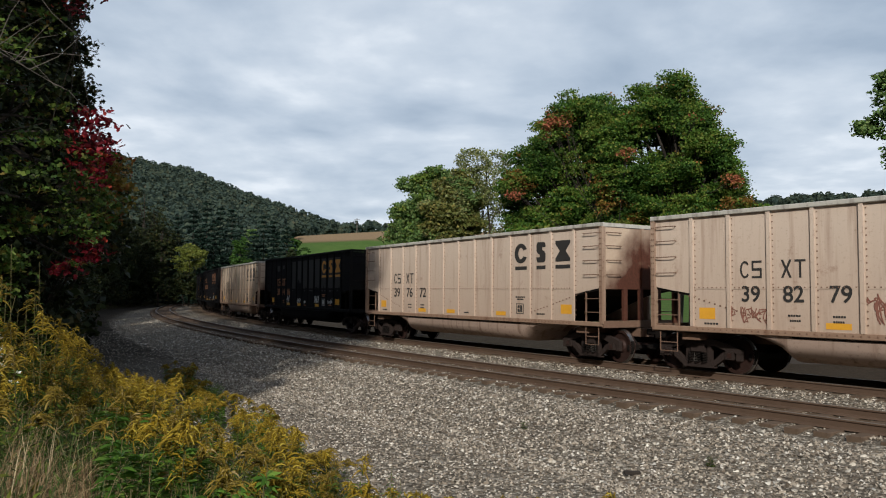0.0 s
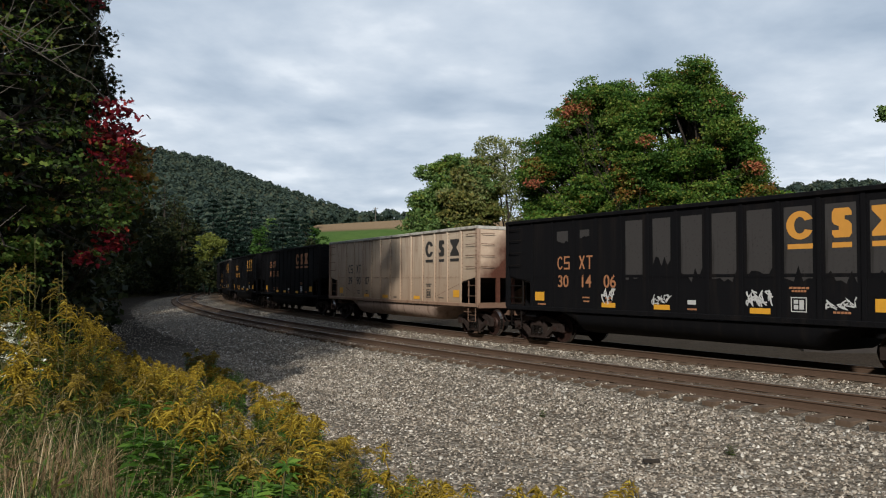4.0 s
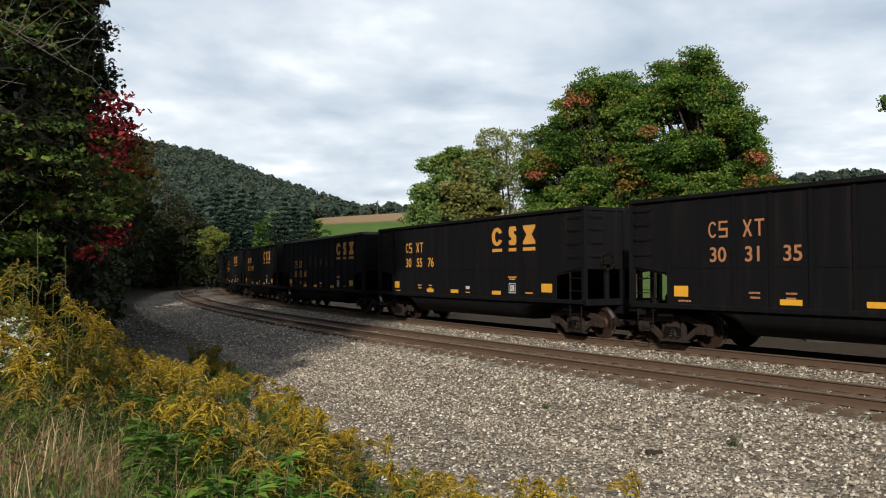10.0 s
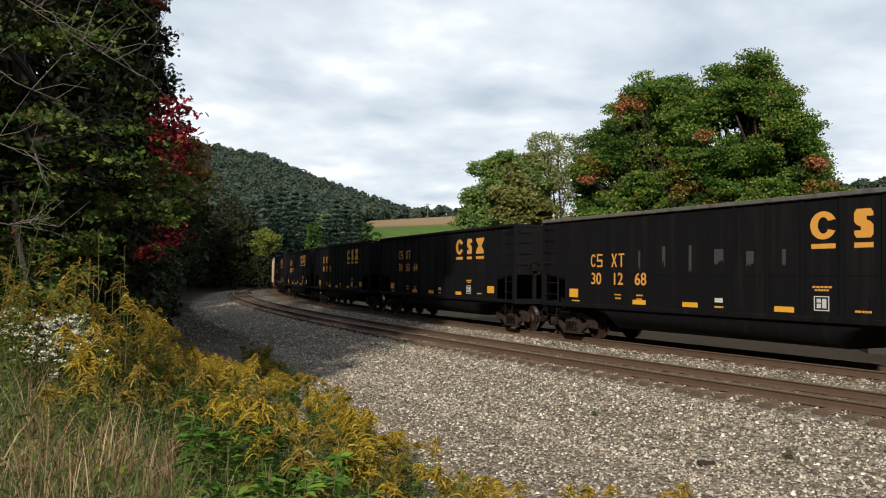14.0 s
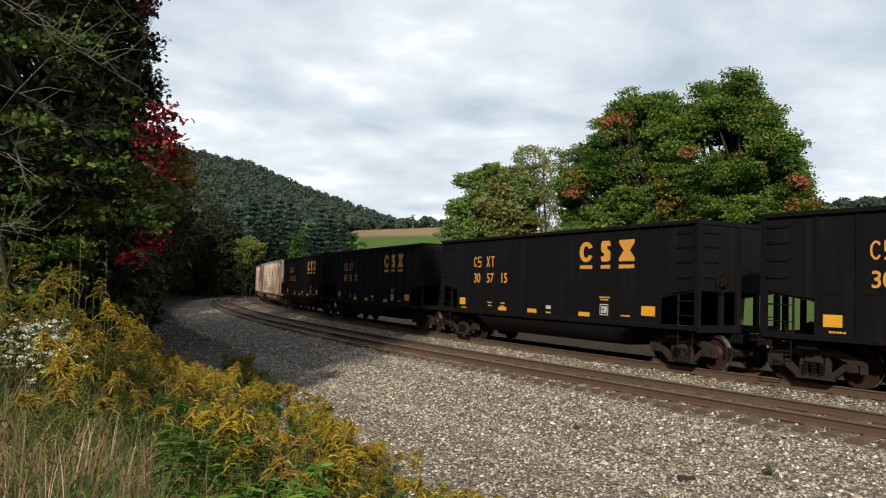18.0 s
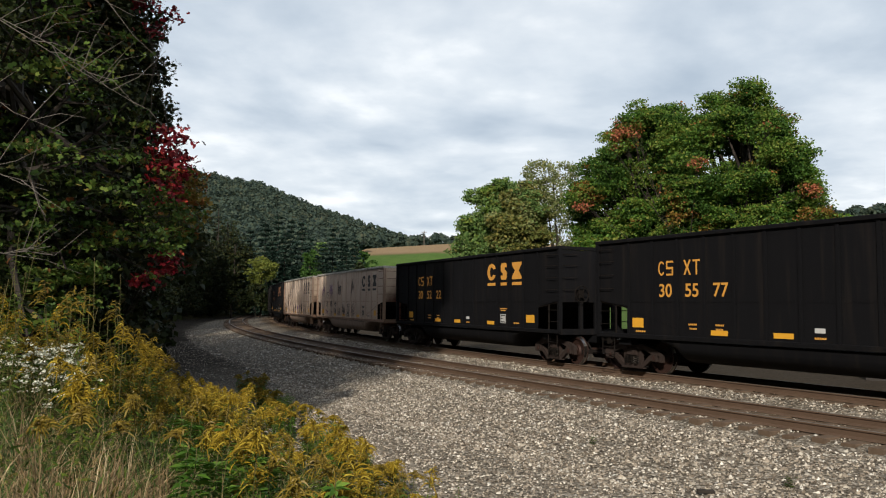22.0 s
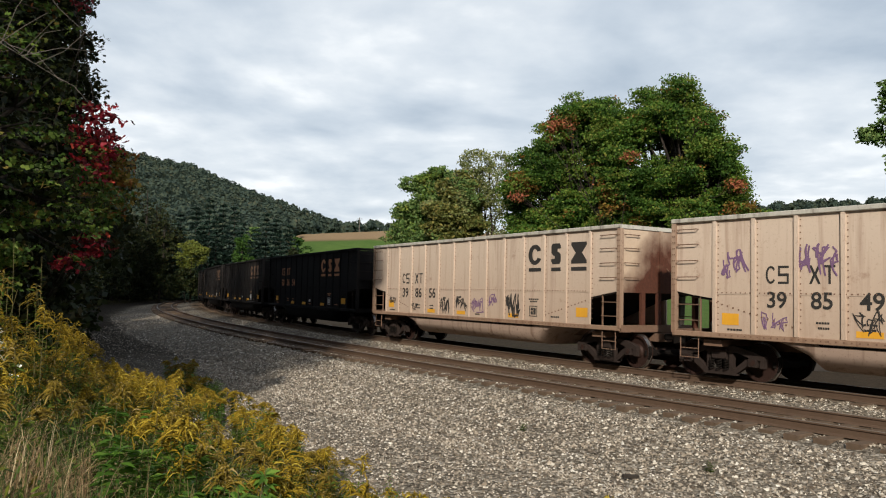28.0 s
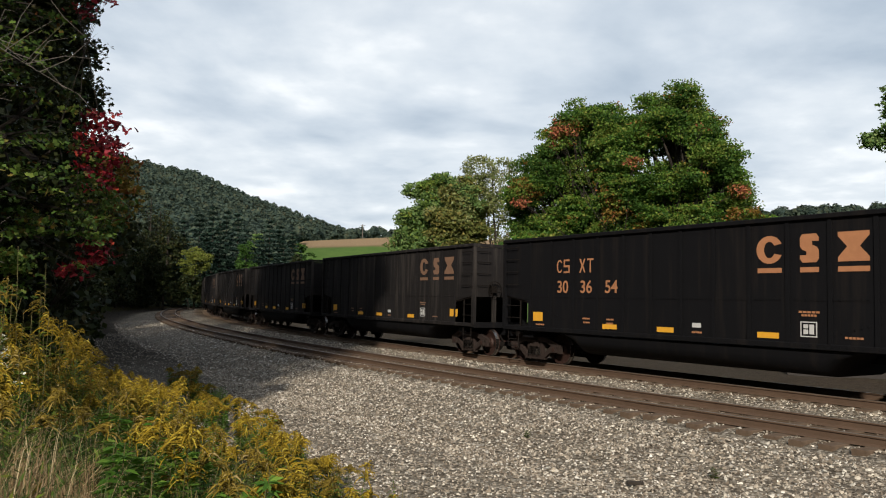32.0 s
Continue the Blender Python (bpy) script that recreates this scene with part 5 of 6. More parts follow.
def left_side_trees():
    rng = np.random.default_rng(5)
    near = []
    while len(near) < 100:
        az, el, dist, rad = rng.uniform(-50, -25), rng.uniform(-2.5, 40), rng.uniform(12.0, 17.0), rng.uniform(0.7, 1.3)
        if el < 5 and az > -30:
            continue
        edge = np.interp(el, [-2, 4, 9, 12, 13.8, 15.5, 18, 24, 36], [-27.0, -25.8, -24.9, -24.8, -26.6, -26.2, -25.5, -25.8, -25.8])
        if az + math.degrees(rad / dist) < edge:
            near.append(lobe(az, el, dist, rad, 0.62))
    near += [lobe(az, el, dd, 0.9, 0.7) for az, el, dd in ((-27.5, 3.5, 14.5), (-28.5, 6, 14.5), (-27.0, 8, 15), (-26.5, 5.5, 15), (-32, 1, 14.6), (-33.5, 3, 14.6), (-35.2, 1.5, 14.2), (-31, 3.4, 14.6), (-32.5, 5.5, 14.8))]
    # upper crown out of view, added to cast shade on the track
    near += [lobe(az, el, dd, 2.0, 0.8) for az, el, dd in ((-33, 42, 15), (-40, 42, 14), (-36, 48, 15), (-32, 46, 15), (-45, 46, 14), (-31, 39, 15), (-30, 35, 15), (-33, 53, 14), (-40, 53, 13), (-31, 50, 14), (-32, 33, 14), (-31.5, 54.5, 14), (-30.5, 43, 14), (-36, 56, 13.5), (-45, 56, 13), (-31, 56, 14.5), (-33, 58, 15), (-38, 60, 14), (-30, 52, 16), (-29, 47, 16.5), (-43, 60, 14), (-28.5, 42, 17), (-30, 58, 15.5))]
    x, y, _ = sky_place(-33, 0, 16)
    # lit and shaded leaf clusters are set by colour, in patches
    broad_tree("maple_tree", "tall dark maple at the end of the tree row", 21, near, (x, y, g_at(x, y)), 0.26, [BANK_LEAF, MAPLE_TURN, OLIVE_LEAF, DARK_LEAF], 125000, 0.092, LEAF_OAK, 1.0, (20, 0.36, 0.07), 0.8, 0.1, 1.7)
    # unseen tree, added to dapple the train with shade
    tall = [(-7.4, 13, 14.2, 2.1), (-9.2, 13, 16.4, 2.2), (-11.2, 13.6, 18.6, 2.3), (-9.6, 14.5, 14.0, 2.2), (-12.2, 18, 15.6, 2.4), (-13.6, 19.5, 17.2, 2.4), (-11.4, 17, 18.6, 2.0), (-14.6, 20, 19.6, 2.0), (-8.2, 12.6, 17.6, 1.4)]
    broad_tree("maple_tree", "unseen very tall maple added behind the tree row for shade", 25, [(a, b, c, q, q, q * 0.9) for a, b, c, q in tall], (-11.5, 16.0, g_at(-11.5, 16.0)), 0.28, [BANK_LEAF, DARK_LEAF], 15000, 0.3, LEAF_KITE * np.array([1.4, 1, 1]), 0.8, (10, 0.4, 0.3), 0.0, 0.35, 0.8)
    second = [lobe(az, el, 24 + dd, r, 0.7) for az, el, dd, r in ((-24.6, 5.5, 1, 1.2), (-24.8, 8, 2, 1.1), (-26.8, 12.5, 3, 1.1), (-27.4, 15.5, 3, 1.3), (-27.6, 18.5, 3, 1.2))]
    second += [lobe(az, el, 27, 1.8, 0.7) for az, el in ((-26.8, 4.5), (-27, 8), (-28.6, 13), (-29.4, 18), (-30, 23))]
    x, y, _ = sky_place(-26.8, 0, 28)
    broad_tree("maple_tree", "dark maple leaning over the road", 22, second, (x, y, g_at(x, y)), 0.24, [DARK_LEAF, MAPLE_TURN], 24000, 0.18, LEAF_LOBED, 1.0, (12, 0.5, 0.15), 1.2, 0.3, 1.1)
    red = [lobe(-23.6, 10.4, 15.0, 0.32, 1.2), lobe(-24.2, 9.6, 14.8, 0.34), lobe(-24.6, 8.8, 14.8, 0.3), lobe(-23.9, 11.6, 14.9, 0.22), lobe(-24.8, 11.0, 14.8, 0.25), lobe(-24.2, 7.2, 15, 0.25), lobe(-24.5, 6.0, 15.0, 0.2), lobe(-24.0, 2.9, 15.4, 0.26), lobe(-25.6, 1.2, 15, 0.24), lobe(-25.0, 1.7, 15, 0.2), lobe(-24.6, 19.4, 15.0, 0.16), lobe(-25.6, 18.6, 15.0, 0.2), lobe(-26.4, 20.2, 14.8, 0.2)]
    x, y, _ = sky_place(-29.5, 0, 20)
    broad_tree("red_maple_tree", "young red maple with scarlet branch tips", 23, red, (x, y, g_at(x, y)), 0.03, [RED_LEAF, MAPLE_TURN], 1000, 0.10, LEAF_OAK, 0.9, (8, 0.26, 0.09), 0.45, 0.3, 3.0, crest=0.4)
    ora = [lobe(-24.0, 5.6, 17, 0.5), lobe(-24.6, 4.6, 17, 0.45), lobe(-23.4, 6.6, 18, 0.5), lobe(-25.0, 6.4, 16.8, 0.4), lobe(-24.9, 5.4, 17, 0.4), lobe(-23.2, 8.0, 18.5, 0.45)]
    broad_tree("orange_maple_tree", "sapling with tan-orange leaves", 24, ora, (x - 0.6, y - 0.3, g_at(x - 0.6, y - 0.3)), 0.03, [MAPLE_TURN, BANK_LEAF], 1500, 0.13, LEAF_LOBED, 0.9, (8, 0.3, 0.12), 0.0, 0.5, crest=0.4)
    # low thicket along the road's edge
    for i, dist in enumerate((17, 20, 24, 28, 33, 39, 46, 54, 63)):
        r = 1.0 + 0.028 * dist
        lob = []
        for j in range(7):
            back = j // 3
            az = -24.3 - math.degrees((r + 0.3) / dist) * (1 + 1.5 * back) + 0.02 * (dist - 17)
            bx, by, _ = sky_place(az + rng.normal(0, 0.3), 0, dist + rng.normal(0, 1.2))
            q = r * rng.uniform(0.75, 1.05)
            lob.append((bx, by, g_at(bx, by) + r * (0.5 + 0.75 * (j % 3)), q, q, q * 0.8))
        bx, by = lob[0][:2]
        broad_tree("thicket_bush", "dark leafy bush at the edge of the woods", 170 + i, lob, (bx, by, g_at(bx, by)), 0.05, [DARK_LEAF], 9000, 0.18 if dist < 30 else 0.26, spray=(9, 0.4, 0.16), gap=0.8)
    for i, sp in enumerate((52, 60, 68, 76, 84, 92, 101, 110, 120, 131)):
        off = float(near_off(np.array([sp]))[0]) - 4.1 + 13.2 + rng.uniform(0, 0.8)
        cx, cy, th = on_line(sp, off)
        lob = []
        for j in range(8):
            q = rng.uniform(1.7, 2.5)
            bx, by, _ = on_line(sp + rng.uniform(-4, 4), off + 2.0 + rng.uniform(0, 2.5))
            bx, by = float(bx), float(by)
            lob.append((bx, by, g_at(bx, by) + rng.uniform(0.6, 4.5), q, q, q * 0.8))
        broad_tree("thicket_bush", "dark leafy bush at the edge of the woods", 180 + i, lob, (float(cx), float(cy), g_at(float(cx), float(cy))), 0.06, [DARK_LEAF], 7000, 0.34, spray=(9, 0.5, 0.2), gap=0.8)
    rows = [(-25.0, 10.5, 34, 3.2), (-24.0, 9.2, 40, 3.0), (-23.6, 8.2, 48, 3.2), (-22.9, 7.2, 58, 3.0), (-22.4, 6.2, 68, 3.0), (-21.9, 5.4, 80, 3.0), (-21.4, 5.0, 92, 3.0),
            (-28.0, 14, 33, 4.0), (-27.0, 11, 42, 4.0), (-26.0, 9, 55, 4.5), (-25, 7.5, 70, 4.5), (-23.8, 6.2, 88, 4.5), (-22.5, 5.4, 108, 4.5), (-21.2, 5.0, 125, 4.5),
            (-20.9, 7.8, 104, 4.2), (-20.2, 6.8, 114, 4.0), (-19.6, 5.8, 124, 3.8), (-19.0, 4.2, 136, 3.0), (-20.9, 5.6, 140, 5), (-19.6, 5.0, 160, 5), (-34, 42, 23, 3.8), (-42, 42, 22, 4), (-31.5, 38, 27, 3.6), (-31, 9, 27, 4), (-30, 30, 36, 3.6), (-36, 36, 32, 4), (-29, 23, 46, 3.8), (-28, 19, 56, 4), (-27, 16, 68, 4), (-26, 13, 82, 4)]
    # unseen trees added left of and behind the view, to cast shade
    behind = [(-10.8, -3.5, 27, 3.4), (-15.5, 2.0, 29, 4.2), (-14.0, -9.0, 24, 3.8), (-19, 9, 31, 4.6), (-15.0, 10, 28, 3.6), (-22, 22, 29, 4.6), (-29, 30, 29, 5), (-33, 42, 28, 5), (-41, 50, 28, 5), (-37, 56, 25, 4.5), (-49, 64, 28, 5), (-58, 76, 28, 5.5), (-26, 14, 31, 5)]
    for i, (az, el, dist, w) in enumerate(rows + behind):
        if i < len(rows):
            dist = clear_spot(az, 12.5 + w * 0.8, dist)
            bx, by, tz = sky_place(az, el, dist)
        else:
            bx, by, tz = az, el, dist * 1.22
        bz = g_at(bx, by)
        rg = np.random.default_rng(100 + i)
        hgt = tz - bz
        lob = []
        for f in (0.1, 0.16, 0.25, 0.35, 0.35, 0.5, 0.5, 0.62, 0.74, 0.86):
            q = w * (0.75 if f < 0.6 else 0.6) * rg.uniform(0.7, 1.0) * (1.0 if f < 0.8 else 0.6)
            lob.append((bx + rg.normal(0, w * 0.3), by + rg.normal(0, w * 0.3), bz + hgt * f, q, q, q * 0.75))
        broad_tree("woodland_tree", "dark woodland tree beside the gravel road, some unseen and added for shade", 200 + i, lob, (float(bx), float(by), bz), 0.22, [DARK_LEAF], 7000, 0.36 if dist > 50 else 0.28, spray=(9, 0.55, 0.16), gap=0.5)


left_side_trees()


def far_woods():
    """Conifers by the bend, the wood on the hillside, the field's hedge trees."""
    rng = np.random.default_rng(9)
    for i, (az, el, dist) in enumerate([(-18.7, 5.5, 152), (-17.7, 6.0, 148), (-16.8, 6.6, 146), (-15.9, 6.3, 150), (-15.1, 6.2, 144), (-16.3, 5.4, 140), (-17.2, 4.9, 138), (-14.5, 5.0, 152), (-12.9, 5.8, 147), (-12.2, 5.4, 151), (-11.3, 5.0, 150), (-11.9, 4.6, 143), (-13.6, 4.6, 143)]):
        x, y, zt = sky_place(az, el, dist)
        b = g_at(x, y)
        conifer("spruce_tree", "dark green spruce at the bend", 300 + i, (x, y, b), zt - b, 3.0 + 0.5 * (i % 3))
    # broad-leaved trees among the spruces
    for i, (az, el, dist, w, leaf) in enumerate([(-13.9, 5.2, 158, 2.6, WILLOW_LEAF), (-19.9, 5.6, 150, 2.8, DARK_LEAF), (-10.6, 4.4, 156, 2.4, MAPLE_DEEP), (-10.9, 3.4, 140, 2.0, DARK_LEAF), (-14.4, 4.2, 136, 2.2, MAPLE_DEEP)]):
        x, y, zt = sky_place(az, el, dist)
        b = g_at(x, y)
        rg = np.random.default_rng(340 + i)
        lob = [(x + rg.normal(0, w * 0.3), y + rg.normal(0, w * 0.3), b + (zt - b) * f, w * q, w * q, w * q) for f, q in ((0.25, 0.9), (0.4, 1.0), (0.55, 0.95), (0.7, 0.8), (0.85, 0.55))]
        broad_tree("woodland_tree", "leafy green tree among the spruces", 345 + i, lob, (x, y, b), 0.2, [leaf], 5000, 0.4, bumps=5)
    bx, by, _ = sky_place(-17.9, 0, 126)
    b = g_at(bx, by)
    broad_tree("shrub", "rounded yellow-green tree at the bend", 330, [(bx, by, b + 8.4, 1.6, 1.6, 1.5), (bx + 1.0, by, b + 7.0, 1.8, 1.8, 1.6), (bx - 1.0, by, b + 6.6, 1.8, 1.8, 1.6)], (bx, by, b), 0.14, [BUSH_LEAF], 5000, 0.3, bumps=5)
    broad_tree("thicket_bush", "dark leafy bush at the edge of the woods", 331, [(bx - 0.5, by - 2, b + 3.6, 2.2, 2.0, 1.8), (bx + 1.4, by - 2, b + 2.6, 2.0, 2.0, 2.0), (bx - 2.2, by - 2, b + 2.6, 2.0, 2.0, 2.2)], (bx, by - 2, b), 0.1, [DARK_LEAF], 6000, 0.34, bumps=4)
    # hillside wood: every tree a small clump of leaf masses
    n = 12500
    az = rng.uniform(-30, 34, n)
    rr = 185 + 640 * rng.random(n) ** 0.8
    X, Y = rr * np.sin(np.radians(az)), rr * np.cos(np.radians(az))
    s, o = line_of(X, Y)
    keep = ~((az > -11.2) & (rr < 378)) & (np.abs(o) > 16) & ((az < -2) | (az > 19.5))
    X, Y, rr, az = X[keep], Y[keep], rr[keep], az[keep]
    Z = ground_z(X, Y)
    hgt = rng.uniform(5.0, 12, len(X)) * np.where((az > -9) & (rr < 560), 0.6, 1.0)
    lob = np.stack([X, Y, Z + hgt * 0.55, hgt * 0.36, hgt * 0.36, hgt * 0.48], 1)
    per = 60
    d = unit(rng, len(X) * per)
    d[:, 2] = np.abs(d[:, 2]) * 1.1 - 0.1
    L = np.repeat(lob, per, axis=0)
    p = L[:, :3] + d * L[:, 3:6] * rng.uniform(0.7, 1.05, (len(L), 1))
    v, k = leaf_cloud(rng, p, np.repeat(np.interp(rr, [190, 600], [1.3, 2.3]), per), LEAF_KITE * np.array([1.4, 1, 1]), normals=d, jitter=0.7)
    tagged(new("hillside_wood", array_mesh("hillside_wood", v, k, [FOREST])), "mixed autumn woodland covering the far ridge", "woodland", kind="stuff")


far_woods()


def added_rear_woods():
    """Unseen low wood added behind and beside the viewer; it closes the place and blocks low skylight."""
    rng = np.random.default_rng(19)
    n = 300
    az = np.radians(rng.uniform(70, 300, n))
    rr = rng.uniform(34, 60, n)
    X, Y = rr * np.sin(az), rr * np.cos(az)
    s, o = line_of(X, Y)
    keep = o - near_off(s) > 12
    X, Y, az = X[keep], Y[keep], np.degrees(az[keep])
    Z, h = ground_z(X, Y), rng.uniform(8, 11, len(X)) * np.where(az > 235, 1.8, 1.0)
    lob = np.stack([X, Y, Z + h * 0.5, h * 0.34, h * 0.34, h * 0.5], 1)
    per = 150
    L = np.repeat(lob, per, axis=0)
    p = L[:, :3] + unit(rng, len(L)) * L[:, 3:6] * rng.uniform(0.6, 1.05, (len(L), 1))
    v, k = leaf_cloud(rng, p, 0.9, LEAF_KITE, 0.8)
    tagged(new("rear_wood", array_mesh("rear_wood", v, k, [DARK_LEAF])), "unseen dark woods added on the near side of the railway to cut skylight", "woodland", kind="stuff")


added_rear_woods()



def bare_branches():
    """Dead grey boughs that hang into view before the dark maple."""
    rng = np.random.default_rng(55)
    x, y, _ = sky_place(-44, 0, 9.5)
    z = g_at(x, y)
    tree = thing("dead_tree", pose(x, y, z), "leafless tree with pale grey dead boughs", "tree")
    tr = Solid()
    tr.tube([(0, 0, -0.2), (0.1, 0.05, 2.2), (-0.1, 0.1, 4.6), (0.0, 0.0, 7.0)], 0.09, 7, r1=0.03)
    part("trunk", tr.mesh("trunk", [DEADWOOD]), tree)
    def rel(az, el, d):
        px, py, pz = sky_place(az, el, d)
        return Vector((px - x, py - y, pz - z))
    for a, b, c, e in (((-42, 19, 9.5), (-35, 17.5, 9.3), (-30, 15, 9.2), (-26.5, 13.3, 9.3)), ((-42, 16, 9.5), (-36, 18, 9.2), (-32, 16.5, 9), (-28.5, 14.3, 9)), ((-42, 12, 9.5), (-37, 14, 9.3), (-34, 12.0, 9.2), (-31, 11, 9.2)),
                       ((-42, 20, 9.6), (-34, 21, 9.3), (-29, 20.3, 9.3), (-25, 20.6, 9.4)), ((-42, 7, 9.5), (-37, 9.3, 9.3), (-34.5, 8.0, 9.2), (-32, 7.5, 9.3)), ((-43, 3, 9.5), (-37, 3.5, 9.3), (-34, 3.0, 9.3), (-31.5, 3.6, 9.3))):
        so = Solid()
        pts = [rel(*q) for q in (a, b, c, e)]
        so.tube([Vector((0, 0, pts[0].z - 0.6))] + pts, 0.009, 5, r1=0.0025)
        for i in range(9):
            k = rng.uniform(0.6, 2.9)
            j = int(k)
            p = pts[j].lerp(pts[j + 1], k - j)
            q = p + Vector((rng.uniform(0.1, 0.7), rng.normal(0, 0.2), rng.normal(0.0, 0.28)))
            m = p.lerp(q, 0.5) + Vector((0, 0, rng.normal(0, 0.06)))
            so.tube([p, m, q], 0.0045, 4, r1=0.0015)
        part("bough", so.mesh("bough", [DEADWOOD]), tree, "thin bare bough with twigs")


bare_branches()


def field_pole():
    x, y, z = sky_place(-6.3, 4.3, 372)
    p = thing("utility_pole", pose(x, y, g_at(x, y)), "weathered utility pole at the field's edge", "pole")
    so = Solid()
    so.tube([(0, 0, -1), (0, 0, 7.5)], 0.22, 7, r1=0.16)
    part("shaft", so.mesh("shaft", [DEADWOOD]), p)
    ar = Solid()
    ar.box(-1.2, 1.2, -0.08, 0.08, 6.7, 6.9)
    part("crossarm", ar.mesh("crossarm", [DEADWOOD]), p)


field_pole()

# ---- the board shed beyond the train ----
SIDING = paint("weathered_orange_board_paint", (0.47, 0.20, 0.04), (0.22, 0.10, 0.03), 0.5)
BATTEN = plain("dark_brown_batten", (0.03, 0.018, 0.012), 0.8)
FOUNDATION = plain("dark_foundation_stone", (0.035, 0.03, 0.027), 0.9, 0, 0.5, 3)
SHED_ROOF = plain("dull_dark_roofing", (0.06, 0.055, 0.05), 0.85)
DARK_GLASS = plain("dark_window_glass", (0.008, 0.009, 0.011), 0.12, 0, 0.2, spec=0.5, bump=0.0)


def board_shed():
    """A low board-sided shed; its long wall faces the railway."""
    az0, dist, length, depth, base, tall = 23.35, 41.0, 12.0, 5.0, 1.55, 5.4
    x, y, _ = sky_place(az0, 0, dist)
    z = min(g_at(x, y), g_at(x + 10, y - 5)) - 0.1
    shed = thing("shed", pose(x, y, z, 0, 0, -30), "orange-yellow board-sided shed on a dark stone foundation", "building")
    fo = Solid()
    fo.box(-0.08, length + 0.08, -0.06, depth + 0.08, -0.3, base)
    part("foundation", fo.mesh("foundation", [FOUNDATION]), shed, "dark stone foundation")
    holes = ((3.1, 3.9), (7.2, 8.0))
    zs0, zs1 = 2.35, 4.2
    wall = Solid()
    xs = [0.0] + [q for hole in holes for q in hole] + [length]
    for k in range(0, len(xs), 2):
        wall.box(xs[k], xs[k + 1], 0, 0.12, base, tall)
    for a, b in holes:
        wall.box(a, b, 0, 0.12, base, zs0)
        wall.box(a, b, 0, 0.12, zs1, tall)
    wall.box(0, 0.12, 0.122, depth, base, tall)
    wall.box(length - 0.12, length, 0.122, depth, base, tall)
    wall.box(0.122, length - 0.122, depth - 0.12, depth, base, tall)
    part("wall", wall.mesh("wall", [SIDING]), shed, "orange-yellow painted board wall")
    ba = Solid()
    ba.box(-0.035, 0.035, -0.035, -0.002, base + 0.01, tall - 0.05)
    me = ba.mesh("batten", [BATTEN])
    for k in range(17):
        bx = 0.05 + 0.74 * k
        if not any(a - 0.1 < bx < b + 0.1 for a, b in holes):
            part("batten", me, shed, m=pose(bx, 0, 0))
    for a, b in holes:
        w = Solid()
        for f0, f1, g0, g1 in ((a - 0.06, a, zs0 - 0.06, zs1 + 0.06), (b, b + 0.06, zs0 - 0.06, zs1 + 0.06), (a, b, zs0 - 0.06, zs0), (a, b, zs1, zs1 + 0.06)):
            w.box(f0, f1, -0.03, -0.002, g0, g1)
        win = part("window", w.mesh("window", [BATTEN]), shed, "dark narrow window")
        g = Solid()
        g.box(a, b, 0.05, 0.06, zs0, zs1)
        part("pane", g.mesh("pane", [DARK_GLASS]), win)
    ro = Solid()
    ro.prism([(-0.35, tall - 0.12), (depth / 2, tall + 0.85), (depth + 0.35, tall - 0.12), (depth + 0.35, tall), (depth / 2, tall + 0.98), (-0.35, tall)], -0.3, length + 0.3)
    part("roof", ro.mesh("roof", [SHED_ROOF]), shed, "low dark gable roof")


board_shed()

# ---- bank vegetation and stones ----
GOLD = leaf_mat("goldenrod_blossom", [(0.0, (0.14, 0.095, 0.009)), (0.4, (0.26, 0.175, 0.013)), (0.8, (0.37, 0.25, 0.018)), (1.0, (0.5, 0.40, 0.06))], 0.25)
RUST_GOLD = leaf_mat("spent_goldenrod_blossom", [(0.0, (0.10, 0.07, 0.010)), (0.5, (0.19, 0.135, 0.016)), (0.9, (0.28, 0.195, 0.028)), (1.0, (0.4, 0.31, 0.16))], 0.2)
STEM_LEAF = leaf_mat("bank_leaves", [(0.0, (0.028, 0.055, 0.008)), (0.5, (0.065, 0.11, 0.014)), (0.85, (0.115, 0.16, 0.021)), (1.0, (0.18, 0.14, 0.028))], 0.3)
LUSH = leaf_mat("lush_green_leaves", [(0.0, (0.05, 0.125, 0.014)), (0.6, (0.10, 0.20, 0.026)), (1.0, (0.18, 0.29, 0.045))], 0.35)
STRAW = leaf_mat("dry_grass", [(0.0, (0.12, 0.078, 0.038)), (0.35, (0.25, 0.17, 0.085)), (0.75, (0.40, 0.285, 0.155)), (1.0, (0.56, 0.46, 0.28))], 0.25)
GREEN_GRASS = leaf_mat("green_grass", [(0.0, (0.022, 0.05, 0.012)), (0.6, (0.055, 0.105, 0.024)), (0.9, (0.10, 0.15, 0.04)), (1.0, (0.24, 0.24, 0.11))], 0.25)
ASTER = leaf_mat("white_aster_blossom", [(0.0, (0.5, 0.5, 0.38)), (1.0, (0.78, 0.78, 0.68))], 0.2)
STALK = plain("green_brown_stalk", (0.10, 0.085, 0.03), 0.8, 0, 0.4, 20)


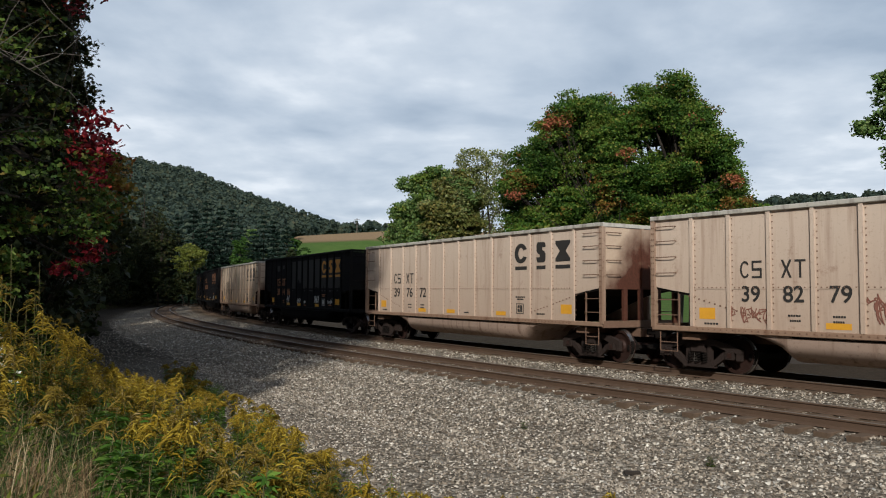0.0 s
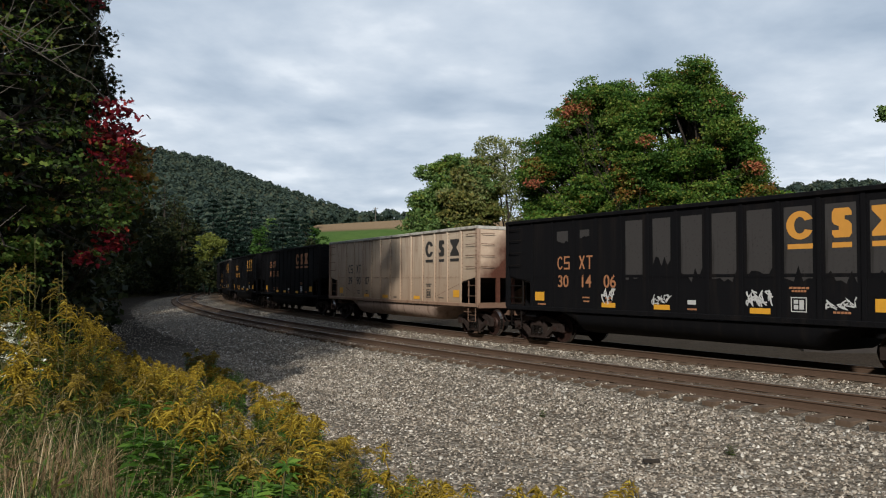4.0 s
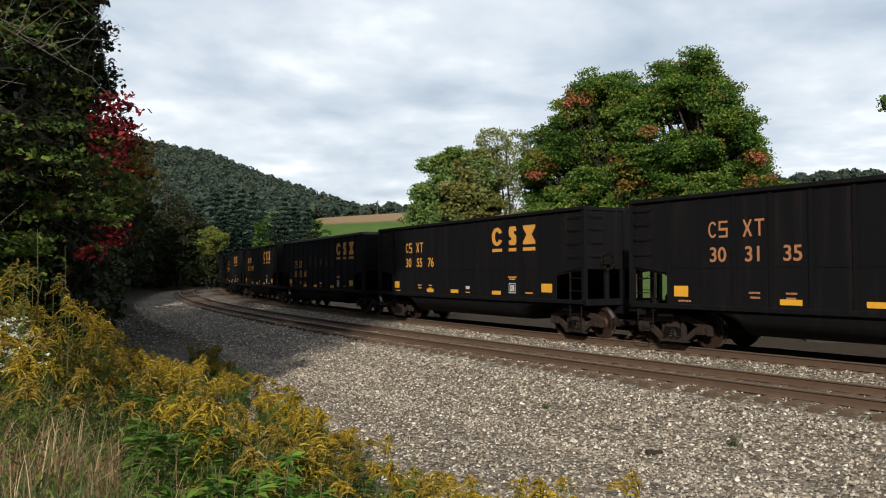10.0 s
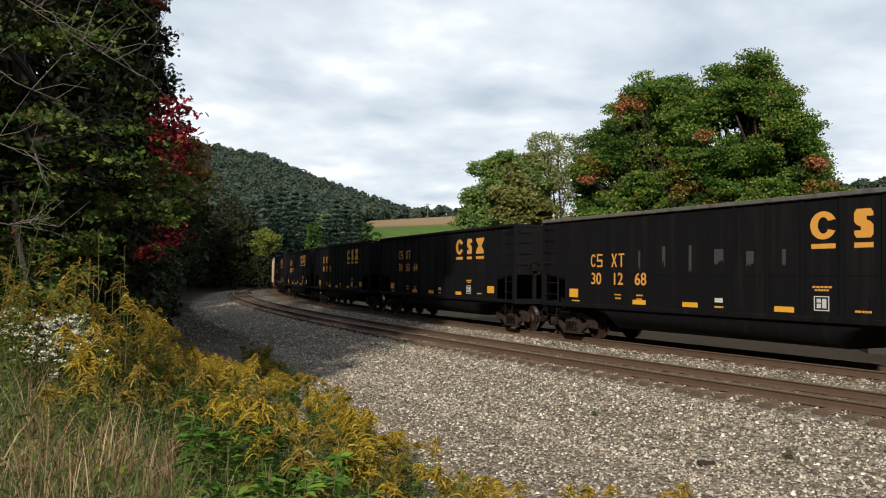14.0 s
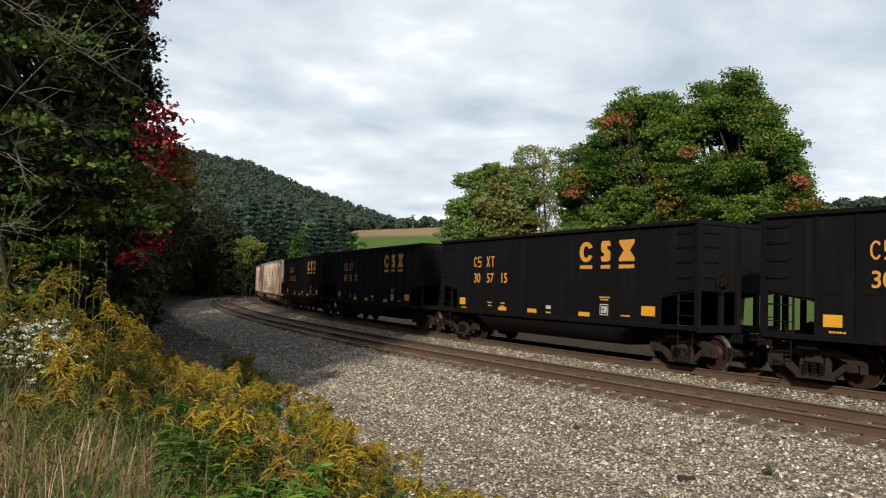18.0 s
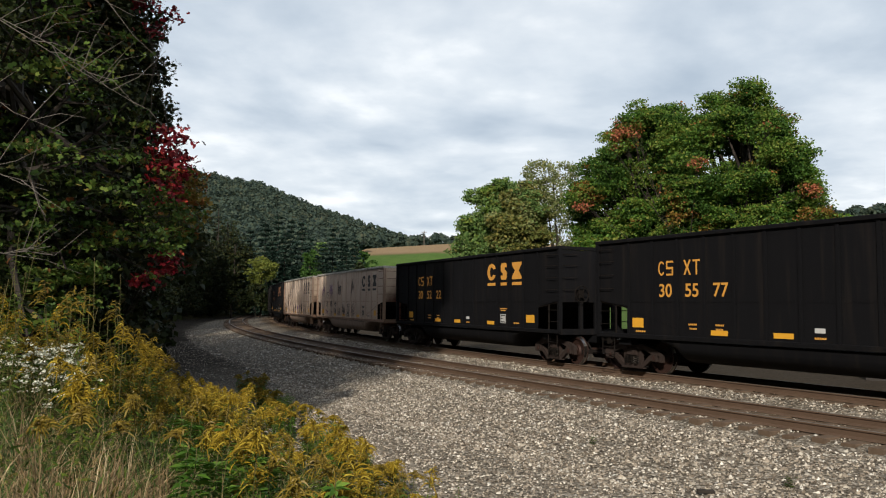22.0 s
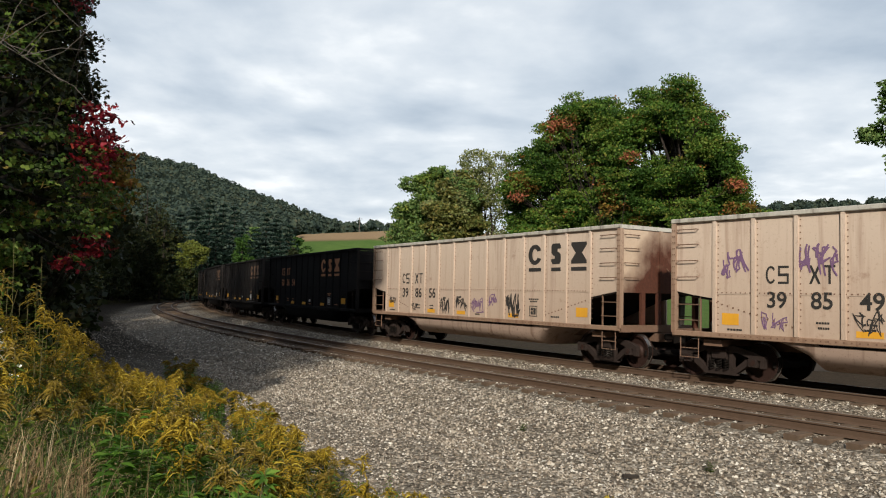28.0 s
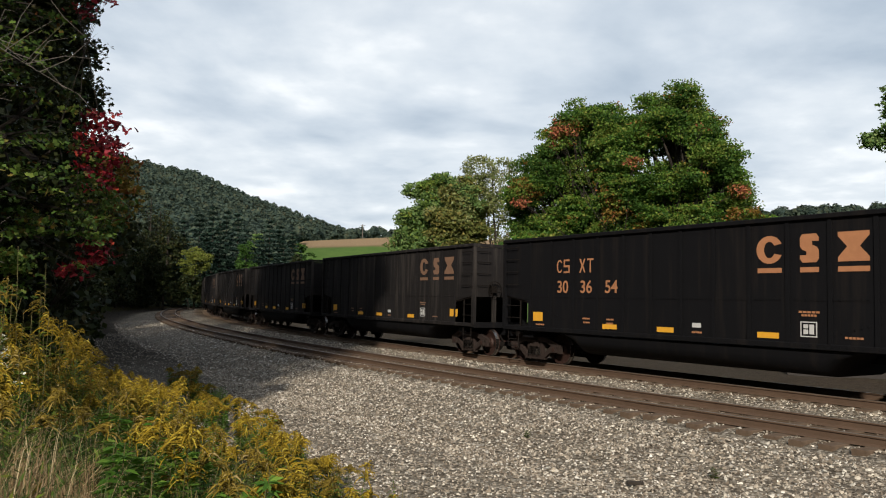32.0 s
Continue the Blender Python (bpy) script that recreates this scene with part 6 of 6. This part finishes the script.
def stem_leaves(rng, top, n, lo, size, droop, shape=LEAF_BLADE):
    """Blades set round a stem that runs from the ground to top."""
    V = []
    top = np.asarray(top)
    for i in range(n):
        f = lo + (0.9 - lo) * i / n
        a = i * 2.4 + rng.normal(0, 0.4)
        out = np.array([math.cos(a), math.sin(a), rng.uniform(-droop, 0.35)])
        out /= np.linalg.norm(out)
        side = np.array([-math.sin(a), math.cos(a), rng.normal(0, 0.3)])
        nz = np.cross(out, side)
        sz = size * rng.uniform(0.7, 1.2) * (1 - 0.45 * f)
        o = top * f
        V.append(o + ((shape[:, 1:2] + 0.5) * out + shape[:, 0:1] * side * 1.25 + shape[:, 2:3] * nz) * sz)
    return np.concatenate(V)


LEAF_BENT = np.array([(0.0, -0.5, 0.0), (0.085, -0.22, 0.03), (0.105, 0.08, 0.03), (0.0, 0.5, -0.16), (-0.105, 0.08, 0.03), (-0.085, -0.22, 0.03)])


def goldenrod_parts(seed, h, full):
    """One stalk, its blades, and a plume of arching flower branchlets."""
    rng = np.random.default_rng(seed)
    top = np.array([rng.normal(0, 0.07), rng.normal(0, 0.07), h])
    st = Solid()
    st.tube([(0, 0, -0.1), tuple(top * 0.5 + np.array([rng.normal(0, 0.02), 0, 0])), tuple(top)], 0.005, 4, r1=0.0025)
    leaves = stem_leaves(rng, top, 70, 0.15, 0.135, 0.4)
    V, T, fl = [], [], []
    nb = int(26 * full)
    lean = rng.uniform(0, 6.283)
    size = rng.uniform(0.8, 1.15)
    for i in range(nb):
        f = 0.85 + 0.15 * i / nb
        u = (f - 0.85) / 0.15
        a = lean + rng.normal(0, 0.55) if rng.random() < 0.35 else i * 2.4 + rng.normal(0, 0.4)
        ln = 0.145 * size * (1.05 - 0.72 * u) * rng.uniform(0.75, 1.25)
        d = np.array([math.cos(a), math.sin(a), 0.0])
        side = np.array([-math.sin(a), math.cos(a), 0.0])
        seg, o = 5, len(V)
        for k in range(seg + 1):
            q = k / seg
            c = top * f + d * ln * q + np.array([0, 0, ln * (0.95 * q - 1.15 * q * q)])
            r = 0.0088 * size * (0.45 + 1.2 * q - 1.35 * q * q) * rng.uniform(0.65, 1.35)
            for s in range(3):
                g = 2.094 * s + 1.57
                V.append(c + side * r * 1.3 * math.cos(g) + np.array([0, 0, r * math.sin(g)]) + rng.normal(0, r * 0.25, 3))
            if k:
                for s in range(3):
                    b0, b1 = o + (k - 1) * 3 + s, o + (k - 1) * 3 + (s + 1) % 3
                    T += [(b0, b1, b1 + 3), (b0, b1 + 3, b0 + 3)]
                for _ in range(2):
                    fl.append(c + rng.normal(0, 1.25 * r, 3) + np.array([0, 0, r * 0.8]))
    if fl:
        fv, _ = leaf_cloud(rng, np.array(fl), 0.014, LEAF_KITE, 0.6)
        o = len(V)
        n = len(fv) // 4
        V = np.concatenate([np.array(V), fv])
        q = o + 4 * np.arange(n)
        T = np.concatenate([np.array(T), np.stack([q, q + 1, q + 2], 1), np.stack([q, q + 2, q + 3], 1)])
    return st, leaves, (V, T)


def make_proto(name, label, seed, h, full, bloom, stems=4, leafy=STEM_LEAF):
    """A clump of a few stalks, each with its own plume, and their foliage."""
    rng = np.random.default_rng(seed + 1000)
    p = thing(name, pose(0, 0, 0), label, "plant", "roadside weeds")
    F = []
    for j in range(stems):
        st, lv, (V, T) = goldenrod_parts(seed * 10 + j, h * rng.uniform(0.66, 1.06), full)
        a, r = 2 * math.pi * j / stems + rng.normal(0, 0.4), rng.uniform(0.05, 0.2)
        m = pose(math.cos(a) * r, math.sin(a) * r, 0, rng.normal(0, 7), rng.normal(0, 7), rng.uniform(0, 360))
        sk = part("stalk", st.mesh("stalk", [STALK]), p, m=m)
        mm = np.array(m)
        F.append(lv @ mm[:3, :3].T + mm[:3, 3])
        if bloom is not None:
            tagged(part("plume", indexed_mesh("plume", V, T, [bloom]), sk, "arching plume of tiny yellow flowers" if bloom is GOLD else "browning plume of spent flowers"), kind="stuff")
    part("foliage", array_mesh("foliage", np.concatenate(F), 4, [leafy]), p, "narrow leaves along the stalks")
    return p


def lush_proto(seed, h):
    """Upright stems with whorls of long pointed leaves that arch over."""
    rng = np.random.default_rng(seed)
    p = thing("leafy_weed", pose(0, 0, 0), "bright green leafy weed with whorled narrow leaves", "plant", "roadside weeds")
    st, V = Solid(), []
    for j in range(5):
        a = 1.26 * j + rng.normal(0, 0.3)
        sp = rng.uniform(0.08, 0.24)
        top = np.array([math.cos(a) * sp, math.sin(a) * sp, h * rng.uniform(0.7, 1.05)])
        foot = top * np.array([0.5, 0.5, 0])
        st.tube([tuple(foot + np.array([0, 0, -0.1])), tuple(top)], 0.006, 4, r1=0.003)
        V.append(stem_leaves(rng, top - foot, 38, 0.35, 0.185, 0.15, LEAF_BENT) + foot)
        V.append(stem_leaves(rng, top - foot, 14, 0.86, 0.19, -0.05, LEAF_BENT) + foot)
    part("stem", st.mesh("stem", [STALK]), p)
    part("leaves", array_mesh("leaves", np.concatenate(V), 6, [LUSH]), p)
    return p


def aster_proto(seed):
    rng = np.random.default_rng(seed)
    p = thing("aster_bush", pose(0, 0, 0), "bushy white aster in full bloom", "plant", "roadside weeds")
    st, V, F = Solid(), [], []
    for j in range(16):
        a, sp = rng.uniform(0, 6.3), rng.uniform(0.05, 0.42)
        top = np.array([math.cos(a) * sp, math.sin(a) * sp, rng.uniform(0.55, 1.0)])
        st.tube([(0, 0, -0.1), tuple(top * np.array([0.4, 0.4, 0.6])), tuple(top)], 0.005, 3, r1=0.002)
        V.append(stem_leaves(rng, top, 22, 0.25, 0.09, 0.3))
        for _ in range(4):
            c = top + rng.normal(0, 1, 3) * np.array([0.09, 0.09, 0.07])
            F.append(c + rng.normal(0, 1, (13, 3)) * np.array([0.022, 0.022, 0.008]))
    fl, k = leaf_cloud(rng, np.concatenate(F), 0.024, LEAF_LOBED[:, :] * np.array([1.2, 1, 1]), 1.2)
    part("stem", st.mesh("stem", [STALK]), p)
    part("leaves", array_mesh("leaves", np.concatenate(V), 4, [STEM_LEAF]), p)
    part("blossom", array_mesh("blossom", fl, k, [ASTER]), p, "white daisy-like flowers")
    return p


def bank_spots(rng, n, s0, s1, d0, d1, gap):
    """Spread spots on the bank, at least gap apart, out of the photographer's way."""
    out = []
    tries = 0
    while len(out) < n and tries < n * 60:
        tries += 1
        s, d = rng.uniform(s0, s1), rng.uniform(d0, d1)
        x, y, _ = on_line(s, d + float(near_off(np.array([s]))[0]) - 4.1)
        x, y = float(x), float(y)
        if math.hypot(x, y) < 3.6 or any((x - a) ** 2 + (y - b) ** 2 < gap * gap for a, b in out):
            continue
        out.append((x, y))
    return out


def blades(name, label, rng, x, y, h, w, lean, dry, aim=None):
    """Tapering grass blades that bow over, each one strip of five triangles."""
    n = len(x)
    a, k = rng.uniform(0, 6.283, n) if aim is None else aim, rng.uniform(0.08, lean, n)
    ux, uy = np.cos(a), np.sin(a)
    base = np.stack([x, y, ground_z(x, y) - 0.03], 1)
    b = a + rng.normal(1.57, 0.7, n)
    side = np.stack([np.cos(b), np.sin(b), 0 * b], 1) * np.asarray(w)[:, None]
    at = lambda t: base + np.stack([ux * k * h * t * t, uy * k * h * t * t, h * (t - 0.42 * k * t * t)], 1)
    p1, p2, p3 = at(0.4), at(0.75), at(1.0)
    v = np.stack([base - side, base + side, p1 - side * 0.9, p1 + side * 0.9, p2 - side * 0.6, p2 + side * 0.6, p3], 1).reshape(-1, 3)
    f = np.array([(0, 1, 3), (0, 3, 2), (2, 3, 5), (2, 5, 4), (4, 5, 6)])
    tris = (f[None] + 7 * np.arange(n)[:, None, None]).reshape(-1, 3)
    tagged(new(name, indexed_mesh(name, v, tris, [GREEN_GRASS, STRAW], np.repeat(dry, 5))), label, "grass", kind="stuff")


def build_bank():
    rng = np.random.default_rng(31)
    gold = [make_proto("goldenrod", "blooming goldenrod on the roadside bank", 400 + i, h, 0.8 + 0.2 * (i % 2), GOLD) for i, h in enumerate((0.95, 1.1, 1.25, 0.85))]
    gold += [make_proto("goldenrod", "goldenrod going brown on the roadside bank", 410 + i, h, 1.0, RUST_GOLD) for i, h in enumerate((0.95, 1.08, 0.85))]
    gold += [make_proto("goldenrod", "leafy goldenrod stalks not yet in bloom", 416 + i, h, 0.2, None, 5, LUSH if i else STEM_LEAF) for i, h in enumerate((0.9, 1.0, 0.8))]
    lush = [lush_proto(420, 0.8), lush_proto(421, 0.95), lush_proto(422, 0.65)]
    tall = [make_proto("tall_goldenrod", "tall goldenrod rising on the bank", 440 + i, h, 0.7, b, 4, lf) for i, (h, b, lf) in enumerate(((1.5, GOLD, STEM_LEAF), (1.35, RUST_GOLD, STEM_LEAF), (1.6, None, STEM_LEAF), (1.4, GOLD, LUSH)))]
    low = [make_proto("goldenrod", "low goldenrod beside the crushed stone", 450 + i, h, 0.8, b, 4, lf) for i, (h, b, lf) in enumerate(((0.75, GOLD, LUSH), (0.65, RUST_GOLD, STEM_LEAF), (0.7, GOLD, STEM_LEAF), (0.6, None, LUSH)))]
    protos = {}
    def put(p, x, y, sc=1.0):
        m = pose(x, y, g_at(x, y), rng.normal(0, 5), rng.normal(0, 5), rng.uniform(0, 360))
        if p.name not in protos:
            protos[p.name] = 1
            p.matrix_basis = m
            return p
        return copy_thing(p, m)
    first = bank_spots(rng, 150, -12.0, 7, 13.7, 16.9, 0.38) + bank_spots(rng, 36, -9, 10, 16.9, 20.0, 0.6)
    for x, y in first:
        s, o = line_of(np.array([x]), np.array([y]))
        patch = float(ripple(np.array([x]), np.array([y]), 0.9, 2)[0]) + rng.normal(0, 0.3)
        if patch > 0.6 and math.hypot(x, y) < 8:
            put(lush[int(rng.integers(3))], x, y)
        else:
            put(gold[int(rng.integers(4)) if patch < -0.12 else int(rng.integers(3, 10))], x, y)
    for x, y in bank_spots(rng, 60, 7, 36, 13.6, 17.5, 0.7):
        put(gold[int(rng.integers(10))], x, y)
    for az, dist in ((-26.6, 8.8), (-28.0, 8.8), (-27.2, 9.4)):
        x, y, _ = sky_place(az - 4.5, 0, dist)
        put(ASTERS[0], x, y)
    for az, dist in ((-15, 4.6), (-13, 5.0), (-17, 4.4), (-11, 4.5), (-19, 4.9), (-14, 5.6), (-9.5, 5.0), (-17.5, 5.5), (-12, 4.1), (-20.5, 4.6), (-22, 5.4), (-18.5, 3.9), (-16, 3.9)):
        x, y, _ = sky_place(az, 0, dist)
        put(lush[int(rng.integers(3))], x, y)
    # tall weeds along the top of the bank and a low fringe beside the stones
    for az, dist in ((-24.8, 12), (-25.4, 11), (-26.2, 12), (-26.9, 10.5), (-27.6, 11.5), (-28.6, 10.5), (-29.8, 11), (-31, 10), (-32.2, 10.6), (-33.5, 9.6), (-34.8, 10), (-28, 9), (-30.3, 9.2), (-25.6, 13.5), (-26.6, 14), (-24.6, 14.5), (-32.6, 8.8)):
        x, y, _ = sky_place(az, 0, dist)
        put(tall[int(rng.integers(len(tall)))], x, y)
    giants = [make_proto("tall_goldenrod", "very tall green goldenrod coming into bloom", 460 + i, h, 0.5, b, 3, STEM_LEAF) for i, (h, b) in enumerate(((2.0, None), (1.7, RUST_GOLD)))]
    for i, (az, dist) in enumerate(((-33.2, 8.8), (-31.8, 9.2), (-29.6, 9.4), (-28.3, 9.8), (-34.6, 8.4), (-30.6, 9.0), (-27.2, 10.6))):
        x, y, _ = sky_place(az, 0, dist)
        put(giants[i % 2], x, y)
    edge = [(-7.3, 22.9), (-3.35, 15.0), (-1.4, 11.1), (-0.5, 8.7), (0.35, 6.4)]
    for (x0, y0), (x1, y1) in zip(edge, edge[1:]):
        m = int(math.hypot(x1 - x0, y1 - y0) / 0.33)
        for j in range(m):
            f = (j + rng.random()) / m
            put(low[int(rng.integers(len(low)))], x0 + (x1 - x0) * f - abs(rng.normal(0, 0.45)) - 0.15, y0 + (y1 - y0) * f)
    for az, dist, k in ((2.2, 7.7, 0), (1.4, 7.4, 2), (5.4, 7.8, 2), (8.3, 7.7, 0), (0.4, 7.3, 0), (-0.6, 7.6, 0), (-1.4, 7.2, 2), (0.9, 6.9, 1), (-2.2, 8.0, 0), (-1.8, 7.0, 2)):
        x, y, _ = sky_place(az, 0, dist)
        put(low[k], x, y)
    for j in range(46):
        x, y, _ = sky_place(rng.uniform(-22.5, -15.0), 0, rng.uniform(10.5, 17))
        if g_at(x, y) > -0.8:
            put(gold[int(rng.integers(8))], x, y)
    # grasses and undergrowth between the plants
    n = 34000
    s, d = rng.uniform(-14.5, 40, n), 13.5 + 9.0 * rng.random(n)
    s[: n // 2] = rng.uniform(-14.5, 2, n // 2)
    x, y, _ = on_line(s, d + near_off(s) - 4.1)
    tuft = ripple(x, y, 3.3, 7)
    ok = (np.hypot(x, y) > 4.0) & (tuft > -0.45) & ((d > 14.0) | (rng.random(n) < 0.35))
    x, y, d = x[ok], y[ok], d[ok]
    dry = (ripple(x, y, 1.1, 11) + rng.normal(0, 0.4, len(x)) + (d - 17) * 0.12 > 0.1).astype(int)
    blades("bank_grass", "long green and straw-coloured grass on the bank", rng, x, y, rng.uniform(0.25, 0.6, len(x)) * np.where(d > 16.5, 1.3, 0.9), np.where(np.hypot(x, y) < 9, 0.0028, 0.005), 0.8, dry)
    # long grass close to the viewer, in tufts that lean their own way
    n, per = 1100, 34
    aa, rr = np.radians(rng.uniform(-46, -3, n)), rng.uniform(2.7, 9.0, n)
    x, y = rr * np.sin(aa), rr * np.cos(aa)
    s, o = line_of(x, y)
    ok = o - near_off(s) + 4.1 > 14.4
    x, y = x[ok], y[ok]
    tuft_dry = ripple(x, y, 1.3, 21) + rng.normal(0, 0.35, len(x)) > -0.12
    hgt = np.repeat(rng.uniform(0.3, 0.85, len(x)), per) * rng.uniform(0.35, 1.15, len(x) * per)
    dry = (np.repeat(tuft_dry, per) ^ (rng.random(len(x) * per) < 0.12)).astype(int)
    aim = np.repeat(rng.uniform(0, 6.283, len(x)), per) + rng.normal(0, 0.9, len(x) * per)
    x, y = np.repeat(x, per) + rng.normal(0, 0.05, len(x) * per), np.repeat(y, per) + rng.normal(0, 0.05, len(y) * per)
    blades("near_grass", "thin long grass, half of it dried to straw", rng, x, y, hgt, rng.uniform(0.0018, 0.0042, len(x)), 1.2, dry, aim)
    # low leafy undergrowth that hides the soil
    n = 90000
    s, d = rng.uniform(-14, 40, n), rng.uniform(13.6, 22, n)
    s[: n // 2] = rng.uniform(-14, 4, n // 2)
    x, y, _ = on_line(s, d + near_off(s) - 4.1)
    ok = np.hypot(x, y) > 3.2
    x, y = x[ok], y[ok]
    z = ground_z(x, y) + rng.random(len(x)) ** 1.5 * 0.5
    v, k = leaf_cloud(rng, np.stack([x, y, z], 1), 0.085, LEAF_BLADE * np.array([1.5, 1, 1]), 0.8)
    tagged(new("undergrowth", array_mesh("undergrowth", v, k, [STEM_LEAF])), "tangled low leaves under the goldenrod", "undergrowth", kind="stuff")


ASTERS = [aster_proto(430)]
build_bank()


def build_stones():
    k = Mat("loose_ballast_stone", 0.95, spec=0.1)
    tone = k.ramp(k.island(), [(0.0, (0.075, 0.058, 0.043)), (0.3, (0.23, 0.19, 0.145)), (0.6, (0.38, 0.325, 0.255)), (0.8, (0.52, 0.46, 0.372)), (0.93, (0.68, 0.625, 0.53)), (1.0, (0.8, 0.76, 0.67))])
    k.color(k.mix(k.math("MULTIPLY", k.noise(30, 3), 0.4), tone, (0.16, 0.13, 0.10)))
    stone_mat = k.m
    rng = np.random.default_rng(77)
    def scatter(n, s0, s1, d0, d1, lo, hi, bias=1.0):
        s = s0 + (s1 - s0) * rng.random(n) ** bias
        d = rng.uniform(d0, d1, n)
        x, y, _ = on_line(s, d + near_off(s) - 4.1)
        r = rng.uniform(lo, hi, n) * (0.7 + 0.6 * rng.random(n) ** 3)
        bed = (np.abs(d) < 1.36) | (np.abs(d - 4.1) < 1.36)
        clear = ~bed | (np.abs((s + 0.25) % 0.5 - 0.25) > 0.135)
        return x[clear], y[clear], r[clear]
    sets = [scatter(36000, -15, 12, 5.5, 9.5, 0.035, 0.078, 1.2), scatter(34000, -15, 9, 9.0, 13.7, 0.03, 0.065, 1.2), scatter(9000, 12, 60, 5.4, 9.0, 0.05, 0.09, 1.5),
            scatter(26000, -16, 40, 1.1, 3.1, 0.035, 0.075, 1.3), scatter(9000, -16, 30, 2.7, 4.7, 0.025, 0.05, 1.2), scatter(14000, -16, 40, 4.6, 5.65, 0.03, 0.06, 1.2), scatter(6000, -14, 25, -1.4, 1.4, 0.025, 0.05), scatter(9000, -14, 40, -5, -1.3, 0.05, 0.09), scatter(5000, 9, 40, 9, 13.4, 0.03, 0.06)]
    x, y, r = (np.concatenate([q[i] for q in sets]) for i in range(3))
    z = ground_z(x, y) + r * 0.12
    n = len(x)
    base = np.array([(1, 0, -0.35), (0, 1, -0.35), (-1, 0, -0.35), (0, -1, -0.35), (0, 0, 1)], float)
    faces = np.array([(0, 1, 4), (1, 2, 4), (2, 3, 4), (3, 0, 4)])
    a, b, c = frames_for(rng, n, 2.2)
    P = base[None] * rng.uniform(0.55, 1.25, (n, 5, 3)) + rng.normal(0, 0.22, (n, 5, 3))
    P = P * np.stack([np.ones(n), rng.uniform(0.6, 1, n), rng.uniform(0.45, 0.8, n)], 1)[:, None, :]
    V = (a[:, None] * P[..., 0:1] + b[:, None] * P[..., 1:2] + c[:, None] * P[..., 2:3]) * r[:, None, None] * 0.62 + np.stack([x, y, z], 1)[:, None]
    T = (faces[None] + 5 * np.arange(n)[:, None, None]).reshape(-1, 3)
    tagged(new("ballast_stones", indexed_mesh("ballast_stones", V.reshape(-1, 3), T, stone_mat)), "loose grey and white crushed stones along the track", "gravel", kind="stuff")


build_stones()



def trackside_bits():
    """A broken piece of tie and two weed tufts on the stones."""
    rng = np.random.default_rng(91)
    x, y = 2.8, 11.76
    st = Solid()
    st.prism([(-0.03, -0.022), (0.028, -0.026), (0.036, 0.012), (0.008, 0.03), (-0.033, 0.02)], -0.12, 0.13)
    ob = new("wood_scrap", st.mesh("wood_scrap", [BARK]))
    ob.matrix_basis = pose(x, y, g_at(x, y) + 0.05, 3, 4, 12)
    tagged(ob, "dark splintered scrap of tie timber on the stones", "wood scrap")
    for i, (px, py) in enumerate(((1.56, 15.09), (3.97, 11.80))):
        p = thing("weed_tuft", pose(px, py, g_at(px, py)), "small grey-green weed growing between the stones", "plant")
        V = [stem_leaves(rng, (rng.normal(0, 0.06), rng.normal(0, 0.06), rng.uniform(0.12, 0.26)), 14, 0.1, 0.09, 0.1) for _ in range(7)]
        part("leaves", array_mesh("leaves", np.concatenate(V), 4, [STEM_LEAF]), p)


trackside_bits()


# ---- the train runs past ----
SPEED, START = 6.318, -8.82     # pull of the engine, and where the first car stands at the start


def car_places():
    """The middle of each car along the line, behind the first one's."""
    out, at = {0: 0.0}, 0.0
    out[-1] = -(LENGTH[-1][2] + LENGTH[0][2]) / 2
    for i in range(1, max(CARS) + 1):
        at += (LENGTH[i - 1][2] + LENGTH[i][2]) / 2
        out[i] = at
    return out


def car_pose(s):
    ax, ay, _ = on_line(s + 6.2)
    bx, by, _ = on_line(s - 6.2)
    return pose((ax + bx) / 2, (ay + by) / 2, 0.0, 0, 0, math.degrees(math.atan2(ay - by, ax - bx)))


def motions():
    times = [i * 0.5 for i in range(65)]
    fine = [i * 0.1 for i in range(321)]
    place = car_places()
    at = lambda t, i: START - SPEED * t + place[i]
    spin = [(t, pose(0, 0, 0, 0, -math.degrees((at(0, 0) - at(t, 0)) / WHEEL_R), 0)) for t in fine]
    for i, car in CARS.items():
        walk(car, [(t, car_pose(at(t, i))) for t in times])
        for ob in car.children_recursive:
            if ob.name.startswith("wheelset"):
                base = ob.matrix_basis.copy()
                walk(ob, [(t, base @ m) for t, m in spin])


motions()
